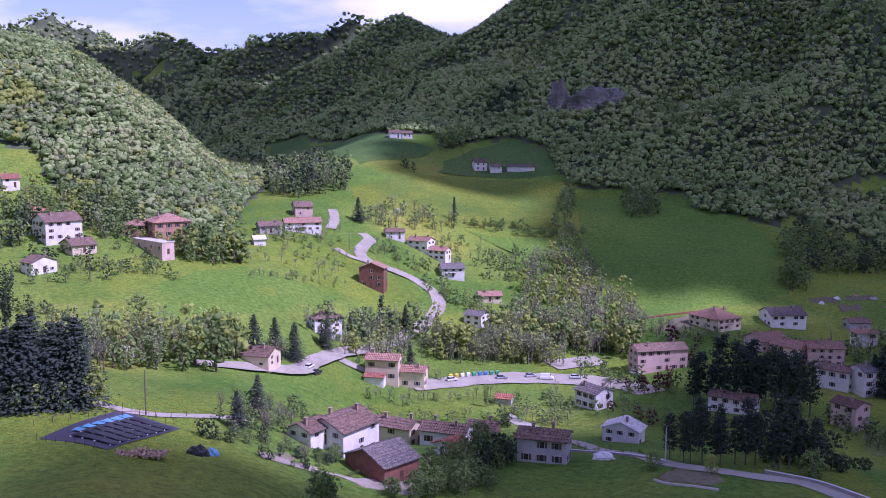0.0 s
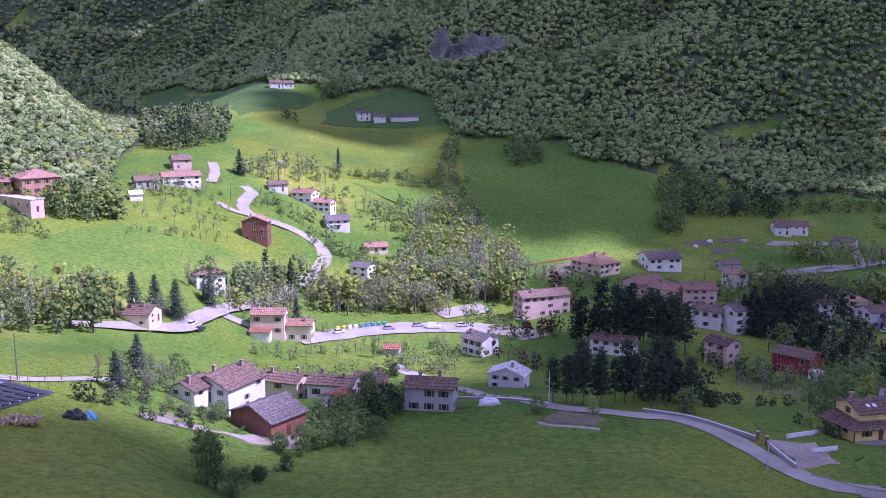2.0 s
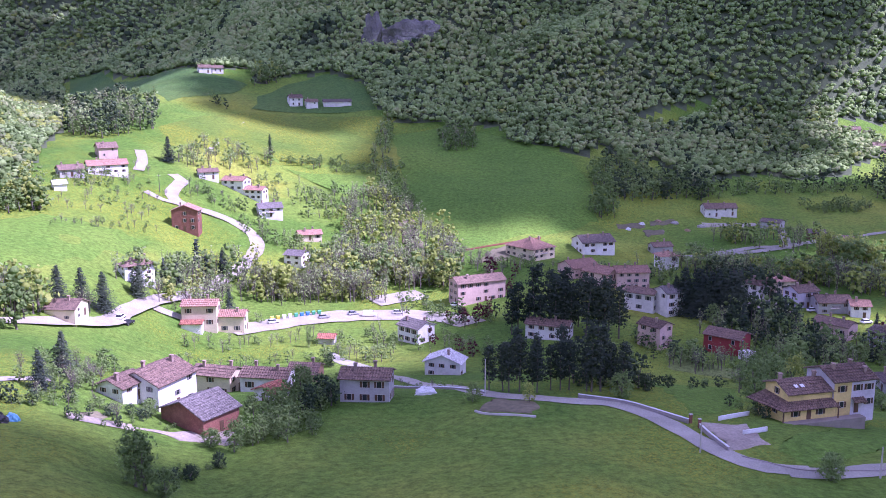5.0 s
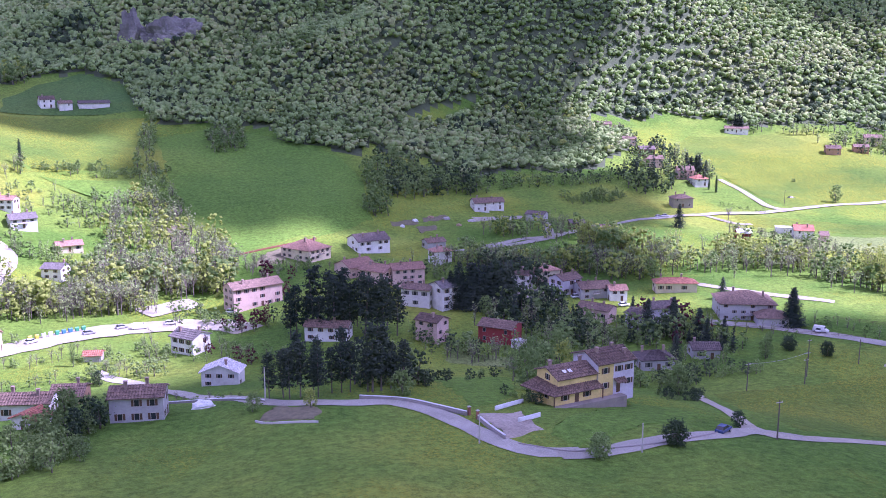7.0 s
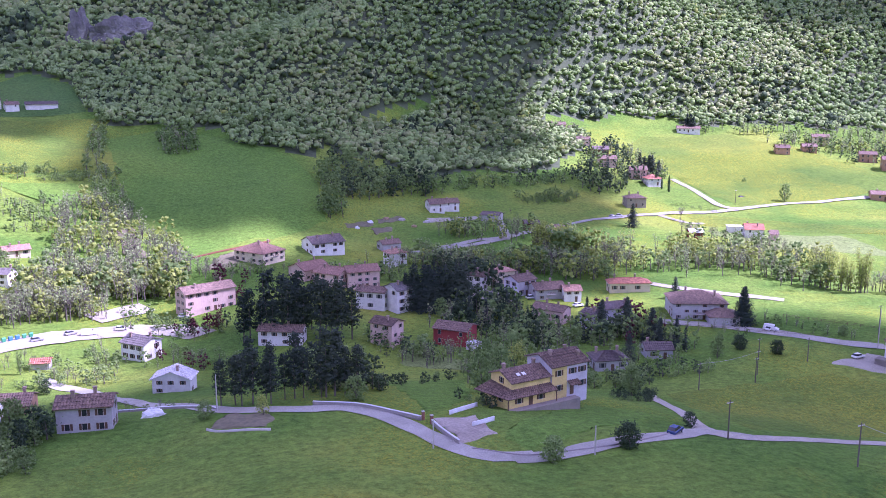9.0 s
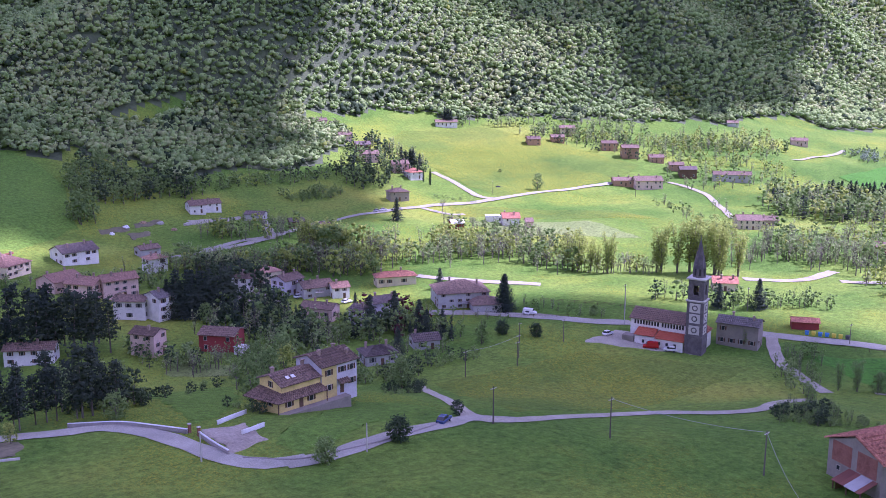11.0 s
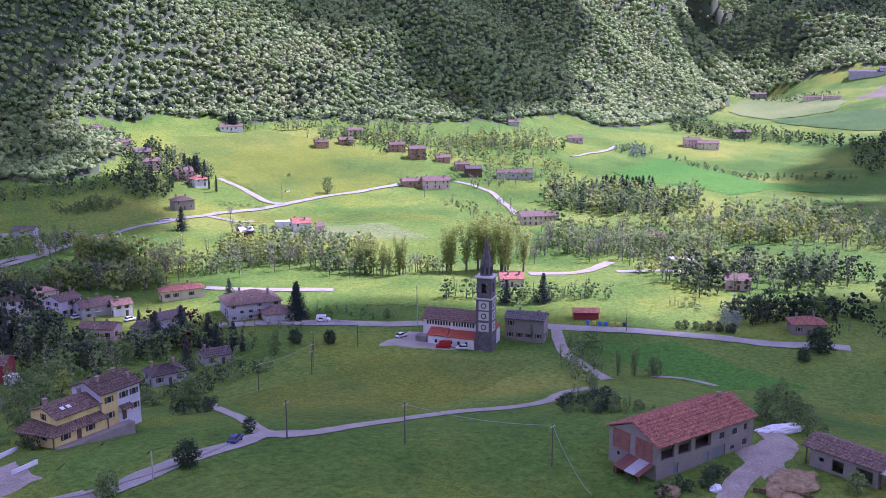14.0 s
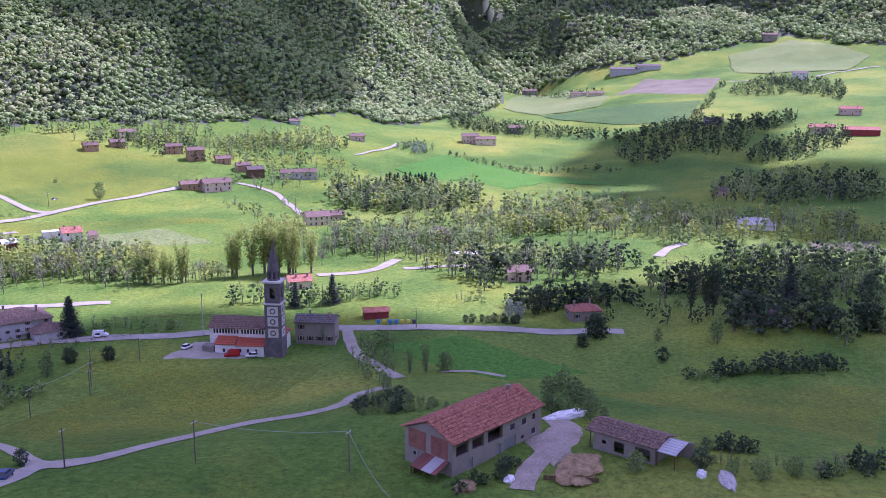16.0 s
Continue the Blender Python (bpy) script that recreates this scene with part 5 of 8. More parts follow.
def grove(a, b, width, n, kinds, hmin, hmax, label):
    """A belt of trees from a to b."""
    global grove_count
    grove_count += 1
    rng = np.random.default_rng(grove_count)
    a, b = np.array(a, float), np.array(b, float)
    side = np.array([(b - a)[1], -(b - a)[0]]) / (np.linalg.norm(b - a) + 1e-9)
    t = (np.arange(n) + rng.uniform(0, 1, n)) / n
    p = a + (b - a) * t[:, None] + side * (rng.normal(0, 0.32, n) * width)[:, None]
    scatter("trees", label, p, kinds.split(), hmin, hmax, rng)


def copse(ring, kinds, hmin, hmax, gap, label):
    """Trees that fill a piece of land with a free outline."""
    global grove_count
    grove_count += 1
    rng = np.random.default_rng(grove_count)
    xs, ys = zip(*ring)
    gx, gy = (v.ravel() for v in np.meshgrid(np.arange(min(xs), max(xs) + gap, gap), np.arange(min(ys), max(ys) + gap, gap)))
    gx, gy = gx + rng.normal(0, 0.36 * gap, len(gx)), gy + rng.normal(0, 0.36 * gap, len(gy))
    keep = inside(gx, gy, list(ring)) & (rng.random(len(gx)) < 0.94)
    scatter("trees", label, np.stack([gx[keep], gy[keep]], 1), kinds.split(), hmin, hmax, rng)


def row_of(kind, a, b, n, hmin, hmax, where, spread=1.0, width=1.0):
    """A row of single trees."""
    rng = random.Random(int(a[0] * 13 + a[1]))
    for k in range(n):
        f = (k + 0.5) / n
        tree(kind, a[0] + (b[0] - a[0]) * f + rng.uniform(-1, 1) * spread, a[1] + (b[1] - a[1]) * f + rng.uniform(-1, 1) * spread, rng.uniform(hmin, hmax), where, rng.randrange(4), width)


def woodland():
    """The closed woods on the slopes: one crown beside the other, each of a few leafy clumps under many leaf sprays."""
    rng = np.random.default_rng(77)
    tv, tf = ROUGH_BALL
    pts, d = [], 385.0
    while d < 2700:
        s = 3.8 if d < 700 else 4.3 if d < 1000 else 5.0 if d < 1400 else 7.5 if d < 1800 else 10.0
        az = np.radians(np.arange(-30, 97, np.degrees(s / d)))
        r = d + rng.uniform(-0.5, 0.5, len(az)) * s
        az = az + rng.uniform(-0.5, 0.5, len(az)) * s / d
        x, y = r * np.sin(az), r * np.cos(az)
        keep = is_wood(x, y) & (height(x, y) < 112 + np.interp(np.degrees(az), (10, 25, 45, 60), (0.15, 0.125, 0.10, 0.085)) * r)
        pts.append(np.stack([x, y, np.full(len(x), s)], 1)[keep])
        d += s * 0.95
    p = np.concatenate(pts)
    n = len(p)
    # which kind of tree stands where: stands of oak and hornbeam, darker ivy-clad groups, bare late trees
    stand = 0.5 * waves(p[:, 0], p[:, 1], 210, 21) + 0.45 * waves(p[:, 0], p[:, 1], 70, 22) + rng.normal(0, 0.5, n)
    west = (p[:, 0] < -0.14 * p[:, 1]) & (np.hypot(p[:, 0], p[:, 1]) < 900)   # the western hill gets more of the green, budding and fresh kinds
    sort = np.digitize(stand + np.where(west, 0.85, 0.0), (-1.15, 0.45, 1.05, 1.5))   # dark, wood, green, bud, fresh
    mats = [LEAF["dark"], LEAF["wood"], LEAF["green"], LEAF["bud"], LEAF["fresh"]]
    rad = np.minimum(p[:, 2], 8.0) * rng.uniform(0.58, 1.0, n)
    tall = rad * rng.uniform(0.62, 0.95, n) * np.where(sort == 0, 1.3, 1.0)
    z = height(p[:, 0], p[:, 1]) + tall * 0.5 + rng.uniform(1.2, 3.0, n)
    far = np.hypot(p[:, 0], p[:, 1])
    for lo, hi, lumps, k in ((0, 760, 2, 5), (760, 1000, 2, 3), (1000, 1400, 1, 3), (1400, 9999, 1, 2)):
        some = np.where((far >= lo) & (far < hi))[0]
        m = len(some)
        size = np.stack([rad[some], rad[some], tall[some]], 1)[:, None]
        mid = np.stack([p[some, 0], p[some, 1], z[some]], 1)[:, None]
        off = rng.normal(size=(m, lumps, 3))
        off *= (0.62 * rng.uniform(0.5, 1.0, (m, lumps, 1)) ** 0.5) / np.linalg.norm(off, axis=2)[..., None]
        off[:, 0] *= 0.2
        girth = rng.uniform(0.42, 0.66, (m, lumps, 1, 1)) * np.where(np.arange(lumps) == 0, 1.35, 1.0)[None, :, None, None]
        turn = np.linalg.qr(rng.normal(size=(16, 3, 3)))[0][rng.integers(16, size=(m, lumps))]
        ball = np.einsum("vi,mlji->mlvj", tv, turn) * rng.uniform(0.7, 1.25, (m, lumps, len(tv), 1)) * girth
        v = mid[:, :, None] + (off[:, :, None] + ball) * size[:, :, None]
        f = tf[None] + (np.arange(m * lumps) * len(tv))[:, None, None]
        me = arrays_to_mesh("woodland", v.reshape(-1, 3), f.reshape(-1, 4), mats, np.repeat(sort[some], lumps * len(tf)))
        me.polygons.foreach_set("use_smooth", np.ones(len(me.polygons), bool))
        tagged(new("woodland", me), "mixed spring woodland covering the mountain slopes", "woods", kind="stuff")
        dirs = rng.normal(size=(m, k, 3))
        dirs /= np.linalg.norm(dirs, axis=2)[..., None]
        dirs[..., 2] = np.abs(dirs[..., 2])
        c = mid + dirs * size * rng.uniform(0.85, 1.15, (m, k))[..., None]
        nn = (dirs + rng.normal(size=dirs.shape) * 0.3).reshape(-1, 3)
        nn /= np.linalg.norm(nn, axis=1)[:, None]
        sv, sf = quads_at(c.reshape(-1, 3), nn, np.repeat(rad[some] * 0.22, k), rng, 0.7)
        tagged(new("woodland_sprays", arrays_to_mesh("woodland_sprays", sv, sf, mats, np.repeat(sort[some], k))), "leafy crowns of the mixed spring woodland", "woods", kind="stuff")


woodland()

copse([(-98.5, 539.4), (-141.1, 776.1), (-100.7, 666.5), (-69.2, 603.3), (-56.0, 577.4), (-53.6, 532.9), (-63.0, 518.6), (-76.8, 503.4)], "broad dark thin", 9, 14, 5, "trees between the hill and the meadow")
copse([(-44.9, 490.6), (-30.6, 516.1), (-14.4, 525.6), (8.5, 525.2), (5.3, 512.9), (-14.1, 498.7), (-38.8, 475.5)], "broad thin bare", 6, 10, 5, "trees behind the roadside houses")
copse([(-2.0, 684.8), (2.2, 713.9), (20.0, 721.7), (20.5, 702.6)], "broad fresh broad", 10, 14, 5.5, "copse above the meadow")
copse([(-31.4, 600.4), (-28.6, 629.8), (-15.9, 628.2), (-15.6, 612.0)], "broad dark bush", 5, 8, 6, "trees beside the vegetable plot")
copse([(8.5, 523.2), (26.6, 532.7), (62.7, 527.2), (82.0, 530.7), (81.6, 524.4), (61.4, 516.9), (22.8, 520.3)], "bush broad bush", 4, 7, 3.6, "hedge between the fields")
copse([(71.3, 596.2), (83.0, 617.5), (88.5, 612.6), (81.3, 587.7), (70.8, 536.6), (77.5, 467.2), (77.1, 449.1), (64.9, 448.8), (59.9, 500.3), (58.5, 523.5), (66.4, 551.7)], "broad bush thin", 5, 9, 4.2, "hedge along the brook")
copse([(105.8, 554.7), (108.1, 581.4), (117.0, 594.2), (129.8, 586.4), (129.5, 557.1), (118.3, 550.1)], "thin broad broad", 7, 10, 4.5, "copse on the big meadow")
copse([(37.4, 454.2), (45.5, 481.0), (57.8, 489.0), (74.8, 451.6), (86.8, 429.0), (84.0, 391.1), (74.5, 368.6), (43.9, 376.5), (32.7, 401.7)], "thin bare fresh thin bare", 8, 13, 5.0, "yellow-green wood by the brook")
copse([(21.4, 494.3), (41.0, 492.9), (44.8, 473.7), (37.1, 450.0), (21.6, 451.5)], "thin bare broad bush", 5, 9, 5.5, "garden and brook trees")
copse([(179.2, 504.3), (189.4, 523.7), (209.8, 545.7), (215.4, 536.6), (234.6, 522.0), (244.7, 512.5), (252.1, 498.3), (252.6, 485.2), (225.3, 485.3), (190.8, 473.9), (177.3, 480.7)], "broad dark broad", 8, 12, 4.8, "wood at the edge of the big meadow")
copse([(158.7, 441.2), (170.0, 473.6), (184.7, 478.8), (173.3, 448.7)], "broad", 9, 12, 5, "tree clump at the edge of the big meadow")
copse([(258.9, 512.2), (326.4, 512.9), (359.2, 515.6), (351.7, 493.3), (309.8, 491.9), (280.2, 490.8), (255.8, 491.6)], "broad dark bush", 5, 9, 5.2, "scrubby trees above the terrace")
copse([(287.3, 472.1), (331.7, 474.7), (323.2, 456.7), (285.1, 462.5)], "bush broad", 4, 6, 4, "hedge on the slope")
copse([(354.1, 507.0), (406.9, 569.8), (424.7, 560.1), (399.4, 513.7), (417.4, 506.8), (400.2, 479.9), (376.6, 478.2), (351.2, 461.5), (333.5, 471.1)], "dark spruce broad", 6, 11, 6, "garden trees of the upper hamlet")
copse([(288.3, 474.2), (328.1, 475.0), (319.7, 456.9), (290.0, 464.5)], "bush broad", 4, 7, 4.5, "hedge on the slope")
copse([(534.3, 318.4), (578.2, 335.8), (585.6, 309.4), (575.7, 275.7), (578.7, 246.3), (619.9, 244.6), (561.6, 221.0), (517.3, 229.8), (505.5, 259.3), (519.3, 297.2)], "broad thin fresh broad spruce", 9, 13, 5.5, "wood below the hamlet")
copse([(618.9, 463.8), (668.3, 477.0), (706.2, 468.0), (754.9, 440.0), (726.5, 401.2), (651.0, 388.8), (617.7, 398.5), (596.0, 409.5), (588.2, 430.0)], "broad thin fresh", 6, 10, 8, "trees between the hamlet houses")
copse([(538.7, 536.2), (591.6, 524.1), (639.7, 515.5), (666.0, 499.4), (650.5, 487.6), (601.2, 508.0), (542.9, 515.9)], "broad thin bare", 7, 11, 6.5, "trees above the hamlet meadow")
copse([(403.0, 231.8), (431.0, 261.2), (445.3, 242.2), (487.8, 222.3), (510.6, 218.3), (555.8, 199.9), (590.7, 156.0), (577.2, 107.7), (549.2, 86.8), (563.5, 36.9), (570.4, -8.7), (552.0, -8.6), (500.3, 73.4), (483.3, 98.6), (485.6, 143.3), (475.5, 171.0), (422.9, 166.4), (412.9, 206.3)], "thin fresh bare thin broad", 8, 13, 7.4, "pale spring woods along the river")
copse([(967.6, 286.0), (895.2, 210.1), (961.4, 170.3), (949.0, 126.0), (998.2, 69.2), (953.4, 61.1), (882.7, 93.0), (818.7, 90.1), (791.6, 104.2), (823.2, 149.8), (770.6, 144.5), (744.5, 165.5), (811.3, 195.0), (870.6, 204.2), (933.6, 275.9)], "dark broad dark", 8, 12, 8.5, "shaded woods beyond the river")
copse([(786.0, 90.5), (849.3, 80.1), (904.0, 39.1), (899.5, 16.3), (831.8, 14.6), (784.8, 44.9), (768.1, 76.0)], "dark broad dark", 7, 11, 7.5, "dark copse on the far hills")
copse([(628.7, 96.0), (704.4, 80.7), (727.5, 48.7), (716.9, -9.6), (635.6, -11.6), (624.1, 41.1), (618.3, 73.8)], "dark broad thin", 8, 12, 7, "dark woods beyond the river")
copse([(956.6, 163.0), (1269.7, 171.6), (1253.5, 164.0), (943.2, 151.2)], "dark bush", 6, 9, 8, "hedge beside the ploughed field")
copse([(1171.2, 150.4), (1289.2, 124.9), (1212.4, 30.7), (1068.9, 21.0), (1141.8, 80.3), (1153.0, 141.6)], "dark broad", 7, 11, 8, "copse on the far hill")
copse([(795.2, 344.9), (733.8, 244.6), (742.6, 173.9), (731.7, 171.3), (706.1, 235.4), (774.9, 336.1)], "bush dark", 3, 6, 6, "hedge across the slope")
copse([(768.4, 382.4), (809.1, 379.3), (794.1, 355.5), (748.5, 351.1)], "silver broad", 5, 8, 5, "pale trees at the bend of the lane")
copse([(1034.0, 448.2), (970.5, 311.4), (954.0, 282.0), (916.6, 276.6), (915.4, 329.1), (921.9, 393.4)], "dark broad", 7, 11, 7.5, "trees round the far farm")
copse([(315.7, 83.2), (337.3, 86.8), (358.7, 77.1), (351.8, 43.3), (329.6, 33.1), (318.8, 46.2), (338.1, 68.6)], "dark thin broad", 4, 8, 9, "dark garden trees by the road")
copse([(-623.3, 1911.3), (-226.2, 602.8), (-653.4, 1885.5), (-464.0, 1511.1), (-341.1, 1277.1), (-169.7, 811.6), (-141.8, 789.5), (-259.9, 1213.3), (-382.8, 1439.5)], "dark broad thin", 9, 14, 14, "trees along the far brook")
grove((-107.7, 239.3), (-59.6, 278.2), 20, 70, "broad thin fresh thin", 9, 14, "belt of budding trees along the stream")
grove((-43.5, 321.7), (-9.8, 372.6), 14, 22, "spruce broad thin", 8, 13, "trees around the white house")
grove((-36.0, 324.3), (-5.7, 395.6), 10, 26, "thin bare fresh", 6, 10, "thin spring trees below the road")
grove((20.0, 383.1), (80.1, 383.1), 30, 110, "thin fresh broad thin bare", 9, 15, "budding river wood")
grove((-0.8, 353.5), (46.6, 355.3), 10, 45, "bare thin fresh", 6, 10, "bare riverside trees")
grove((-75.1, 376.1), (-42.8, 437.6), 22, 26, "bare bare bush", 3.5, 5.5, "small bare orchard trees")
grove((-74.1, 359.7), (-41.2, 394.9), 5, 22, "bush bare", 2.5, 4.5, "low hedge along the slope")
grove((-101.5, 374.8), (-80.2, 379.3), 16, 44, "broad broad fresh", 8, 13, "green trees at the foot of the hill")
grove((-144.1, 382.4), (-123.5, 396.2), 22, 36, "broad dark thin", 7, 11, "garden trees among the hillside houses")
grove((-158.6, 348.0), (-160.0, 382.7), 26, 24, "broad dark spruce", 7, 11, "garden trees among the hillside houses")
grove((-134.8, 329.5), (-97.4, 343.3), 9, 24, "bush bare broad", 3, 6, "garden shrubs below the villa")
grove((-175.7, 377.4), (-142.6, 412.0), 25, 40, "broad thin fresh", 7, 11, "trees on the hillside")
grove((-130.0, 286.9), (-109.8, 278.9), 8, 16, "dark bush", 3, 6, "hedge beside the upper meadow")
grove((-88.5, 190.7), (-92.2, 229.2), 16, 14, "dark spruce dark", 9, 15, "dark trees round the farm shed")
grove((-44.3, 171.2), (-29.5, 182.8), 5, 16, "bush darkbush bare", 2.5, 4.5, "garden hedge beside the tarpaulins")
grove((-42.6, 182.0), (-32.2, 236.2), 8, 14, "broad bare bush", 3, 6, "garden trees behind the white house")
grove((-25.9, 297.3), (21.8, 307.6), 8, 26, "bare bush thin", 3, 6, "small trees in the lower gardens")
grove((13.3, 283.1), (41.4, 314.4), 10, 18, "bush broad thin", 3, 6, "garden trees between the houses")
grove((-2.6, 171.2), (9.1, 183.7), 7, 24, "broad bush", 3.5, 6.5, "leafy garden hedge beside the meadow")
grove((7.1, 187.5), (16.2, 203.3), 6, 14, "dark broad", 3.5, 7, "leafy garden hedge beside the meadow")
grove((-17.9, 146.5), (-6.2, 161.4), 4, 14, "bush darkbush", 1.5, 2.8, "scrub along the field edge")
grove((-33.4, 168.5), (-27.5, 181.4), 7, 10, "bush darkbush", 1.5, 3, "garden shrubs")
grove((17.6, 285.8), (39.0, 279.2), 10, 18, "bush broad bare", 3, 6, "garden trees")
grove((34.8, 300.7), (66.7, 277.1), 9, 22, "broad thin plum", 3, 6, "garden trees")
grove((69.0, 206.6), (86.1, 203.2), 10, 16, "broad dark thingreen", 6, 11, "mixed trees at the edge of the pine stand")
grove((78.0, 193.5), (131.3, 240.6), 6, 18, "bush darkbush", 2, 4, "shrubs at the edge of the lawn")
grove((51.6, 338.5), (70.6, 328.8), 12, 14, "broad bush", 4, 7, "trees by the car park")
grove((149.5, 293.1), (167.9, 240.5), 22, 52, "broad thin dark bare", 5, 9, "garden trees of the village")
grove((137.8, 243.7), (161.8, 197.5), 18, 44, "broad dark thin bush", 4, 8, "garden trees of the village")
grove((195.7, 274.0), (199.9, 223.6), 18, 36, "broad spruce thin plum", 5, 9, "garden trees of the village")
grove((144.7, 367.2), (176.7, 341.8), 10, 18, "broad bush", 4, 7, "village garden trees")
grove((207.7, 267.4), (231.0, 227.2), 8, 20, "bush thin", 2.5, 5, "shrubs along the church road")
grove((176.9, 368.9), (254.7, 325.4), 24, 84, "thin bare broad fresh", 8, 13, "budding belt along the river")
grove((234.2, 369.0), (270.7, 342.2), 14, 34, "fresh broad poplar", 9, 15, "yellow-green riverside trees")
grove((256.2, 327.3), (343.3, 295.2), 18, 84, "bare thin fresh broad", 6, 11, "budding belt along the river")
grove((85.1, 397.2), (95.6, 364.3), 10, 16, "bare thin plum", 5, 8, "bare trees beside the villa")
grove((230.3, 439.8), (279.6, 447.3), 10, 16, "bush bare", 2.5, 4.5, "shrubs by the terrace")
grove((113.1, 375.8), (133.2, 377.0), 5, 10, "bush bare", 2.5, 4.5, "shrubs by the villa")
grove((424.0, 561.7), (409.6, 485.4), 16, 34, "broad spruce thin", 6, 11, "garden trees of the upper houses")
grove((369.8, 433.8), (386.4, 413.5), 5, 12, "bush", 2.5, 4, "hedge by the crossroads")
grove((289.3, 344.0), (311.3, 269.8), 18, 70, "thin bare fresh broad", 7, 12, "budding belt along the river")
grove((336.8, 344.4), (355.3, 315.4), 8, 18, "bare bush thin", 4, 7, "garden trees")
grove((311.3, 269.8), (332.4, 239.8), 12, 30, "bare thin fresh", 6, 10, "budding belt along the river")
grove((387.5, 243.0), (442.9, 161.9), 30, 120, "bare thin thin broad", 7, 12, "budding river wood")
grove((386.6, 178.5), (429.7, 139.0), 16, 40, "fresh broad thin", 5, 9, "sunlit garden trees")
grove((576.0, 511.1), (684.9, 415.3), 22, 90, "broad thin fresh", 7, 11, "trees round the hamlet")
grove((516.5, 337.6), (440.8, 262.6), 8, 16, "bush thin", 4, 7, "trees by the lane")
grove((364.3, 153.3), (435.3, 100.5), 34, 110, "dark broad thin", 8, 13, "dark riverside trees")
grove((334.6, 121.2), (364.4, 83.3), 14, 36, "dark broad darkbush", 5, 10, "garden trees by the road")
grove((311.1, 189.6), (336.5, 169.2), 10, 26, "thingreen broad", 4, 8, "young trees behind the church")
grove((294.7, 217.8), (316.5, 187.8), 8, 14, "broad dark thin", 5, 9, "trees behind the church")
grove((225.1, 268.3), (261.4, 210.6), 6, 34, "bush thin", 2.5, 5, "shrubs along the church road")
grove((274.8, 150.8), (255.9, 130.6), 4, 16, "thingreen bush", 3.5, 5.5, "young trees along the church path")
grove((196.0, 108.0), (196.3, 88.2), 5, 20, "bush thingreen", 2.5, 4, "shrubs above the farmhouse")
grove((335.0, 142.8), (339.5, 131.6), 6, 8, "thin bush", 3, 5, "young trees")
grove((348.1, 42.8), (353.5, -7.9), 18, 56, "dark broad darkbush", 7, 12, "dark trees round the grey house")
grove((378.2, 76.9), (408.4, -8.6), 28, 90, "dark thin broad", 8, 13, "dark riverside trees")
grove((281.6, 46.3), (309.5, 4.8), 7, 46, "darkbush darkbush bush", 3.2, 5.5, "dense dark hedge across the meadow")
grove((181.9, 28.9), (184.7, 9.1), 5, 16, "bush thingreen", 2, 3.5, "scrub by the stable")
grove((186.3, 102.3), (194.1, 83.7), 4, 16, "bush", 2, 3.2, "shrubs along the lane")
grove((205.8, 66.4), (201.9, 52.4), 5, 12, "bush thingreen", 3.5, 5.5, "shrubs behind the farmhouse")
grove((1265.7, 455.5), (1280.8, 324.7), 12, 26, "dark broad", 8, 11, "trees round the far farms")
grove((473.3, 91.0), (524.3, -8.2), 20, 60, "fresh broad thin", 6, 10, "sunlit trees by the river houses")
copse([(539.5, 503.6), (573.5, 523.7), (606.2, 513.9), (618.3, 485.6), (617.4, 453.1), (588.1, 422.1), (559.1, 420.6), (562.8, 462.6)], "broad thin dark", 5, 8, 9, "garden trees of the hamlet")
copse([(537.4, 404.7), (589.6, 418.2), (647.9, 391.1), (666.8, 361.6), (614.4, 342.7), (552.7, 351.7), (522.5, 371.4)], "broad thin fresh", 6, 9, 11, "garden trees of the hamlet")
copse([(513.7, 573.1), (546.2, 552.3), (584.9, 533.9), (628.0, 509.6), (639.3, 518.5), (573.5, 550.8), (520.1, 579.8)], "bare thin broad", 7, 11, 6, "pale trees along the foot of the mountain")
copse([(142.8, 187.2), (160.5, 198.1), (163.5, 190.3), (148.8, 177.2), (133.3, 172.5)], "bush darkbush", 1.5, 2.6, 2.5, "low hedge beside the house lane")
copse([(146.9, 253.5), (160.0, 261.5), (157.5, 247.2), (144.8, 226.9), (130.6, 225.0)], "broad broad", 7, 10, 5, "leafy trees behind the yellow house")
copse([(170.4, 229.3), (192.7, 230.4), (197.1, 222.4), (187.7, 214.0), (166.8, 218.9)], "broad bush thin", 4, 7, 5, "garden trees beside the low houses")
copse([(178.3, 321.5), (179.6, 282.4), (185.8, 256.8), (188.6, 248.2), (180.4, 240.2), (164.2, 257.8), (161.3, 282.6)], "broad dark thin spruce", 5, 9, 6, "garden trees of the village")
copse([(51.0, 362.7), (66.2, 327.5), (67.5, 296.5), (57.8, 285.8), (49.7, 302.0), (44.7, 333.1)], "broad bush bare", 3, 6, 7, "garden trees by the car park")
copse([(-48.0, 215.0), (-37.2, 237.3), (-32.8, 216.9), (-39.9, 177.2)], "broad bare bush", 3, 6, 5, "garden trees behind the white house")
copse([(-3.2, 192.8), (1.5, 202.0), (11.6, 204.8), (13.2, 192.4), (5.8, 181.3), (-0.9, 173.1)], "broad bush broad", 3, 6, 3.5, "leafy garden hedge beside the meadow")
copse([(9.7, 303.5), (24.9, 309.8), (39.3, 302.9), (35.8, 275.2), (25.7, 277.3), (12.7, 290.8)], "bare bush broad", 3, 5, 7, "garden trees between the houses")
copse([(182.8, 102.9), (211.1, 116.5), (215.0, 105.8), (198.7, 94.9), (185.6, 93.9)], "bush darkbush thingreen", 2, 4, 3, "scrub at the lane bend")
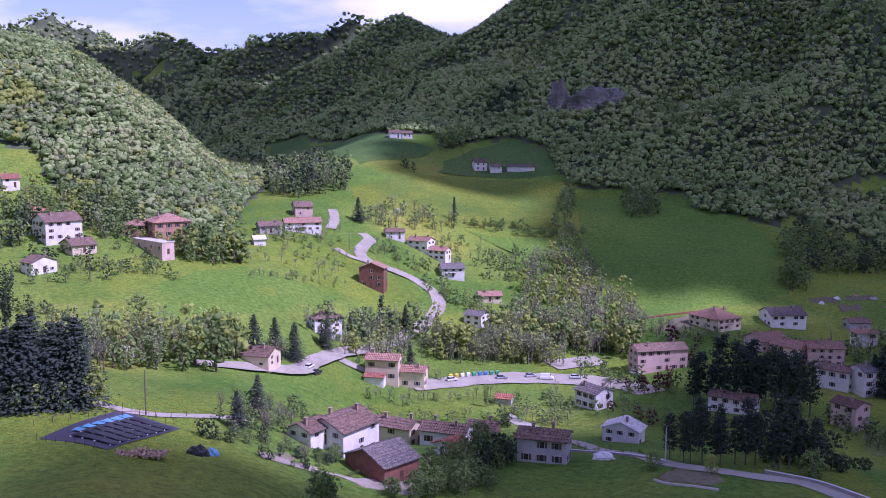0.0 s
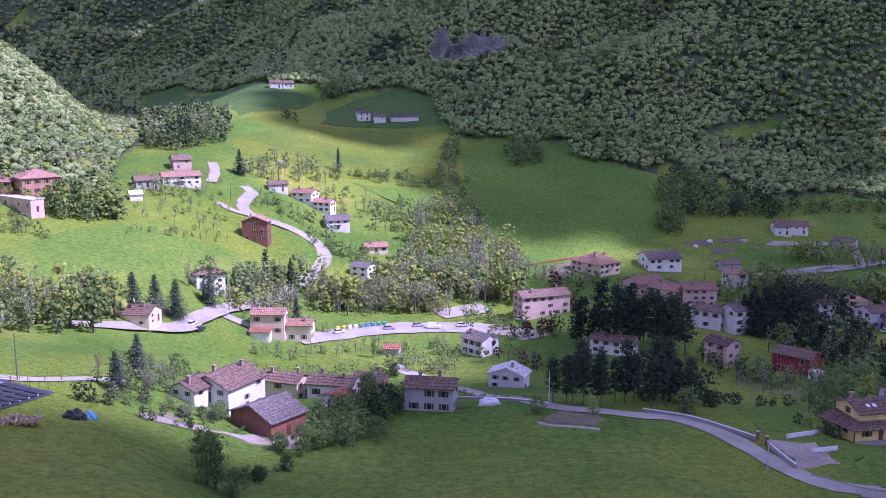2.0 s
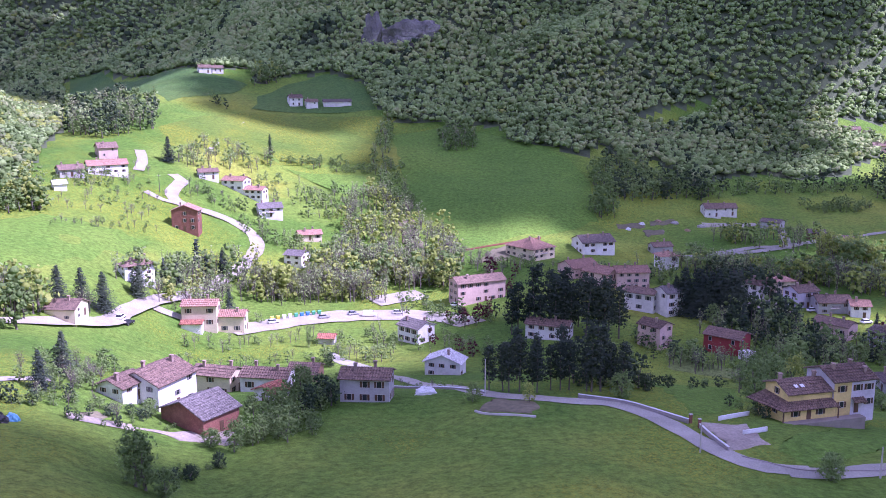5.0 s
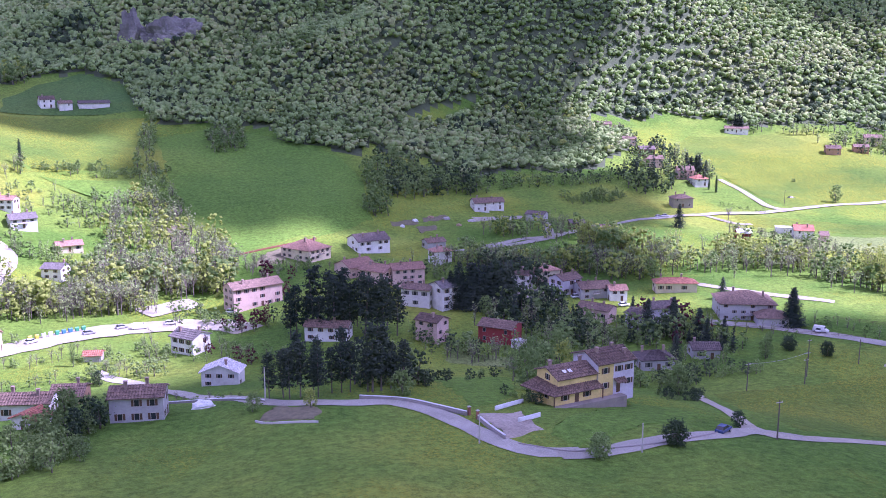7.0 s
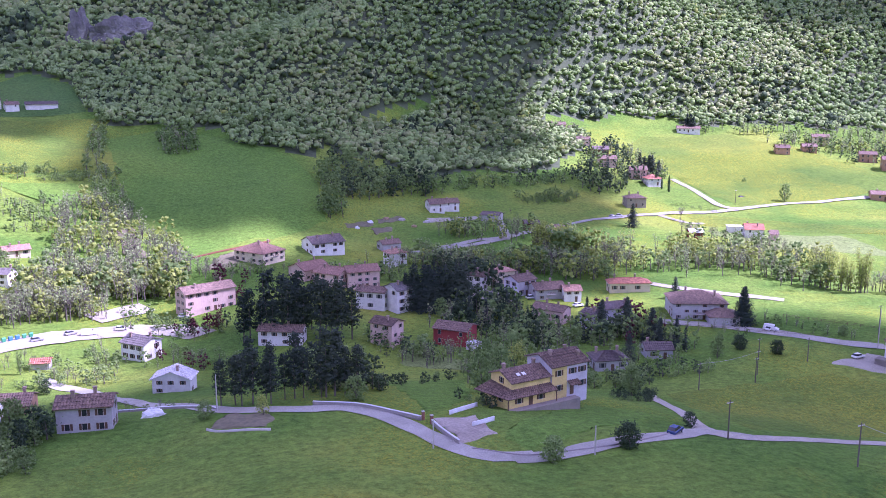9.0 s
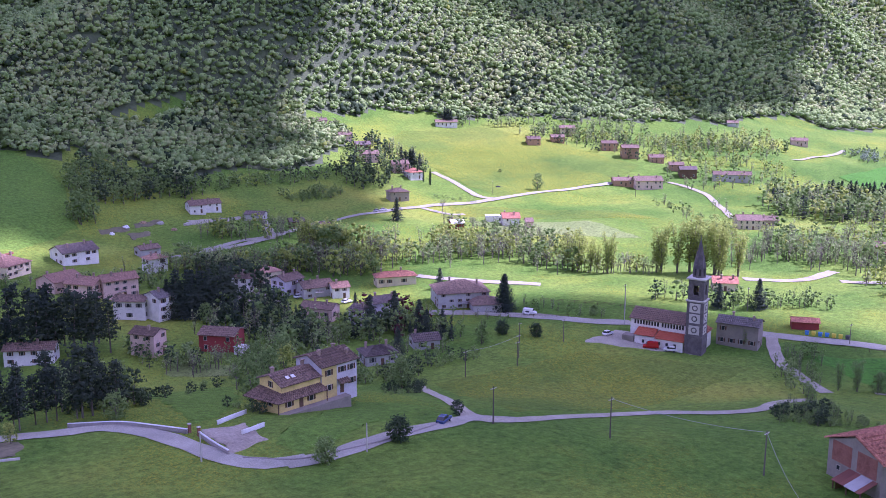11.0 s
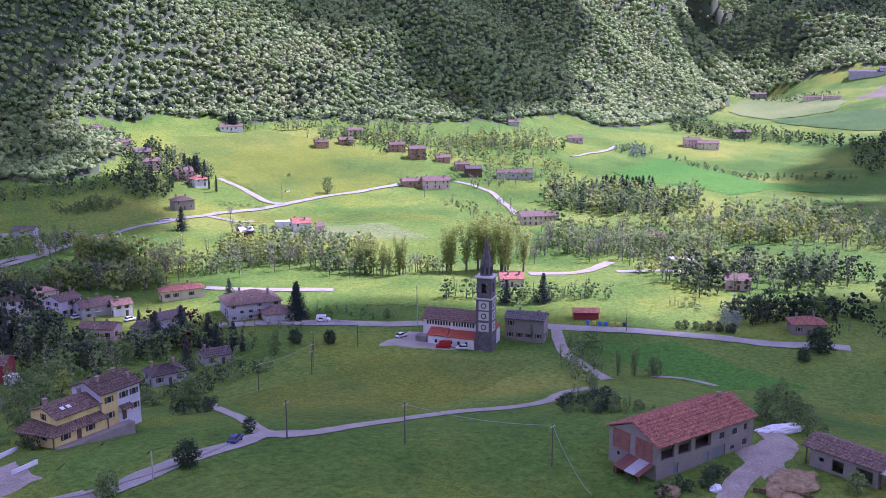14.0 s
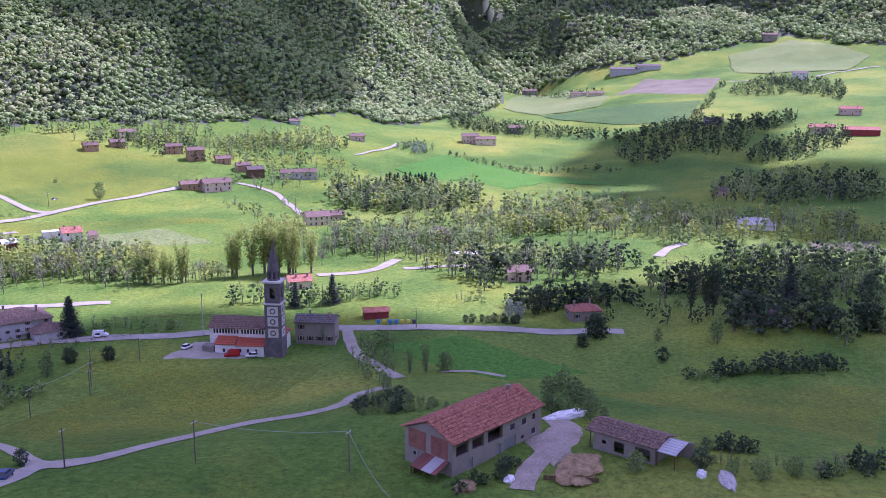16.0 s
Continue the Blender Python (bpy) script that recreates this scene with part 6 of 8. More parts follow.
copse([(258.5, 143.0), (281.3, 153.6), (285.8, 145.4), (266.4, 132.4), (251.2, 125.6)], "thingreen broad", 4, 6, 5, "young trees along the church path")
copse([(260.5, 80.6), (271.0, 80.7), (233.1, 61.3), (210.0, 57.6)], "broad bush", 4, 6, 4, "shrubs behind the farmhouse")
copse([(-149.3, 318.0), (-149.6, 346.1), (-128.6, 369.6), (-96.2, 354.3), (-99.6, 343.9), (-115.6, 319.4), (-134.9, 310.9)], "broad bush dark", 3, 7, 7, "garden shrubs among the hillside houses")
copse([(-177.1, 380.2), (-162.6, 401.1), (-131.6, 392.5), (-103.0, 380.2), (-93.5, 431.5), (-84.2, 398.8), (-95.7, 360.8), (-129.6, 372.5), (-158.6, 368.2)], "broad fresh broad", 6, 10, 6, "green trees behind the hillside houses")
copse([(-85.9, 419.5), (-51.0, 465.6), (-38.1, 443.7), (-49.4, 405.3), (-73.6, 379.9)], "bare bush", 3, 5, 9, "small bare orchard trees")
copse([(-28.5, 459.6), (-7.3, 510.1), (22.5, 498.4), (33.0, 476.8), (20.4, 448.5), (-6.7, 465.7)], "broad bush thin", 3, 7, 7, "garden trees by the valley road")
copse([(-99.5, 240.3), (-91.4, 273.5), (-80.7, 276.3), (-61.8, 281.1), (-47.3, 296.2), (-46.4, 290.8), (-76.2, 260.3), (-81.5, 205.5)], "thin bare broad", 6, 10, 5, "belt of budding trees along the stream")
copse([(-82.7, 173.3), (-84.6, 184.6), (-69.0, 179.0), (-64.7, 176.0), (-70.7, 167.2), (-78.8, 164.8)], "fresh broad", 5, 8, 5, "fresh green trees beside the dark spruces")
tree("spruce", -57.8, 286.4, 13.5)
tree("spruce", -52.8, 294.3, 12.5)
tree("spruce", -47.2, 297.3, 13)
tree("spruce", -39.9, 321.3, 11)
tree("spruce", -30.0, 346.4, 10)
tree("spruce", -20.4, 360.3, 10)
tree("spruce", -40.6, 182.9, 8)
tree("spruce", -40.1, 201.3, 10)
tree("spruce", -42.9, 481.0, 13)
tree("cypress", 6.1, 525.2, 14)
tree("spruce", -15.1, 380.3, 8)
tree("darkpoplar", -121.3, 260.5, 24)
tree("fresh", -76.6, 177.7, 9)
tree("fresh", -66.1, 175.5, 9)
tree("broad", -80.6, 176.8, 8)
tree("spruce", -73.3, 178.9, 16)
tree("spruce", -83.6, 190.1, 18)
tree("broad", -90.0, 277.0, 13)
tree("fresh", -85.1, 270.2, 12)
tree("bush", -108.7, 294.7, 2.6)
tree("broad", -18.9, 142.3, 9.5)
tree("broad", -5.4, 168.3, 6.5)
tree("bush", -9.9, 171.3, 4)
tree("bare", -25.9, 173.7, 6)
tree("bush", -22.2, 184.1, 3.5)
tree("darkbush", -25.0, 182.9, 2.5)
tree("bush", 42.8, 188.1, 4.2)
tree("fresh", 53.2, 181.3, 4.5)
tree("bush", 74.9, 185.9, 6)
tree("broad", 7.7, 201.5, 8)
tree("broad", 129.6, 214.6, 15)
tree("broad", 129.1, 223.8, 12)
tree("thingreen", 122.2, 221.9, 9)
tree("thingreen", 13.9, 296.5, 7)
tree("dark", 19.3, 274.4, 5)
tree("spruce", -11.7, 335.6, 9)
tree("broad", 18.5, 274.8, 4.5)
tree("bush", 91.8, 135.5, 4.5)
tree("darkbush", 107.8, 135.0, 5)
tree("broad", 150.8, 188.3, 8)
tree("spruce", 177.7, 223.9, 9)
tree("spruce", 196.3, 232.4, 10)
tree("spruce", 203.2, 232.6, 9)
tree("broad", 204.1, 214.7, 7)
tree("darkbush", 217.3, 219.3, 4.5)
tree("darkbush", 222.6, 209.1, 4.5)
tree("spruce", 238.9, 240.4, 14)
tree("spruce", 241.6, 278.4, 9)
tree("darkbush", 131.1, 144.9, 3.5)
tree("plum", 77.4, 318.7, 6)
tree("plum", 69.0, 320.7, 5)
tree("broad", 149.5, 293.1, 8)
tree("darkbush", 107.8, 134.5, 5)
tree("bush", 91.0, 134.0, 4.5)
tree("broad", 444.3, 418.3, 12)
tree("bare", 353.9, 406.1, 9)
tree("spruce", 312.6, 395.6, 13)
tree("thingreen", 254.0, 122.8, 8)
tree("thingreen", 257.1, 118.9, 10.5)
tree("thingreen", 259.4, 114.2, 6.5)
tree("bush", 261.4, 114.4, 6)
tree("silver", 320.0, 115.7, 8)
tree("silver", 319.2, 111.1, 8)
tree("dark", 331.6, 108.1, 12)
tree("dark", 337.2, 106.0, 13)
tree("darkbush", 300.2, 82.7, 5)
tree("darkbush", 310.7, 80.7, 9)
tree("spruce", 314.7, 184.2, 12)
tree("bush", 474.8, 339.7, 4)
tree("bush", 458.4, 466.9, 3)
tree("thingreen", 271.0, 162.6, 8)
tree("spruce", 306.1, 195.3, 10)
tree("bush", 258.2, 214.4, 4)
tree("darkpoplar", 347.1, 56.0, 20)
tree("darkpoplar", 349.6, 50.8, 22)
tree("darkpoplar", 351.4, 48.7, 19)
tree("dark", 335.6, 39.4, 12)
tree("dark", 338.3, 23.2, 11)
tree("spruce", 378.1, 25.1, 17)
tree("darkbush", 310.6, 81.5, 8)
tree("darkbush", 300.6, 83.0, 4)
tree("darkbush", 294.7, 56.2, 5)
tree("broad", 312.9, 60.7, 5)
tree("broad", 317.2, 42.4, 9)
tree("dark", 372.5, -1.1, 16)
tree("broad", 214.6, 67.8, 7)
tree("bush", 176.8, 16.3, 4)
tree("bush", 182.1, 11.4, 4)
tree("bush", 172.4, 38.1, 4.2, "standing in front of the stable")
tree("darkbush", 160.3, 59.7, 3.6, "standing beside the farmhouse door")
tree("darkbush", 177.6, 27.2, 4.2, "standing at the end of the stable")
tree("broad", 200.6, 62.7, 8, "standing behind the farmhouse")
tree("broad", 198.9, 53.5, 5, "standing behind the farmhouse")
tree("broad", 198.6, 50.5, 4, "standing behind the farmhouse")
tree("bush", 177.1, 21.6, 3, "standing at the field edge")
tree("broad", -17.4, 141.9, 9.5, "standing at the corner of the meadow")
tree("bush", -15.0, 140.8, 5, "standing at the corner of the meadow")
tree("darkbush", -11.9, 152.9, 3, "standing along the field edge")
tree("darkbush", -7.7, 160.3, 3, "standing along the field edge")
tree("broad", -4.2, 171.8, 5, "standing beside the dusty yard")
tree("bush", -9.0, 172.8, 3.2, "standing beside the dusty yard")
tree("bush", -21.6, 186.2, 3.6, "standing beside the white house")
tree("broad", 9.1, 205.9, 7, "standing beside the white house")
tree("bush", 4.8, 187.5, 4, "standing beside the shed")
tree("broad", 118.2, 199.3, 12, "standing behind the yellow house")
tree("fresh", 129.9, 210.4, 12, "standing behind the yellow house")
tree("broad", 108.9, 191.4, 11, "standing behind the yellow house")
tree("bare", 117.6, 214.4, 8, "standing on the lawn")
tree("broad", 150.8, 189.4, 9, "standing beside the yellow house")
tree("dark", 161.7, 198.4, 7, "standing beside the yellow house")
tree("spruce", 190.7, 255.6, 12, "standing among the village houses")
tree("spruce", 198.0, 251.4, 13, "standing among the village houses")
tree("spruce", 201.2, 242.2, 11, "standing among the village houses")
tree("spruce", 240.5, 241.4, 14, "standing beside the grey house")
tree("thingreen", 205.2, 215.2, 8, "standing in the meadow by the road")
tree("darkbush", 216.2, 217.6, 5, "standing in the meadow by the road")
tree("darkbush", 222.9, 209.1, 5, "standing in the meadow by the road")
row_of("spruce", (142.1, 309.6), (160.5, 295.9), 14, 13, 18, "standing beside the meadow")
row_of("spruce", (-81.7, 171.0), (-68.9, 175.7), 9, 13, 19, "standing beside the meadow")
row_of("poplar", (311.3, 271.8), (317.8, 253.5), 6, 12, 19, "in a row by the river", 3.5, 1.3)
row_of("poplar", (335.7, 246.6), (350.4, 216.1), 13, 16, 27, "in a row by the river", 4.5, 1.35)
row_of("spruce", (577.0, 298.8), (589.8, 262.5), 14, 11, 14, "standing beside the meadow")
row_of("spruce", (399.6, 503.9), (410.7, 492.2), 5, 11, 14, "standing beside the meadow")
row_of("cypress", (390.4, 489.7), (388.5, 455.5), 5, 8, 11, "in a loose row")
row_of("spruce", (509.4, 585.1), (513.6, 576.8), 3, 13, 16, "standing beside the meadow")
row_of("darkbush", (312.8, 128.9), (316.6, 108.7), 9, 2.5, 4, "in a loose row")
row_of("poplar", (236.6, 368.0), (252.8, 355.6), 9, 10, 16, "in a row by the river", 3.5, 1.3)
row_of("pine", (48.5, 197.9), (58.6, 190.6), 6, 9, 15, "in a dense dark stand")
row_of("pine", (60.6, 193.0), (79.4, 193.6), 8, 9, 17, "in a dense dark stand")
row_of("pine", (57.9, 216.6), (84.3, 217.1), 5, 10, 16, "in a dense dark stand")
row_of("pine", (78.4, 298.1), (113.1, 282.4), 11, 14, 21, "in a dense dark stand")
row_of("pine", (87.2, 305.0), (115.8, 294.3), 6, 15, 22, "in a dense dark stand")
grove((61.9, 315.8), (83.2, 320.4), 10, 18, "broad plum bush dark", 3, 7, "garden trees of the village")
grove((61.0, 283.8), (70.7, 265.1), 10, 16, "broad bare bush", 3, 6, "garden trees beside the pines")
grove((115.8, 279.5), (127.7, 254.9), 12, 24, "broad dark bush", 3, 7, "garden trees beside the red barn")
grove((116.2, 249.7), (141.9, 250.0), 12, 26, "thingreen broad bare", 4, 8, "trees between lawn and barn")
grove((153.8, 291.2), (177.7, 291.6), 16, 30, "dark broad spruce", 6, 11, "village trees")
grove((128.4, 352.2), (169.8, 368.6), 14, 26, "broad thin dark", 5, 9, "trees between the red roofs")
grove((171.0, 377.1), (208.4, 361.6), 16, 40, "thin bare broad", 6, 10, "bare trees behind the village")
grove((43.8, 376.1), (73.8, 365.0), 14, 40, "bare thin fresh", 7, 12, "bare riverside trees by the gravel yard")
grove((83.8, 390.2), (112.6, 369.7), 10, 20, "bare thin bush", 4, 8, "bare trees below the villa")
grove((143.7, 275.9), (166.2, 242.3), 16, 30, "broad dark thin", 5, 9, "garden trees above the yellow house")
grove((172.6, 251.4), (199.9, 241.3), 14, 34, "broad dark spruce bush", 4, 9, "garden trees of the village")
grove((162.3, 285.5), (171.4, 252.7), 14, 26, "bare broad dark", 5, 9, "garden trees of the village")
grove((181.4, 358.6), (187.4, 321.1), 14, 30, "dark spruce dark", 7, 12, "dark village trees")
grove((173.2, 209.5), (193.4, 207.8), 8, 18, "broad bush dark", 3, 6, "garden shrubs by the low houses")
grove((211.3, 352.9), (240.3, 317.6), 12, 40, "thin bare broad", 6, 10, "trees behind the village")
grove((216.6, 425.7), (264.1, 373.4), 18, 50, "bare thin broad fresh", 7, 11, "trees along the far road")
grove((489.4, 358.1), (419.6, 263.4), 12, 24, "broad thin bush", 4, 8, "trees by the lane")
grove((472.0, 172.8), (567.0, 132.7), 26, 90, "fresh thin broad", 8, 12, "pale spring woods")
grove((438.8, 56.8), (449.7, -9.1), 22, 70, "dark broad thin", 8, 13, "dark riverside trees")
grove((74.2, 353.8), (93.9, 347.6), 10, 20, "broad bush plum", 3, 7, "garden trees by the pink house")
grove((92.8, 378.4), (127.0, 392.9), 8, 16, "bare bush", 3, 5, "shrubs by the villa")
grove((-80.0, 414.5), (-59.0, 442.2), 12, 26, "bare broad bush", 3, 7, "garden trees of the hill houses")
grove((-33.1, 447.1), (-6.4, 445.3), 12, 24, "bare bush broad", 3, 7, "garden trees by the valley road")
grove((-6.2, 432.8), (18.8, 410.5), 14, 34, "broad bush thin", 3, 8, "garden trees by the valley road")
grove((151.8, 66.6), (158.7, 61.8), 3, 8, "bush darkbush", 1.5, 3, "scrub at the farmhouse wall")
grove((-35.8, 181.6), (-34.2, 206.0), 6, 14, "broad bare bush", 3, 6, "garden trees beside the white house")
grove((-25.9, 170.5), (-23.2, 186.0), 4, 10, "bush darkbush", 1.2, 2.5, "low garden shrubs")
grove((-13.1, 184.8), (-19.6, 179.2), 3, 8, "bush bare", 1, 2, "low shrubs beside the garage")
grove((-28.5, 277.0), (19.2, 285.6), 5, 22, "bush bare broad", 2.5, 5, "shrubs in the meadow behind the hamlet")
grove((7.4, 229.6), (19.0, 206.4), 4, 12, "broad bush", 3, 5, "garden shrubs between the houses")
grove((30.2, 214.8), (47.0, 205.3), 3, 14, "bush bare", 1.2, 2.8, "low hedge along the lane")
grove((-30.5, 322.3), (-0.4, 328.8), 4, 18, "bush bare thin", 2.5, 6, "shrubs below the valley road")
grove((-43.4, 333.8), (-14.3, 372.6), 6, 22, "spruce broad thin", 6, 11, "dark and fresh trees by the valley road")
grove((-4.1, 361.2), (41.4, 355.7), 14, 80, "bare thin bare fresh", 8, 13, "bare slender riverside trees")
grove((-23.9, 326.5), (0.1, 375.9), 10, 36, "bare thin thin", 7, 11, "bare slender trees below the road")
grove((69.0, 195.5), (94.6, 216.7), 4, 18, "bush broad darkbush", 2, 4, "shrubs along the lawn")
grove((98.2, 181.0), (99.6, 168.6), 3, 8, "bush darkbush", 1.5, 3, "shrubs by the yellow house")
grove((258.1, 145.3), (228.6, 114.9), 5, 16, "broad bush thingreen", 3, 6, "trees along the church path")
grove((204.8, 113.9), (188.2, 92.0), 4, 16, "bush darkbush", 2, 4, "scrub at the lane bend")
grove((185.3, 30.5), (194.2, 19.9), 4, 12, "darkbush bush", 2.5, 4, "dark shrubs behind the stable")
grove((181.1, 8.0), (196.1, -4.1), 5, 14, "bush darkbush bare", 2.5, 5, "scrub along the field edge")
grove((211.1, 54.7), (234.6, 66.4), 3, 8, "broad bush", 3, 5, "shrubs behind the farmhouse")
grove((163.6, 61.7), (166.2, 58.2), 2, 6, "bush darkbush", 1.5, 3, "bushes at the farmhouse door")
grove((326.1, 375.6), (348.1, 323.7), 12, 40, "bare thin broad", 5, 9, "trees by the far houses")

# ---- the farmhouse with its yard ----
def heading(a, b):
    return math.degrees(math.atan2(b[1] - a[1], b[0] - a[0]))


def wall_with_holes(bm, x0, x1, z0, z1, y, thick, holes):
    """An upright wall along x from x0 to x1 at depth y, with openings (x0, x1, z0, z1) that go through it."""
    xs = sorted({x0, x1, *(h[0] for h in holes), *(h[1] for h in holes)})
    for a, b in zip(xs, xs[1:]):
        cut = sorted((h[2], h[3]) for h in holes if h[0] < (a + b) / 2 < h[1])
        z = z0
        for lo, hi in cut:
            if lo > z:
                add_box(bm, a, b, y, y + thick, z, lo)
            z = hi
        if z < z1:
            add_box(bm, a, b, y, y + thick, z, z1)
    bmesh.ops.remove_doubles(bm, verts=bm.verts[:], dist=0.001)


def farmhouse(corner, turn):
    """Long stone farmhouse: brick gable, open loggias, tiled roof."""
    L, W, H = 26.5, 12.0, 6.5
    z = ground(*corner) + 0.1
    ob = thing("farmhouse", pose(corner[0], corner[1], z, 0, 0, turn), "old grey stone farmhouse with brick gable and red tiled roof", "house")
    holes = [(0.8, 3.3, 3.3, 5.9), (4.1, 6.5, 3.3, 5.9), (7.4, 10.6, 3.2, 5.9), (3.2, 4.2, 0, 2.0), (9.2, 10.2, 0, 2.1), (11.0, 13.6, 0, 2.5), (12.2, 13.5, 3.7, 5.1), (14.9, 16.2, 3.7, 5.1), (17.4, 18.2, 3.9, 5.3), (14.7, 15.7, 0.9, 1.7), (17.2, 18.4, 0.9, 2.3)]
    holes = [(a * 1.36, b * 1.36, c, d) for a, b, c, d in holes]
    bm = bmesh.new()
    wall_with_holes(bm, 0, L, -2.5, H, 0, 0.45, holes)
    part("front_wall", bm, WALLS["stone"], ob, "weathered grey stone front")
    part("back_wall", box(0, L, W - 0.45, W, -2.5, H), WALLS["stone"], ob)
    for x, name in ((0, "gable_wall"), (L - 0.45, "gable_wall")):
        bm = bmesh.new()
        prof = ((0.45, -2.5), (W - 0.45, -2.5), (W - 0.45, H), (W / 2, H + (W / 2 - 0.45) * 0.42), (0.45, H))
        a, b = [[bm.verts.new((x + s, p, q)) for p, q in prof] for s in (0, 0.45)]
        bm.faces.new(a)
        bm.faces.new(b[::-1])
        for k in range(5):
            bm.faces.new((a[k], a[(k + 1) % 5], b[(k + 1) % 5], b[k]))
        bmesh.ops.recalc_face_normals(bm, faces=bm.faces[:])
        part(name, bm, WALLS["stone"], ob)
    for y0, y1 in ((1.0, 5.3), (6.6, 11.0)):
        part("brick_panel", box(-0.06, 0.02, y0, y1, 2.9, H + 0.1), WALLS["brick"], ob, "red brick infill panel")
    for k in range(3):
        w = part("window", WINDOW, None, ob, m=pose(0, 2.2 + k * 3.6, 1.9, 0, 0, -90) @ Matrix.Diagonal((0.8, 1, 0.6, 1)))
        part("pane", PANE, None, w)
    part("upper_floor", box(0.45, L - 0.45, 0.45, W - 0.45, 2.85, 3.05), plain("old_boards", (0.14, 0.10, 0.075), 0.9), ob)
    part("inner_wall", box(0.45, L - 0.45, 3.4, 3.6, -0.2, H), plain("dim_inner_plaster", (0.22, 0.19, 0.165), 0.95), ob)
    for x0, x1, z0, z1 in holes[3:]:
        if z0 > 0.1:
            w = part("window", WINDOW, None, ob, m=pose((x0 + x1) / 2, 0.12, (z0 + z1) / 2) @ Matrix.Diagonal(((x1 - x0) / 1.12, 1, (z1 - z0) / 1.5, 1)))
            part("pane", PANE, None, w)
        else:
            part("door", box(x0 + 0.03, x1 - 0.03, 0.18, 0.26, 0.02, z1 - 0.03), plain("grey_door_paint", (0.20, 0.22, 0.23), 0.7), ob)
    bm = roof_mesh(L, W, H, False, True, 0.42, 0.75)
    bmesh.ops.translate(bm, verts=bm.verts[:], vec=(L / 2, W / 2, 0.05))
    part("roof", bm, ROOFS["red"], ob, "faded red clay tile roof")
    part("chimney", CHIMNEY, None, ob, m=pose(L - 3.6, W / 2 - 0.4, H + 2.2))
    for k in range(4):
        part("loggia_post", box((0.5, 4.7, 9.1, 14.5)[k], (0.9, 5.3, 9.8, 15.1)[k], 0.5, 0.8, 3.05, 5.95), WALLS["stone"], ob)
    # lean-to with patched tin roof at the brick gable
    shed = thing("lean_to", pose(corner[0], corner[1], z, 0, 0, turn) @ pose(-3.6, 0.5, -0.6), "rusty lean-to shed against the brick gable", "shed")
    tin, rust = plain("grey_tin", (0.50, 0.51, 0.53), 0.5, 0.3), plain("rusty_tin", (0.20, 0.075, 0.055), 0.8)
    for k, (y0, y1) in enumerate(((0.0, 1.1), (1.15, 3.6), (3.65, 4.6), (4.65, 6.4))):
        bm = bmesh.new()
        v = [bm.verts.new(p) for p in ((-0.4, y0, 2.0), (3.5, y0, 3.3), (3.5, y1, 3.3), (-0.4, y1, 2.0), (-0.4, y0, 2.06), (3.5, y0, 3.36), (3.5, y1, 3.36), (-0.4, y1, 2.06))]
        for f in ((3, 2, 1, 0), (4, 5, 6, 7), (0, 1, 5, 4), (1, 2, 6, 5), (2, 3, 7, 6), (3, 0, 4, 7)):
            bm.faces.new([v[i] for i in f])
        part("roof_sheet", bm, tin if k == 1 else rust, shed)
    for y in (0.1, 3.2, 6.2):
        part("post", box(-0.1, 0.1, y, y + 0.18, -1.2, 2.05), DOORWOOD, shed)
    part("back_board", box(0.2, 3.4, 5.9, 6.0, -1.0, 2.1), DOORWOOD, shed)
    return ob


farmhouse((157.7, 68.2), -19.0)


def stable(corner, turn):
    """Low stable: open bays and doors under a tiled roof, with a tin sheet at one end. y runs along it from its near end."""
    ob = thing("stable", pose(corner[0], corner[1], ground(*corner) + 0.1, 0, 0, turn), "low grey stable with brown tiles and a tin-roofed end", "stable")
    L, W, H = 18.5, 6.5, 3.0
    bm = bmesh.new()
    wall_with_holes(bm, 0.0, 13.0, -1.5, H, 0, 0.35, [(1.0, 4.2, 0.0, 2.3), (6.4, 8.6, 0.0, 2.2), (10.2, 11.2, 1.0, 1.8)])
    part("front_wall", bm, WALLS["stone"], ob, m=pose(0, 4.5, 0, 0, 0, 90) @ pose(0, 0, 0))
    part("back_wall", box(W - 0.3, W, 0, L - 1.0, -1.5, H), WALLS["stone"], ob)
    part("end_wall", box(0.35, W - 0.3, L - 1.35, L - 1.0, -1.5, H + 0.6), WALLS["stone"], ob)
    part("end_wall", box(0.35, W - 0.3, 4.5, 4.8, -1.5, H + 0.6), WALLS["stone"], ob)
    part("inner_wall", box(2.6, 2.8, 4.8, L - 1.4, -0.3, H), plain("dim_stable_plaster", (0.16, 0.14, 0.12), 0.95), ob)
    rf = roof_mesh(L - 4.0, W + 0.6, H + 0.2, False, True, 0.34, 0.5)
    part("roof", rf, ROOFS["brown"], ob, "brown tiled roof", m=pose(W / 2, 4.5 + (L - 4.0) / 2 - 0.3, 0, 0, 0, 90))
    bm = bmesh.new()
    slope(bm, (-0.8, 0.3, H - 0.2), (-0.8, 4.2, H - 0.2), (W * 0.7, 0.3, H + 0.6), (W * 0.7, 4.2, H + 0.6), 0.05, 8)
    bmesh.ops.recalc_face_normals(bm, faces=bm.faces[:])
    part("tin_roof", bm, plain("pale_tin", (0.46, 0.47, 0.50), 0.45, 0.3), ob, "pale corrugated tin sheet")
    for y in (0.5, 4.0, L - 0.4):
        part("post", box(-0.4, -0.22, y, y + 0.18, -1.0, H), DOORWOOD, ob)


stable((175.3, 30.9), -15.3)


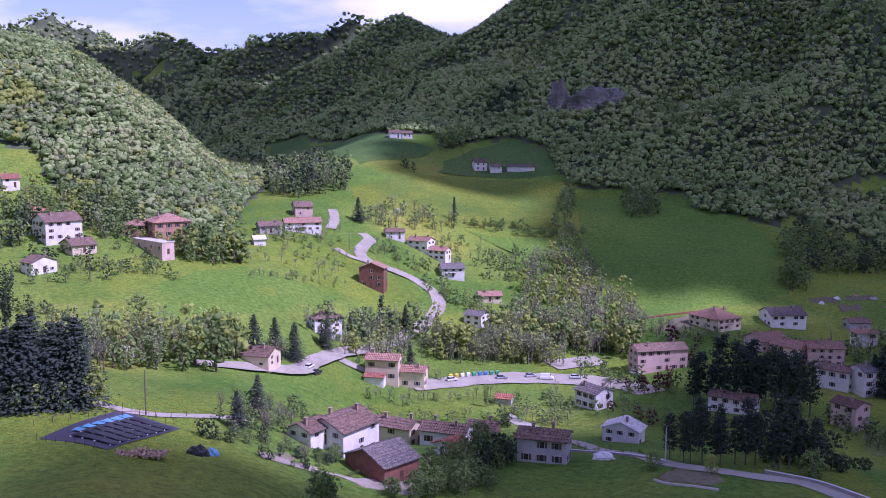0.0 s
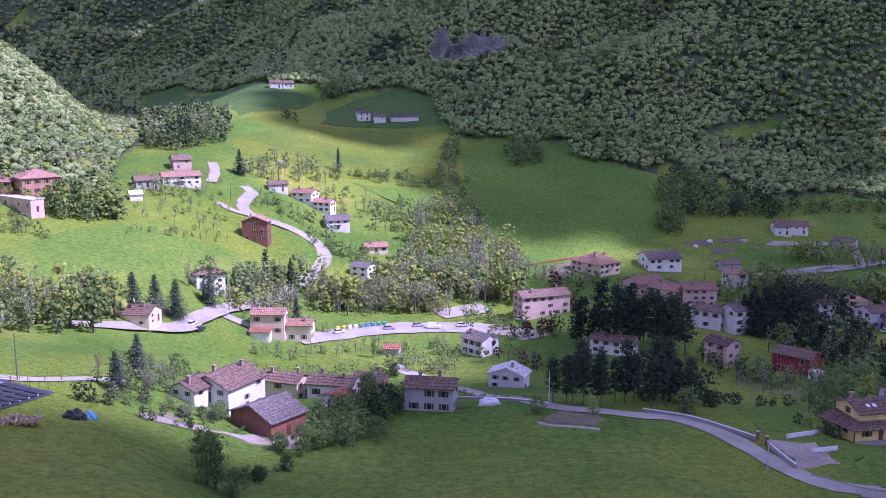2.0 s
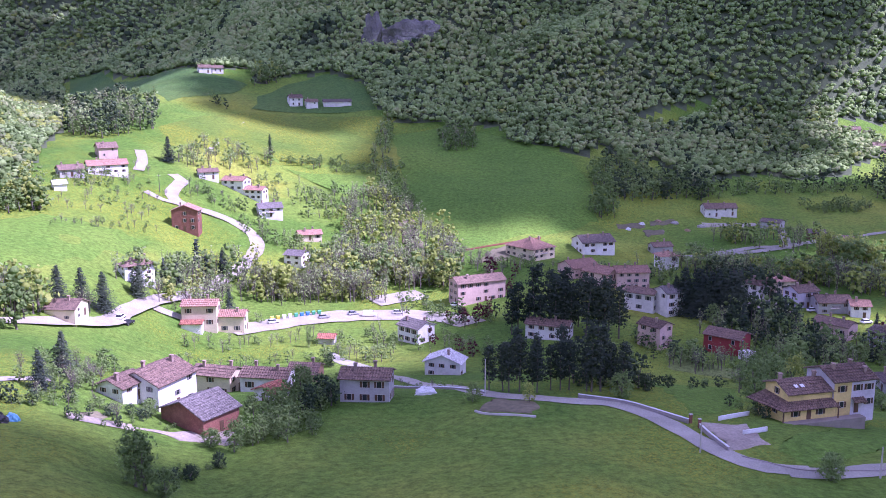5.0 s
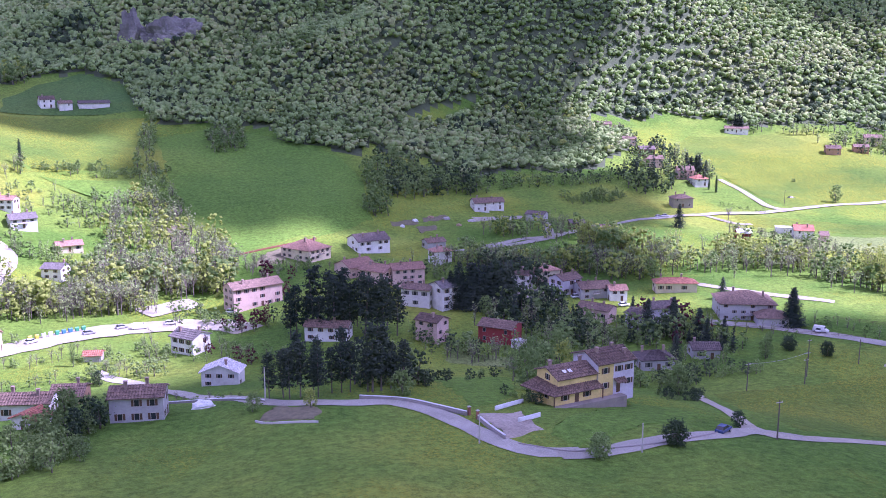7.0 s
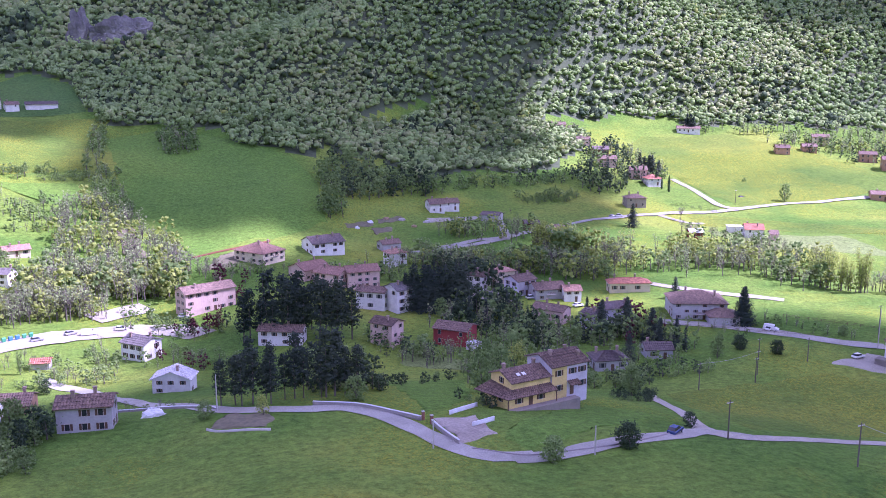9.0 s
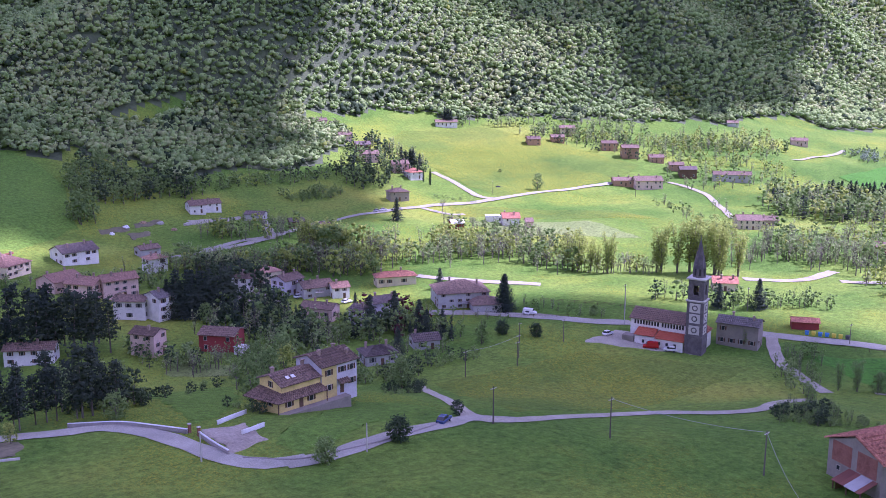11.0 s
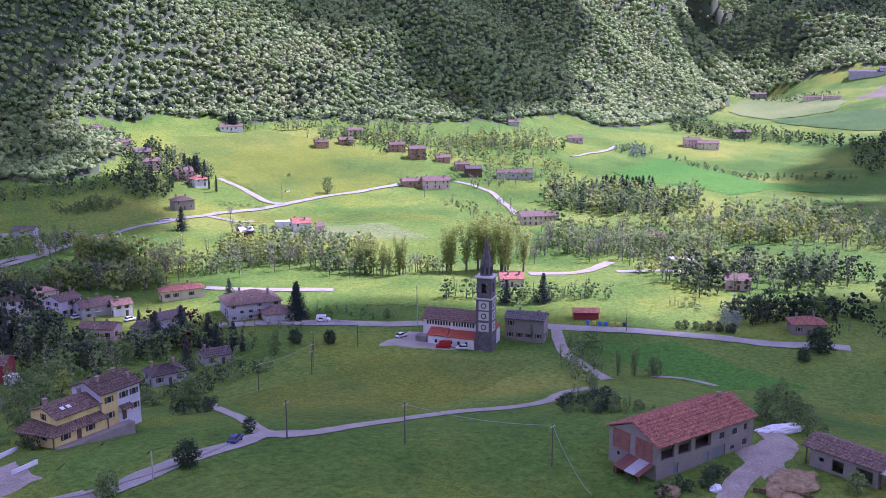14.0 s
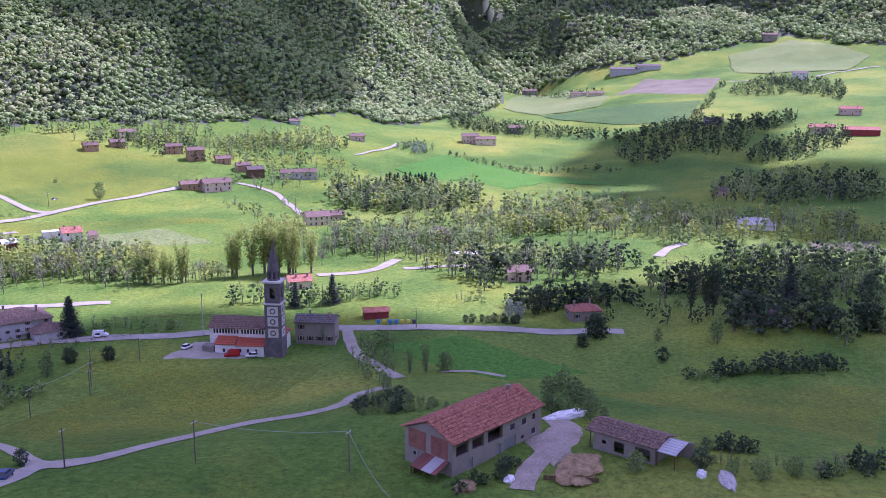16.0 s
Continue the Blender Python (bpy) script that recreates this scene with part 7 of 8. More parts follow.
def heap(name, xy, rx, ry, h, material, label, category, seed=0, turn=0):
    """A rough heap: a lumpy mound."""
    bm = bmesh.new()
    bmesh.ops.create_icosphere(bm, subdivisions=4, radius=1.0)
    for v in bm.verts:
        k = 1 + 0.30 * noise.noise(v.co * 2.2 + Vector((seed, 0, 0))) + 0.14 * noise.noise(v.co * 6 + Vector((0, seed, 0)))
        v.co = Vector((v.co.x * rx * k, v.co.y * ry * k, max(-0.25, v.co.z * h * k)))
    ob = new(name, mesh_of(name, bm, material))
    ob.matrix_basis = pose(xy[0], xy[1], ground(*xy), 0, 0, turn)
    return tagged(ob, label, category)


HAY = surface("old_hay", ((0.3, (0.17, 0.115, 0.055)), (0.7, (0.36, 0.27, 0.135))), 0.8, 6.0, 0.95, 0, 0.8, 0.1)
TARP = plain("white_tarpaulin", (0.72, 0.73, 0.76), 0.4)
# black covers, and also the painted dark of the church openings
BLACK = plain("black_cloth_and_opening_shade", (0.020, 0.021, 0.026), 0.5)
BLUE = plain("blue_sheet", (0.10, 0.30, 0.48), 0.45)
LOGS = surface("cut_logs", ((0.3, (0.24, 0.15, 0.09)), (0.7, (0.46, 0.34, 0.24))), 1.5, 8.0, 0.95, 0, 0.4, 0.35)
heap("manure_mound", (168.6, 47.6), 6.8, 4.0, 1.7, HAY, "heap of old straw and dung behind boards", "heap", 1)
heap("straw_mound", (154.4, 64.2), 2.6, 1.8, 1.0, HAY, "loose heap of yellow straw by the wall", "heap", 2)
heap("silage_bale", (198.1, 59.2), 6.0, 1.7, 1.5, TARP, "row of bales under white plastic sheet", "bales", 3, -35)
heap("tarpaulin", (160.3, 58.1), 1.5, 1.0, 0.8, TARP, "crumpled white tarpaulin on the grass", "tarpaulin", 4)
heap("sheet", (174.5, 26.6), 1.2, 0.9, 1.1, TARP, "grey-white plastic sheet over a pile", "tarpaulin", 6)
heap("covered_trailer", (34.7, 198.5), 2.4, 1.3, 1.5, TARP, "small trailer under a white cover on the lawn", "trailer", 5)
heap("debris_mound", (173.8, 22.0), 3.6, 1.4, 1.0, CONCRETE, "long heap of stones and rubbish at the field edge", "debris", 11, 20)
LOG_ENDS = surface("log_ends", ((0.3, (0.34, 0.24, 0.16)), (0.7, (0.52, 0.40, 0.28))), 1.5, 8.0, 0.95, 0, 0.4, 0.3)


def firewood(at, turn):
    """A long loose heap of cut logs."""
    rng = random.Random(5)
    ob = thing("firewood_heap", pose(at[0], at[1], ground(*at), 0, 0, turn), "long heap of cut firewood logs on the grass", "firewood")
    meshes = [mesh_of("log", tube((-0.5, 0, 0), (0.5, 0, 0), r, r * 0.9, 7), mat) for r, mat in ((0.20, LOGS), (0.26, LOGS), (0.17, LOG_ENDS), (0.24, LOG_ENDS))]
    for k in range(170):
        x = rng.uniform(-4.8, 4.8)
        top = 1.25 * (1 - (abs(x) / 5.2) ** 2) * (0.75 + 0.25 * math.sin(x * 1.7))
        y = rng.uniform(-1.2, 1.2)
        z = rng.uniform(0.1, 1.0) * max(0.15, top * (1 - (y / 1.5) ** 2))
        part("log", rng.choice(meshes), None, ob, m=pose(x, y, z, 0, rng.uniform(-35, 35), rng.uniform(50, 130)))


firewood((-50.5, 151.4), 8)
heap("covered_machine", (-42.4, 159.6), 1.9, 1.3, 1.6, BLACK, "machine under a black cover", "cover", 8)
heap("covered_machine", (-40.4, 161.4), 1.2, 1.0, 1.2, BLUE, "small machine under a blue cover", "cover", 9)


def boards(a, b, label):
    """A low fence of upright planks from a to b."""
    n = max(2, int(math.dist(a, b) / 0.9))
    ob = thing("plank_fence", pose(a[0], a[1], ground(*a), 0, 0, heading(a, b)), label, "fence")
    ca, sa = math.cos(radians(heading(a, b))), math.sin(radians(heading(a, b)))
    for k in range(n):
        x = k * 0.9
        part("plank", box(x, x + 0.84, -0.04, 0.04, -0.4, 0.9), DOORWOOD, ob, m=pose(0, 0, ground(a[0] + ca * x, a[1] + sa * x) - ground(*a)))


boards((162.6, 52.5), (165.1, 42.5), "rough wooden boards holding the dung heap")


def row_cover(a, b, c):
    """Vegetable garden: black cover sheets in rows with pale weights, rimmed by a grey strip."""
    ob = thing("covered_plot", pose(a[0], a[1], ground(*a), 0, 0, heading(a, b)), "vegetable plot under black cover sheets with pale weights", "vegetable plot")
    L, W = math.dist(a, b), math.dist(b, c)
    ux, uy = (b[0] - a[0]) / L, (b[1] - a[1]) / L
    vx, vy = (c[0] - b[0]) / W, (c[1] - b[1]) / W
    side = 1 if ux * vy - uy * vx > 0 else -1

    def lie(u, v):
        return ground(a[0] + ux * u - uy * v * side * 1.0, a[1] + uy * u + ux * v * side * 1.0) - ground(*a)

    def sheet(name, u0, u1, v0, v1, mat, lift, label=""):
        n = 8
        s, t = np.meshgrid(np.linspace(u0, u1, n), np.linspace(v0, v1, n), indexing="ij")
        z = np.vectorize(lie)(s, t) + lift + 0.06 * np.sin(s * 3 + t * 2)
        i, j = np.meshgrid(np.arange(n - 1), np.arange(n - 1), indexing="ij")
        f = np.stack([i * n + j, (i + 1) * n + j, (i + 1) * n + j + 1, i * n + j + 1], -1).reshape(-1, 4)
        part(name, arrays_to_mesh(name, np.stack([s, t * side, z], -1).reshape(-1, 3), f, [mat]), None, ob, label)

    sheet("ground_cover", 0, L, 0, W, plain("grey_cover", (0.050, 0.050, 0.072), 0.6), 0.12)
    rows = 7
    for k in range(rows):
        v0 = W * (0.10 + 0.85 * k / rows)
        sheet("cover_sheet", L * 0.34, L * 0.95, v0, v0 + W * 0.095, BLACK, 0.42)
        if k > 0:
            sheet("cover_sheet", L * 0.17, L * 0.30, v0, v0 + W * 0.10, BLUE, 0.26, "blue cover sheet")
        for u in (0.34, 0.52, 0.70, 0.93):
            part("weight", box(-0.15, 0.15, -0.11, 0.11, 0, 0.16, 0.04), TARP, ob, m=pose(L * u, (v0 - 0.25) * side, lie(L * u, v0 - 0.25) + 0.16))
    for k in range(14):
        u, v = (L * k / 7, -0.8) if k < 7 else (L * (k - 7) / 7, W + 0.8)
        part("fence_post", tube((0, 0, -0.2), (0, 0, 1.3), 0.05, 0.05, 6), DOORWOOD, ob, m=pose(u, v * side, lie(u, v)))


row_cover((-67.1, 153.8), (-54.9, 150.9), (-50.4, 174.4))


# ---- the yellow house above the lane ----
def gable_block(bm, x0, x1, y0, y1, z0, H, pitch):
    """Walls of a block whose ridge runs along x."""
    m = (y0 + y1) / 2
    prof = ((y0, z0), (y1, z0), (y1, H), (m, H + (y1 - y0) / 2 * pitch), (y0, H))
    a, b = [[bm.verts.new((x, p, q)) for p, q in prof] for x in (x0, x1)]
    bm.faces.new(a[::-1])
    bm.faces.new(b)
    for k in range(5):
        bm.faces.new((a[k], a[(k + 1) % 5], b[(k + 1) % 5], b[k]))
    bmesh.ops.recalc_face_normals(bm, faces=bm.faces[:])


def yellow_house(at, turn, L, T):
    """Low wing with a skirt roof round its ground floor, and a taller half-yellow, half-grey wing. x: along the front; y: away."""
    W, z = 9.2, ground(*at) + 0.15
    ob = thing("yellow_house", pose(at[0], at[1], z, 0, 0, turn), "yellow and grey house with brown tiled roofs above a lawn", "house")
    low = bmesh.new()
    gable_block(low, 1.5, L, 1.3, W, -2.0, 5.0, 0.36)
    part("wall", low, WALLS["yellow"], ob, "pale yellow plaster")
    ground_floor = part("ground_floor", box(0, L, 0, W, -2.0, 2.55), WALLS["yellow"], ob)
    skirt = bmesh.new()
    slope(skirt, (-1.0, -1.0, 2.3), (L + 0.4, -1.0, 2.3), (1.5, 1.35, 3.35), (L, 1.35, 3.35), 0.14, 22)
    slope(skirt, (-2.6, W + 0.4, 1.9), (-1.0, -1.0, 2.3), (1.55, W, 3.35), (1.55, 1.35, 3.35), 0.14, 20)
    bmesh.ops.recalc_face_normals(skirt, faces=skirt.faces[:])
    part("skirt_roof", skirt, ROOFS["brown"], ob, "brown tiled porch roof")
    rf = roof_mesh(L - 1.5, W - 1.3, 5.0, False, True, 0.36, 0.55)
    bmesh.ops.translate(rf, verts=rf.verts[:], vec=((L + 1.5) / 2, (W + 1.3) / 2, 0.05))
    roof = part("roof", rf, ROOFS["brown"], ob)
    for x in (4.2, 5.6):
        part("skylight", box(-0.4, 0.4, -0.5, 0.5, 0.0, 0.12, 0.02), TARP, roof, "pale skylight", m=pose(x, 3.0, 5.0 + 1.7 * 0.36 + 0.28, math.degrees(math.atan(0.36))))
    tall = bmesh.new()
    gable_block(tall, L + 0.02, L + T, 0.8, W + 0.6, -2.0, 6.9, 0.36)
    part("tall_wing", tall, WALLS["lavender"], ob, "pale grey plaster")
    part("yellow_front", box(L + 0.05, L + T * 0.42, 0.74, 0.86, -1.0, 6.85), WALLS["yellow"], ob, "pale yellow plaster")
    rt = roof_mesh(T, W - 0.2, 6.9, False, True, 0.36, 0.6)
    bmesh.ops.translate(rt, verts=rt.verts[:], vec=(L + T / 2, (W + 1.4) / 2, 0.05))
    part("roof", rt, ROOFS["brown"], ob)
    for x, y, h in ((2.8, 6.4, 6.5), (L - 1.4, 5.6, 6.7), (L + 2.0, 4.2, 8.4), (L + T - 2.6, 5.6, 8.4), (L + T - 1.2, 2.8, 7.7)):
        part("chimney", CHIMNEY, None, ob, m=pose(x, y, h - 0.3))

    def window(x, y, zc, face=0, wide=1.0):
        w = part("window", WINDOW, None, ob, m=pose(x, y, zc, 0, 0, face) @ Matrix.Diagonal((wide, 1, 0.9, 1)))
        part("pane", PANE, None, w)
        for e in (-1, 1):
            part("shutter", SHUTTERS["brown"], None, w, m=pose(e * 0.8, -0.01, 0))

    for x in (2.4, 8.0):
        window(x, 0, 1.45)
    part("door", DOOR, None, ob, m=pose(5.4, 0, 0.02))
    window(0, 3.4, 1.4, -90, 0.9)
    window(1.5, 5.2, 4.6, -90, 0.8)
    for x, y in ((L + 1.9, 0.74), (L + T * 0.42 + 1.5, 0.8), (L + T - 1.5, 0.8)):
        window(x, y, 5.3)
    window(L + 1.9, 0.74, 2.0)
    window(L + T - 1.4, 0.8, 2.2)
    part("door", DOOR, None, ob, m=pose(L + T * 0.42 + 1.4, 0.8, 0.02))
    canopy = bmesh.new()
    c0 = L + T * 0.42
    slope(canopy, (c0 + 0.1, -0.7, 2.5), (c0 + 3.0, -0.7, 2.5), (c0 + 0.1, 0.8, 3.15), (c0 + 3.0, 0.8, 3.15), 0.1, 5)
    bmesh.ops.recalc_face_normals(canopy, faces=canopy.faces[:])
    part("door_canopy", canopy, ROOFS["brown"], ob)
    part("terrace", box(-0.5, L + T * 0.6, -1.9, 0.0, -2.6, 0.0, 0.03), WALLS["stone"], ob, "paved terrace along the front")
    for x in (-0.9, L + 0.1):
        part("porch_post", box(x - 0.09, x + 0.09, -0.95, -0.77, -0.1, 2.3), DOORWOOD, ob)
    return ob


yellow_house((100.4, 164.7), 3.8, 11.4, 9.6)

# ---- the church ----
def church(corner, turn):
    """Long white nave with a red-roofed side aisle and a tall dark stone bell tower with a spire. x: away, y: along the nave."""
    z = ground(*corner)
    ob = thing("church", pose(corner[0], corner[1], z, 0, 0, turn), "white village church with dark stone bell tower and spire", "church")
    white, dark, pale = WALLS["white"], surface("dark_tower_stone", ((0.3, (0.085, 0.075, 0.085)), (0.7, (0.17, 0.15, 0.16))), 0.6, 5.0, 0.9, 0, 0.4, 0.05), plain("pale_stone_trim", (0.55, 0.52, 0.50), 0.85)
    tw = part("tower", box(0, 5.2, 0, 5.2, -2, 17.0), dark, ob, "dark stone bell tower")
    part("tower_base", box(-0.2, 5.4, -0.2, 5.4, -2, 6.0, 0.05), dark, tw)
    part("cornice", box(-0.35, 5.55, -0.35, 5.55, 17.0, 17.5, 0.08), pale, tw)
    bel = bmesh.new()
    holes = [(1.7, 3.3, 19.0, 22.2)]
    wall_with_holes(bel, 0.15, 5.05, 17.5, 24.0, 0.15, 0.5, holes)
    wall_with_holes(bel, 0.15, 5.05, 17.5, 24.0, 4.55, 0.5, holes)
    add_box(bel, 0.15, 0.65, 0.65, 1.7, 17.5, 24.0)
    add_box(bel, 0.15, 0.65, 3.4, 4.55, 17.5, 24.0)
    add_box(bel, 0.15, 0.65, 1.7, 3.4, 17.5, 19.0)
    add_box(bel, 0.15, 0.65, 1.7, 3.4, 22.2, 24.0)
    add_box(bel, 4.55, 5.05, 0.65, 1.7, 17.5, 24.0)
    add_box(bel, 4.55, 5.05, 3.4, 4.55, 17.5, 24.0)
    add_box(bel, 4.55, 5.05, 1.7, 3.4, 17.5, 19.0)
    add_box(bel, 4.55, 5.05, 1.7, 3.4, 22.2, 24.0)
    part("belfry", bel, dark, tw)
    bell = bmesh.new()
    for (r0, z0), (r1, z1) in zip(((0.75, 19.9), (0.55, 20.3), (0.42, 20.9)), ((0.55, 20.3), (0.42, 20.9), (0.15, 21.2))):
        add_tube(bell, (2.6, 2.6, z0), (2.6, 2.6, z1), r0, r1, 12)
    part("bell", bell, plain("bronze", (0.16, 0.11, 0.06), 0.5, 0.8), tw)
    part("cornice", box(-0.45, 5.65, -0.45, 5.65, 24.0, 24.6, 0.1), pale, tw)
    drum = bmesh.new()
    add_tube(drum, (2.6, 2.6, 24.6), (2.6, 2.6, 28.0), 2.1, 1.95, 8)
    part("drum", drum, dark, tw)
    # no holes in the drum: black blocks paint the shade inside its openings
    for k in range(8):
        a = radians(k * 45 + 22.5)
        part("drum_opening", box(-0.32, 0.32, -0.05, 0.1, 25.2, 27.4), BLACK, tw, m=pose(2.6 + math.cos(a) * 1.92, 2.6 + math.sin(a) * 1.92, 0, 0, 0, math.degrees(a) + 90))
    sp = bmesh.new()
    add_tube(sp, (2.6, 2.6, 28.0), (2.6, 2.6, 36.6), 2.0, 0.08, 8)
    part("spire", sp, dark, tw)
    cr = tube((2.6, 2.6, 36.4), (2.6, 2.6, 38.0), 0.07, 0.05, 6)
    add_box(cr, 2.2, 3.0, 2.55, 2.65, 37.3, 37.42)
    part("finial", cr, dark, tw)
    for face, m in ((0, pose(-0.02, 2.6, 0, 0, 0, -90)), (1, pose(2.6, -0.02, 0, 0, 0, 0))):
        for zc in (7.9, 11.6, 15.0):
            pn = part("panel", box(-1.7, 1.7, -0.07, 0.02, zc - 1.45, zc + 1.45, 0.02), pale, tw, "pale square stone panel", m=m)
            rose = bmesh.new()
            add_tube(rose, (0, -0.12, zc), (0, -0.05, zc), 0.95, 0.95, 20)
            part("round_window", rose, dark, pn)
            inner = bmesh.new()
            add_tube(inner, (0, -0.15, zc), (0, -0.10, zc), 0.55, 0.55, 20)
            part("rosette", inner, pale, pn)
    # nave along +y behind the tower, side aisle towards the square
    n0, n1 = 4.2, 24.5
    bm = bmesh.new()
    add_box(bm, 3.5, 14.0, n0, n1, -2, 8.2)
    nv = part("nave", bm, white, ob, "white plastered nave")
    gable = bmesh.new()
    a, b = [[gable.verts.new((x, y, q)) for x, q in ((3.5, 8.2), (14.0, 8.2), (8.75, 10.6))] for y in (n0, n1)]
    gable.faces.new(a)
    gable.faces.new(b[::-1])
    for k in range(3):
        gable.faces.new((a[k], a[(k + 1) % 3], b[(k + 1) % 3], b[k]))
    bmesh.ops.recalc_face_normals(gable, faces=gable.faces[:])
    part("gable", gable, white, nv)
    rf = roof_mesh(n1 - n0, 10.5, 8.2, False, True, 0.44, 0.6)
    part("nave_roof", rf, ROOFS["brown"], nv, "brown tiled nave roof", m=pose(8.75, (n0 + n1) / 2, 0.05, 0, 0, 90))
    # the wall is flat: black blocks on it stand for shade in small arches
    for k in range(17):
        part("arch_recess", box(-0.04, 0.02, -0.3, 0.3, 6.3, 7.7), BLACK, nv, m=pose(3.5, n1 - 1.6 - k * 0.95 if k < 9 else n1 - 2.2 - k * 0.95, 0))
    part("aisle", box(-0.6, 3.5, n0 + 1.5, n1 - 3.0, -2, 3.6), white, ob, "low white side aisle")
    for y0, y1, nm in ((n0 + 1.2, (n0 + n1) / 2 + 0.6, "aisle_roof"), ((n0 + n1) / 2 + 0.7, n1 - 2.8, "aisle_roof")):
        bm = bmesh.new()
        lift = 0.0 if y0 < 10 else 0.35
        slope(bm, (-1.0, y0, 3.55 + lift), (-1.0, y1, 3.55 + lift), (3.48, y0, 5.0 + lift), (3.48, y1, 5.0 + lift), 0.14, int((y1 - y0) / 0.45))
        bmesh.ops.recalc_face_normals(bm, faces=bm.faces[:])
        part(nm, bm, plain("orange_red_tiles", (0.50, 0.13, 0.07), 0.8, 0, 0.4), ob, "bright orange-red aisle roof")
    for k in range(5):
        w = part("window", WINDOW, None, ob, m=pose(-0.6, n0 + 4 + k * 2.6, 2.0, 0, 0, -90) @ Matrix.Diagonal((0.8, 1, 0.8, 1)))
        part("pane", PANE, None, w)
    part("porch", box(-0.8, 2.4, n1 - 2.6, n1 + 1.2, -2, 3.2, 0.04), WALLS["stone"], ob, "small grey porch block")
    part("apse", box(4.2, 13.4, n0 - 3.4, n0 - 0.02, -2, 5.4), white, ob)
    bm = bmesh.new()
    slope(bm, (4.0, n0 - 3.8, 5.3), (13.6, n0 - 3.8, 5.3), (4.0, n0 - 0.05, 6.9), (13.6, n0 - 0.05, 6.9), 0.14, 20)
    bmesh.ops.recalc_face_normals(bm, faces=bm.faces[:])
    part("apse_roof", bm, ROOFS["red"], ob)


church((253.0, 166.9), 17.6)


# ---- vehicles ----
def car(at, toward, colour, label, kind="car"):
    """A parked car: shaped body, glazed cabin, four wheels."""
    van = kind == "van"
    ob = thing(kind, pose(at[0], at[1], ground(*at) + 0.22, 0, 0, heading(at, toward)), label, kind, "parked vehicles")
    L, W, top = (5.0, 2.0, 2.0) if van else (4.1, 1.7, 1.42)
    belt = 1.15 if van else 0.86
    paint = plain("car_paint_" + "_".join(str(int(c * 100)) for c in colour), colour, 0.25, 0.0, 0.05)
    bm = bmesh.new()
    prof = [(-L / 2, 0.25), (L / 2, 0.25), (L / 2, 0.68), (L / 2 - 0.15, 0.78), (L / 2 - 1.0, belt), (-L / 2 + 0.1, belt + 0.03), (-L / 2, 0.75)]
    sides = [[bm.verts.new((x, s * W / 2, q)) for x, q in prof] for s in (-1, 1)]
    bm.faces.new(sides[0])
    bm.faces.new(sides[1][::-1])
    for k in range(len(prof)):
        bm.faces.new((sides[0][k], sides[1][k], sides[1][(k + 1) % len(prof)], sides[0][(k + 1) % len(prof)]))
    bmesh.ops.recalc_face_normals(bm, faces=bm.faces[:])
    bmesh.ops.bevel(bm, geom=bm.edges[:], offset=0.06, segments=1, affect="EDGES")
    part("body", bm, paint, ob)
    cab = bmesh.new()
    lo = [(-L / 2 + 0.15, belt - 0.02), (L / 2 - 1.05, belt - 0.02)]
    hi = [(-L / 2 + (0.25 if van else 0.65), top), (L / 2 - (1.45 if van else 1.75), top)]
    v = [cab.verts.new((x, s * (W / 2 - (0.06 if q < top else 0.2)), q)) for s in (-1, 1) for x, q in (*lo, hi[1], hi[0])]
    for f in ((0, 1, 2, 3), (7, 6, 5, 4), (1, 5, 6, 2), (4, 0, 3, 7), (0, 4, 5, 1)):
        cab.faces.new([v[i] for i in f])
    cab.faces.new([v[i] for i in (3, 2, 6, 7)])
    bmesh.ops.recalc_face_normals(cab, faces=cab.faces[:])
    part("glazing", cab, paint if van else GLASS, ob)
    part("roof_panel", box(hi[0][0], hi[1][0], -W / 2 + 0.18, W / 2 - 0.18, top, top + 0.05, 0.02), paint, ob)
    if van:
        part("windscreen", box(L / 2 - 1.32, L / 2 - 1.1, -W / 2 + 0.22, W / 2 - 0.22, belt + 0.1, top - 0.15), GLASS, ob)
    for x in (-L / 2 + 0.8, L / 2 - 0.8):
        for y in (-W / 2 + 0.08, W / 2 - 0.08):
            wh = part("wheel", tube((x, y - 0.1, 0.10), (x, y + 0.1, 0.10), 0.32, 0.32, 14), plain("tyre", (0.02, 0.02, 0.02), 0.8) if "tyre" not in bpy.data.materials else bpy.data.materials["tyre"], ob)
            part("rim", tube((x, y - 0.12, 0.10), (x, y + 0.12, 0.10), 0.19, 0.19, 10), bpy.data.materials.get("rim") or plain("rim", (0.5, 0.5, 0.52), 0.3, 0.8), wh)


WHITE_P, GREY_P, BLUE_P, RED_P, DARK_P = (0.75, 0.75, 0.77), (0.38, 0.39, 0.41), (0.03, 0.06, 0.16), (0.40, 0.02, 0.02), (0.03, 0.03, 0.04)
car((123.3, 140.1), (130.0, 143.1), BLUE_P, "dark blue car parked on the grey lane")
car((37.2, 332.5), (46.5, 331.3), WHITE_P, "white van in the sunlit car park", "van")
car((21.0, 330.9), (26.6, 332.2), GREY_P, "silver car in the sunlit car park")
car((-42.5, 297.2), (-40.3, 304.7), WHITE_P, "white car beside the valley road")
car((-40.1, 295.9), (-36.9, 301.8), DARK_P, "dark car beside the valley road")
car((47.7, 333.1), (52.7, 332.2), WHITE_P, "white car at the end of the car park")
car((245.6, 180.5), (243.1, 183.7), RED_P, "small red lorry beside the church", "van")
car((248.5, 175.2), (246.3, 178.2), WHITE_P, "pale car on the church square")
car((243.9, 196.5), (247.3, 196.3), WHITE_P, "white car on the church square")
car((241.6, 229.9), (243.5, 226.8), WHITE_P, "white van on the grey road", "van")
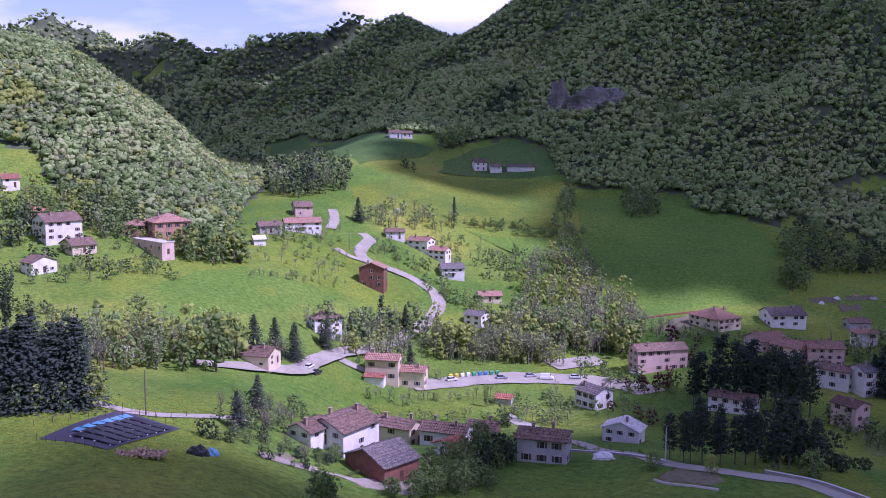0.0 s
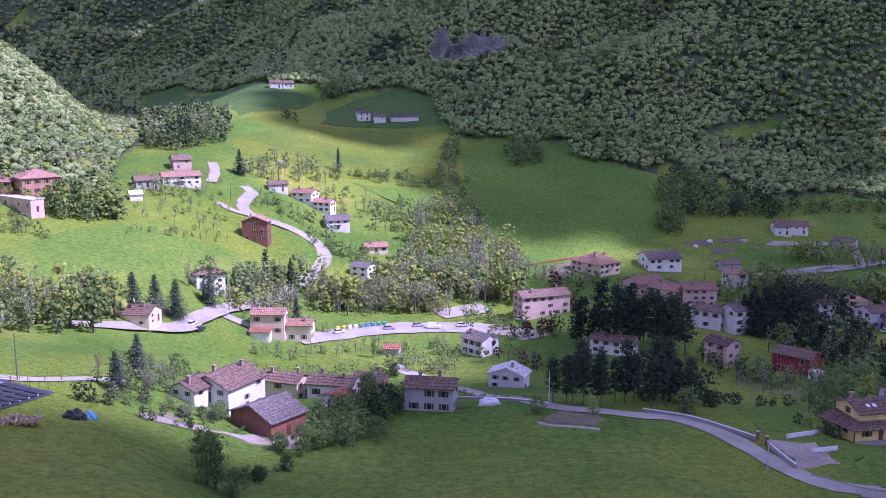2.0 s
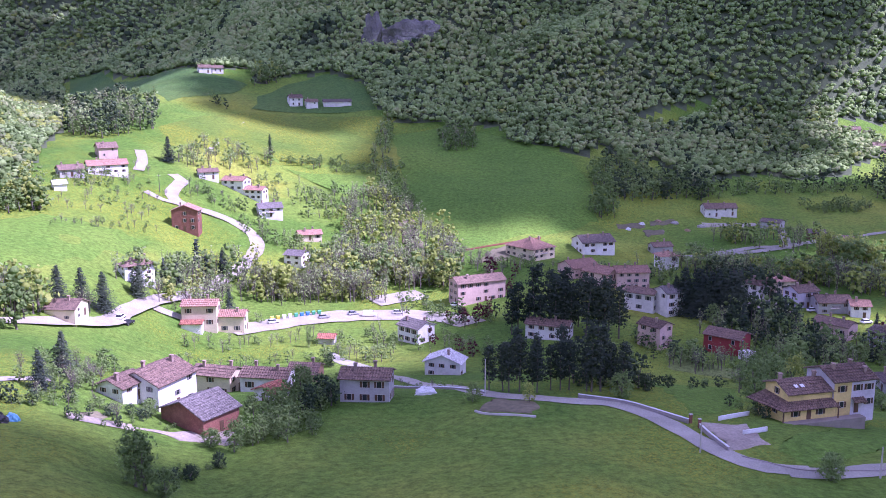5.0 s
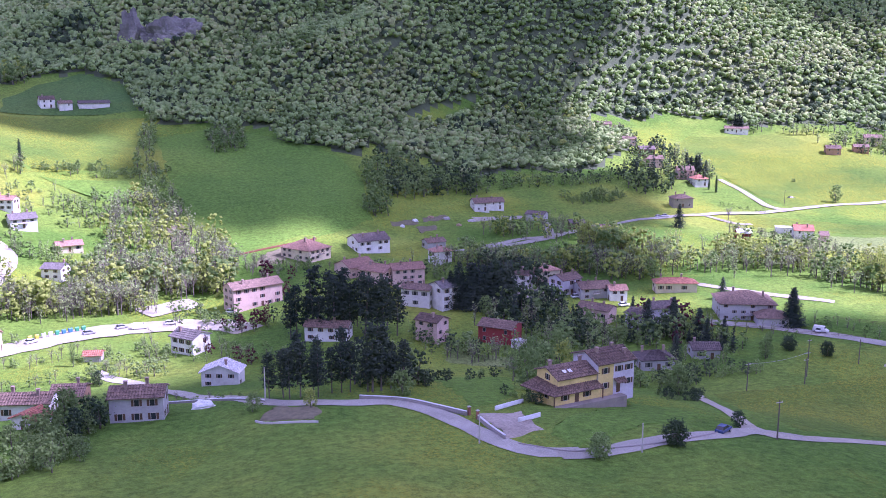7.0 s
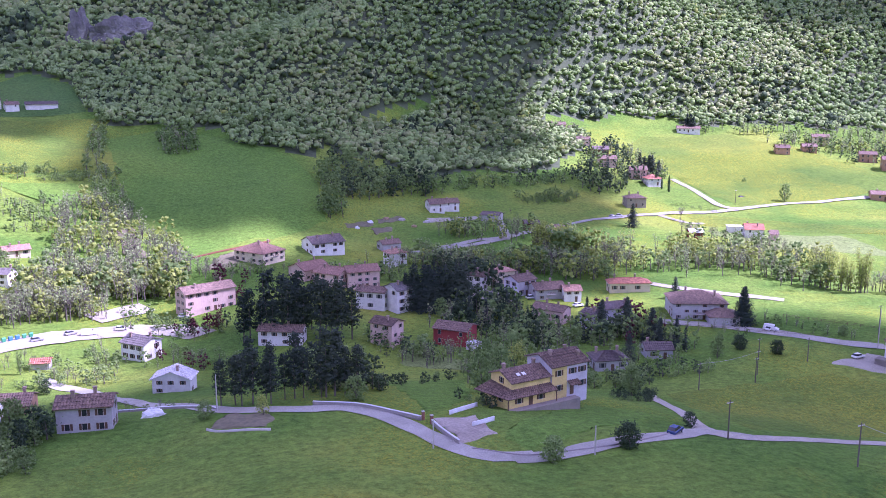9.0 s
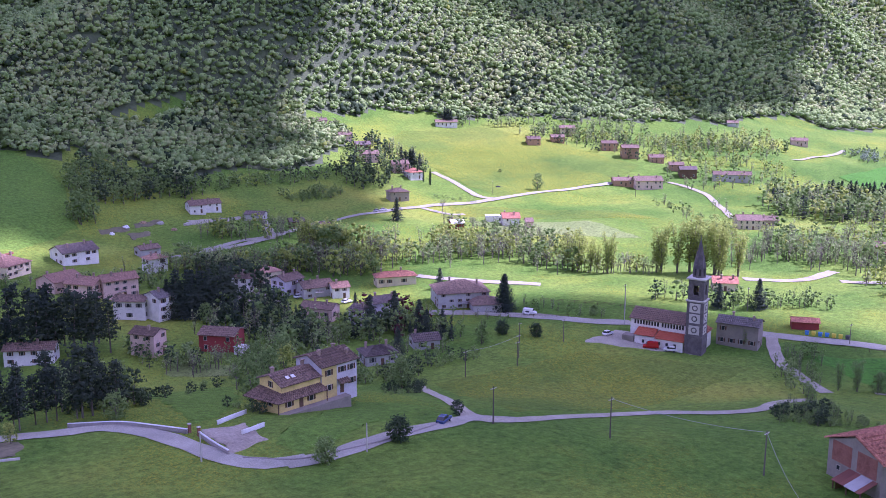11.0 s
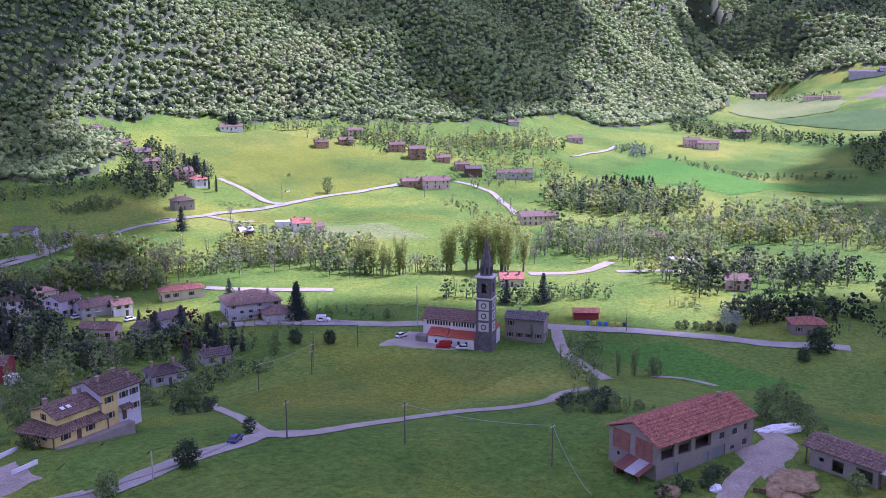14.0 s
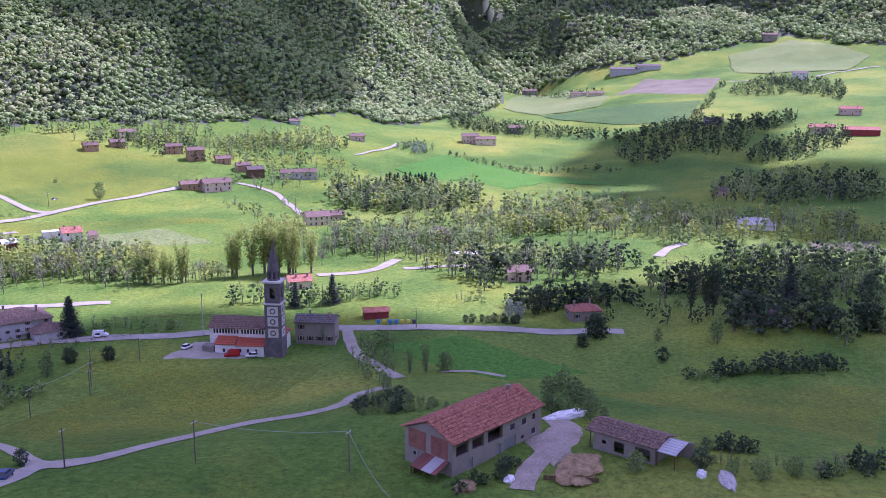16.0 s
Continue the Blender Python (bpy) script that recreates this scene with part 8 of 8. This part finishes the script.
car((201.6, 284.6), (205.2, 284.7), WHITE_P, "white car in a village yard")
car((425.6, 434.7), (444.2, 433.2), DARK_P, "dark car on the far road")
car((323.3, 420.9), (331.4, 419.2), WHITE_P, "white car beside the far road")
car((318.9, 421.0), (323.3, 420.9), GREY_P, "grey car beside the far road")
car((69.9, 338.4), (73.7, 336.9), WHITE_P, "white car before the pink house")
car((191.6, 301.0), (196.3, 300.5), WHITE_P, "white car in the village square")
car((241.6, 230.5), (246.9, 233.2), WHITE_P, "white car at the road junction")
car((31.8, 335.3), (38.1, 337.1), GREY_P, "grey car in the sunlit car park")
car((3.3, 325.7), (9.3, 328.3), WHITE_P, "white car in the sunlit car park")


# ---- bins, poles, wires, walls ----
def bin_box(at, toward, colour, label):
    ob = thing("recycling_bin", pose(at[0], at[1], ground(*at) + 0.15, 0, 0, heading(at, toward)), label, "bin", "bins by the road")
    paint = plain("bin_" + "_".join(str(int(c * 100)) for c in colour), colour, 0.5)
    bm = bmesh.new()
    a = [bm.verts.new((sx * x, sy * y, q)) for q, x, y in ((0.1, 0.50, 0.42), (1.15, 0.62, 0.5)) for sx, sy in ((-1, -1), (1, -1), (1, 1), (-1, 1))]
    for f in ((3, 2, 1, 0), (4, 5, 6, 7), (0, 1, 5, 4), (1, 2, 6, 5), (2, 3, 7, 6), (3, 0, 4, 7)):
        bm.faces.new([a[i] for i in f])
    part("body", bm, paint, ob)
    lid = bmesh.new()
    add_tube(lid, (-0.63, 0, 1.12), (0.63, 0, 1.12), 0.42, 0.42, 12)
    part("lid", lid, paint, ob)


def bins(a, b, colours, label):
    n = len(colours)
    for k, c in enumerate(colours):
        f = (k + 0.5) / n
        at = (a[0] + (b[0] - a[0]) * f, a[1] + (b[1] - a[1]) * f)
        bin_box(at, b, c, label % {(0.05, 0.2, 0.5): "blue", (0.6, 0.5, 0.05): "yellow", (0.04, 0.3, 0.16): "green", (0.7, 0.7, 0.7): "white", (0.06, 0.06, 0.07): "dark grey"}[c])


B, Y, GN, WH, DG = (0.05, 0.2, 0.5), (0.6, 0.5, 0.05), (0.04, 0.3, 0.16), (0.7, 0.7, 0.7), (0.06, 0.06, 0.07)
bins((297.2, 156.8), (301.6, 142.7), (B, Y, B, B, Y, Y, DG), "%s recycling bin beside the church road")
bins((1.8, 329.2), (20.6, 336.3), (Y, Y, WH, WH, GN, B, B, GN, GN), "%s recycling bin beside the car park")


def pole(at, h, label="weathered utility pole beside the meadow", arm=True, material=None):
    ob = thing("utility_pole", pose(at[0], at[1], ground(*at)), label, "pole", "utility poles")
    part("shaft", tube((0, 0, -0.3), (0, 0, h), 0.16, 0.10, 8), material or plain("pole_wood", (0.13, 0.11, 0.10), 0.9), ob)
    if arm:
        part("crossarm", box(-0.8, 0.8, -0.06, 0.06, h - 0.6, h - 0.48), CONCRETE, ob)
        for x in (-0.7, 0.0, 0.7):
            part("insulator", tube((x, 0, h - 0.48), (x, 0, h - 0.28), 0.05, 0.03, 6), FRAME, ob)
    return (at[0], at[1], ground(*at) + h - 0.3)


def wire(p, q, sag):
    """A hanging cable between two poles."""
    n = 14
    pts = [Vector(p).lerp(Vector(q), k / n) - Vector((0, 0, sag * 4 * (k / n) * (1 - k / n))) for k in range(n + 1)]
    bm = cable(pts, 0.045)
    tagged(new("power_line", mesh_of("power_line", bm, plain("grey_cable", (0.32, 0.32, 0.33), 0.6))), "grey power line hanging between poles", "cable")


p1 = pole((151.9, 86.2), 8.5)
p2 = pole((144.2, 114.8), 8.5)
p3 = pole((176.0, 191.5), 8.0)
p4 = pole((202.6, 196.9), 7.5)
p5 = pole((225.5, 199.5), 7.5)
low_end = (145.0, 74.4)
wire(p1, (low_end[0], low_end[1], ground(*low_end) + 0.5), 1.2)
wire(p1, p2, 1.0)
wire(p3, p4, 0.8)
pole((75.0, 148.9), 5.5, "slim street lamp post beside the lane", False, CONCRETE)
pole((99.8, 134.1), 5.5, "slim street lamp post beside the lane", False, CONCRETE)
pole((257.7, 200.7), 13, "tall pale mast behind the meadow", False, CONCRETE)
pole((268.3, 209.1), 11, "tall grey lattice mast beside the road")
pole((309.1, 185.3), 9)
pole((297.5, 141.1), 7)
pole((213.8, 207.6), 7)
pole((46.7, 193.0), 8, "street lamp post beside the pines", False, CONCRETE)
pole((-57.0, 178.0), 9, "thin bare pole beside the track", False)
pole((-119.8, 320.4), 9)
pole((-43.3, 437.2), 8)
pole((-9.0, 386.8), 8)
pole((482.8, 371.1), 8)
pole((400.8, 181.0), 12, "tall mast by the river", False, CONCRETE)
pole((408.5, 422.2), 8)
pole((131.5, 134.4), 8)
pole((196.6, 191.6), 7.5)


def low_wall(pts, h, thick, material, label, cap=True):
    """A low garden wall along a line, with a pale coping."""
    p = smooth_line(pts, 1.5)
    ob = thing("garden_wall", pose(0, 0, 0), label, "wall")
    for k, (name, z0, z1, w, mat) in enumerate((("wall", -0.5, h, thick, material), ("coping", h, h + 0.09, thick + 0.12, TARP))):
        if k and not cap:
            continue
        along = np.gradient(p, axis=0)
        side = np.stack([along[:, 1], -along[:, 0]], -1) / (np.linalg.norm(along, axis=1)[:, None] + 1e-9) * w / 2
        base = height(p[:, 0], p[:, 1])
        ring = [np.concatenate([p + s * side, (base + z)[:, None]], 1) for s, z in ((-1, z0), (1, z0), (1, z1), (-1, z1))]
        v = np.stack(ring, 1).reshape(-1, 3)
        f = [[i * 4 + a, i * 4 + (a + 1) % 4, (i + 1) * 4 + (a + 1) % 4, (i + 1) * 4 + a] for i in range(len(p) - 1) for a in range(4)] + [[3, 2, 1, 0], [(len(p) - 1) * 4 + a for a in range(4)]]
        part(name, arrays_to_mesh(name, v, np.array(f), [mat]), None, ob)


STONEWALL = plain("rough_wall_stone", (0.30, 0.27, 0.26), 0.95, 0, 0.4)
low_wall([(64.8, 184.9), (71.6, 179.4), (75.9, 170.9), (80.0, 164.4)], 0.9, 0.3, STONEWALL, "low lane wall with pale coping")
low_wall([(81.1, 161.9), (80.5, 155.7), (80.0, 148.4)], 0.9, 0.3, STONEWALL, "low lane wall with pale coping by the gate")
low_wall([(87.1, 166.0), (92.3, 168.7), (96.2, 170.9)], 0.8, 0.25, TARP, "white driveway wall")
low_wall([(87.1, 156.4), (90.0, 156.9), (92.7, 157.7)], 0.8, 0.25, TARP, "white driveway wall")
low_wall([(80.9, 144.9), (87.1, 138.3), (95.9, 137.2), (106.9, 136.5), (117.9, 138.2), (127.8, 142.7)], 0.35, 0.25, STONEWALL, "low stone lawn edging", False)
low_wall([(28.9, 215.3), (36.9, 207.2), (45.3, 197.9), (47.0, 194.2)], 0.5, 0.3, STONEWALL, "low wall behind the lane")
low_wall([(41.6, 180.3), (43.8, 176.2), (51.6, 171.1)], 0.4, 0.3, CONCRETE, "low concrete rim of the earth court", False)
low_wall([(89.2, 410.4), (108.6, 412.2), (125.5, 416.5)], 0.8, 0.3, plain("rusty_hedge_wall", (0.22, 0.09, 0.05), 0.9), "long rusty brown fence along the big meadow", False)
for gate in ((80.6, 164.7), (81.1, 161.9)):
    gp = thing("gate_post", pose(gate[0], gate[1], ground(*gate)), "square brick gate post by the lane", "gate post", "gate posts")
    part("pillar", box(-0.25, 0.25, -0.25, 0.25, -0.3, 1.7, 0.02), WALLS["brick"], gp)
    part("cap", box(-0.33, 0.33, -0.33, 0.33, 1.7, 1.85, 0.03), CONCRETE, gp)


def post_fence(a, b, gap, h, label, rails=2):
    n = max(2, int(math.dist(a, b) / gap))
    ob = thing("fence", pose(0, 0, 0), label, "fence")
    pts = [(a[0] + (b[0] - a[0]) * k / n, a[1] + (b[1] - a[1]) * k / n) for k in range(n + 1)]
    for x, y in pts:
        part("post", tube((x, y, ground(x, y) - 0.2), (x, y, ground(x, y) + h), 0.07, 0.06, 6), DOORWOOD, ob)
    for (x0, y0), (x1, y1) in zip(pts, pts[1:]):
        for r in range(rails):
            zz = h * (0.9 - 0.4 * r)
            part("rail", tube((x0, y0, ground(x0, y0) + zz), (x1, y1, ground(x1, y1) + zz), 0.035, 0.035, 4), DOORWOOD, ob)


post_fence((211.3, 255.0), (248.7, 218.1), 4.0, 1.1, "dark rail fence along the church road")
post_fence((289.0, 149.0), (303.1, 109.4), 4.0, 1.0, "low rail fence along the road", 1)
post_fence((257.1, 239.4), (283.7, 201.8), 4.0, 1.2, "wooden fence across the green field")
post_fence((-71.5, 161.8), (-50.5, 182.5), 3.0, 1.2, "thin post fence above the covered plot", 1)


# ---- rock face on the wooded mountain, garden plots and odds and ends ----
def crag(at, wide, tall, depth, seed, label):
    """A broken rock face standing out of the slope."""
    bm = bmesh.new()
    bmesh.ops.create_icosphere(bm, subdivisions=4, radius=1.0)
    for v in bm.verts:
        n = noise.noise(v.co * 1.7 + Vector((seed, 0, 0))) * 0.45 + noise.noise(v.co * 4.5 + Vector((0, seed, 0))) * 0.28
        q = v.co * (1 + n)
        v.co = Vector((round(q.x * wide * 0.5) * 2 * 0.4 + q.x * wide * 0.6, q.y * depth, round(q.z * tall * 0.4) * 2.5 * 0.5 + q.z * tall * 0.5))
    ob = new("rock_face", mesh_of("rock_face", bm, ROCK))
    ob.matrix_basis = pose(at[0], at[1], ground(*at) + 4, 0, 0, -math.degrees(math.atan2(at[0], at[1])))
    tagged(ob, label, "rock")


ROCK = surface("grey_rock", ((0.3, (0.10, 0.095, 0.10)), (0.55, (0.22, 0.21, 0.21)), (0.75, (0.34, 0.32, 0.31))), 0.08, 0.7, 0.95, 0, 0.9, 0.15)
crag((109.3, 732.9), 17, 13, 6, 3.0, "grey limestone crag among the trees")
crag((124.6, 735.6), 14, 10, 6, 5.0, "grey limestone crag among the trees")
crag((89.3, 745.6), 9, 17, 5, 8.0, "pale scree gully among the trees")
for k, (plot, span) in enumerate((((186.5, 445.9), 1.6), ((197.7, 452.0), 1.8), ((206.2, 451.0), 2.0), ((175.5, 436.2), 1.3), ((208.6, 440.8), 1.5), ((218.4, 445.8), 2.2))):
    heap("covered_pile", plot, span, span * 0.7, 1.2, (TARP, LOGS, CONCRETE)[k % 3], "small covered pile on the garden terrace", "pile", 20 + k)
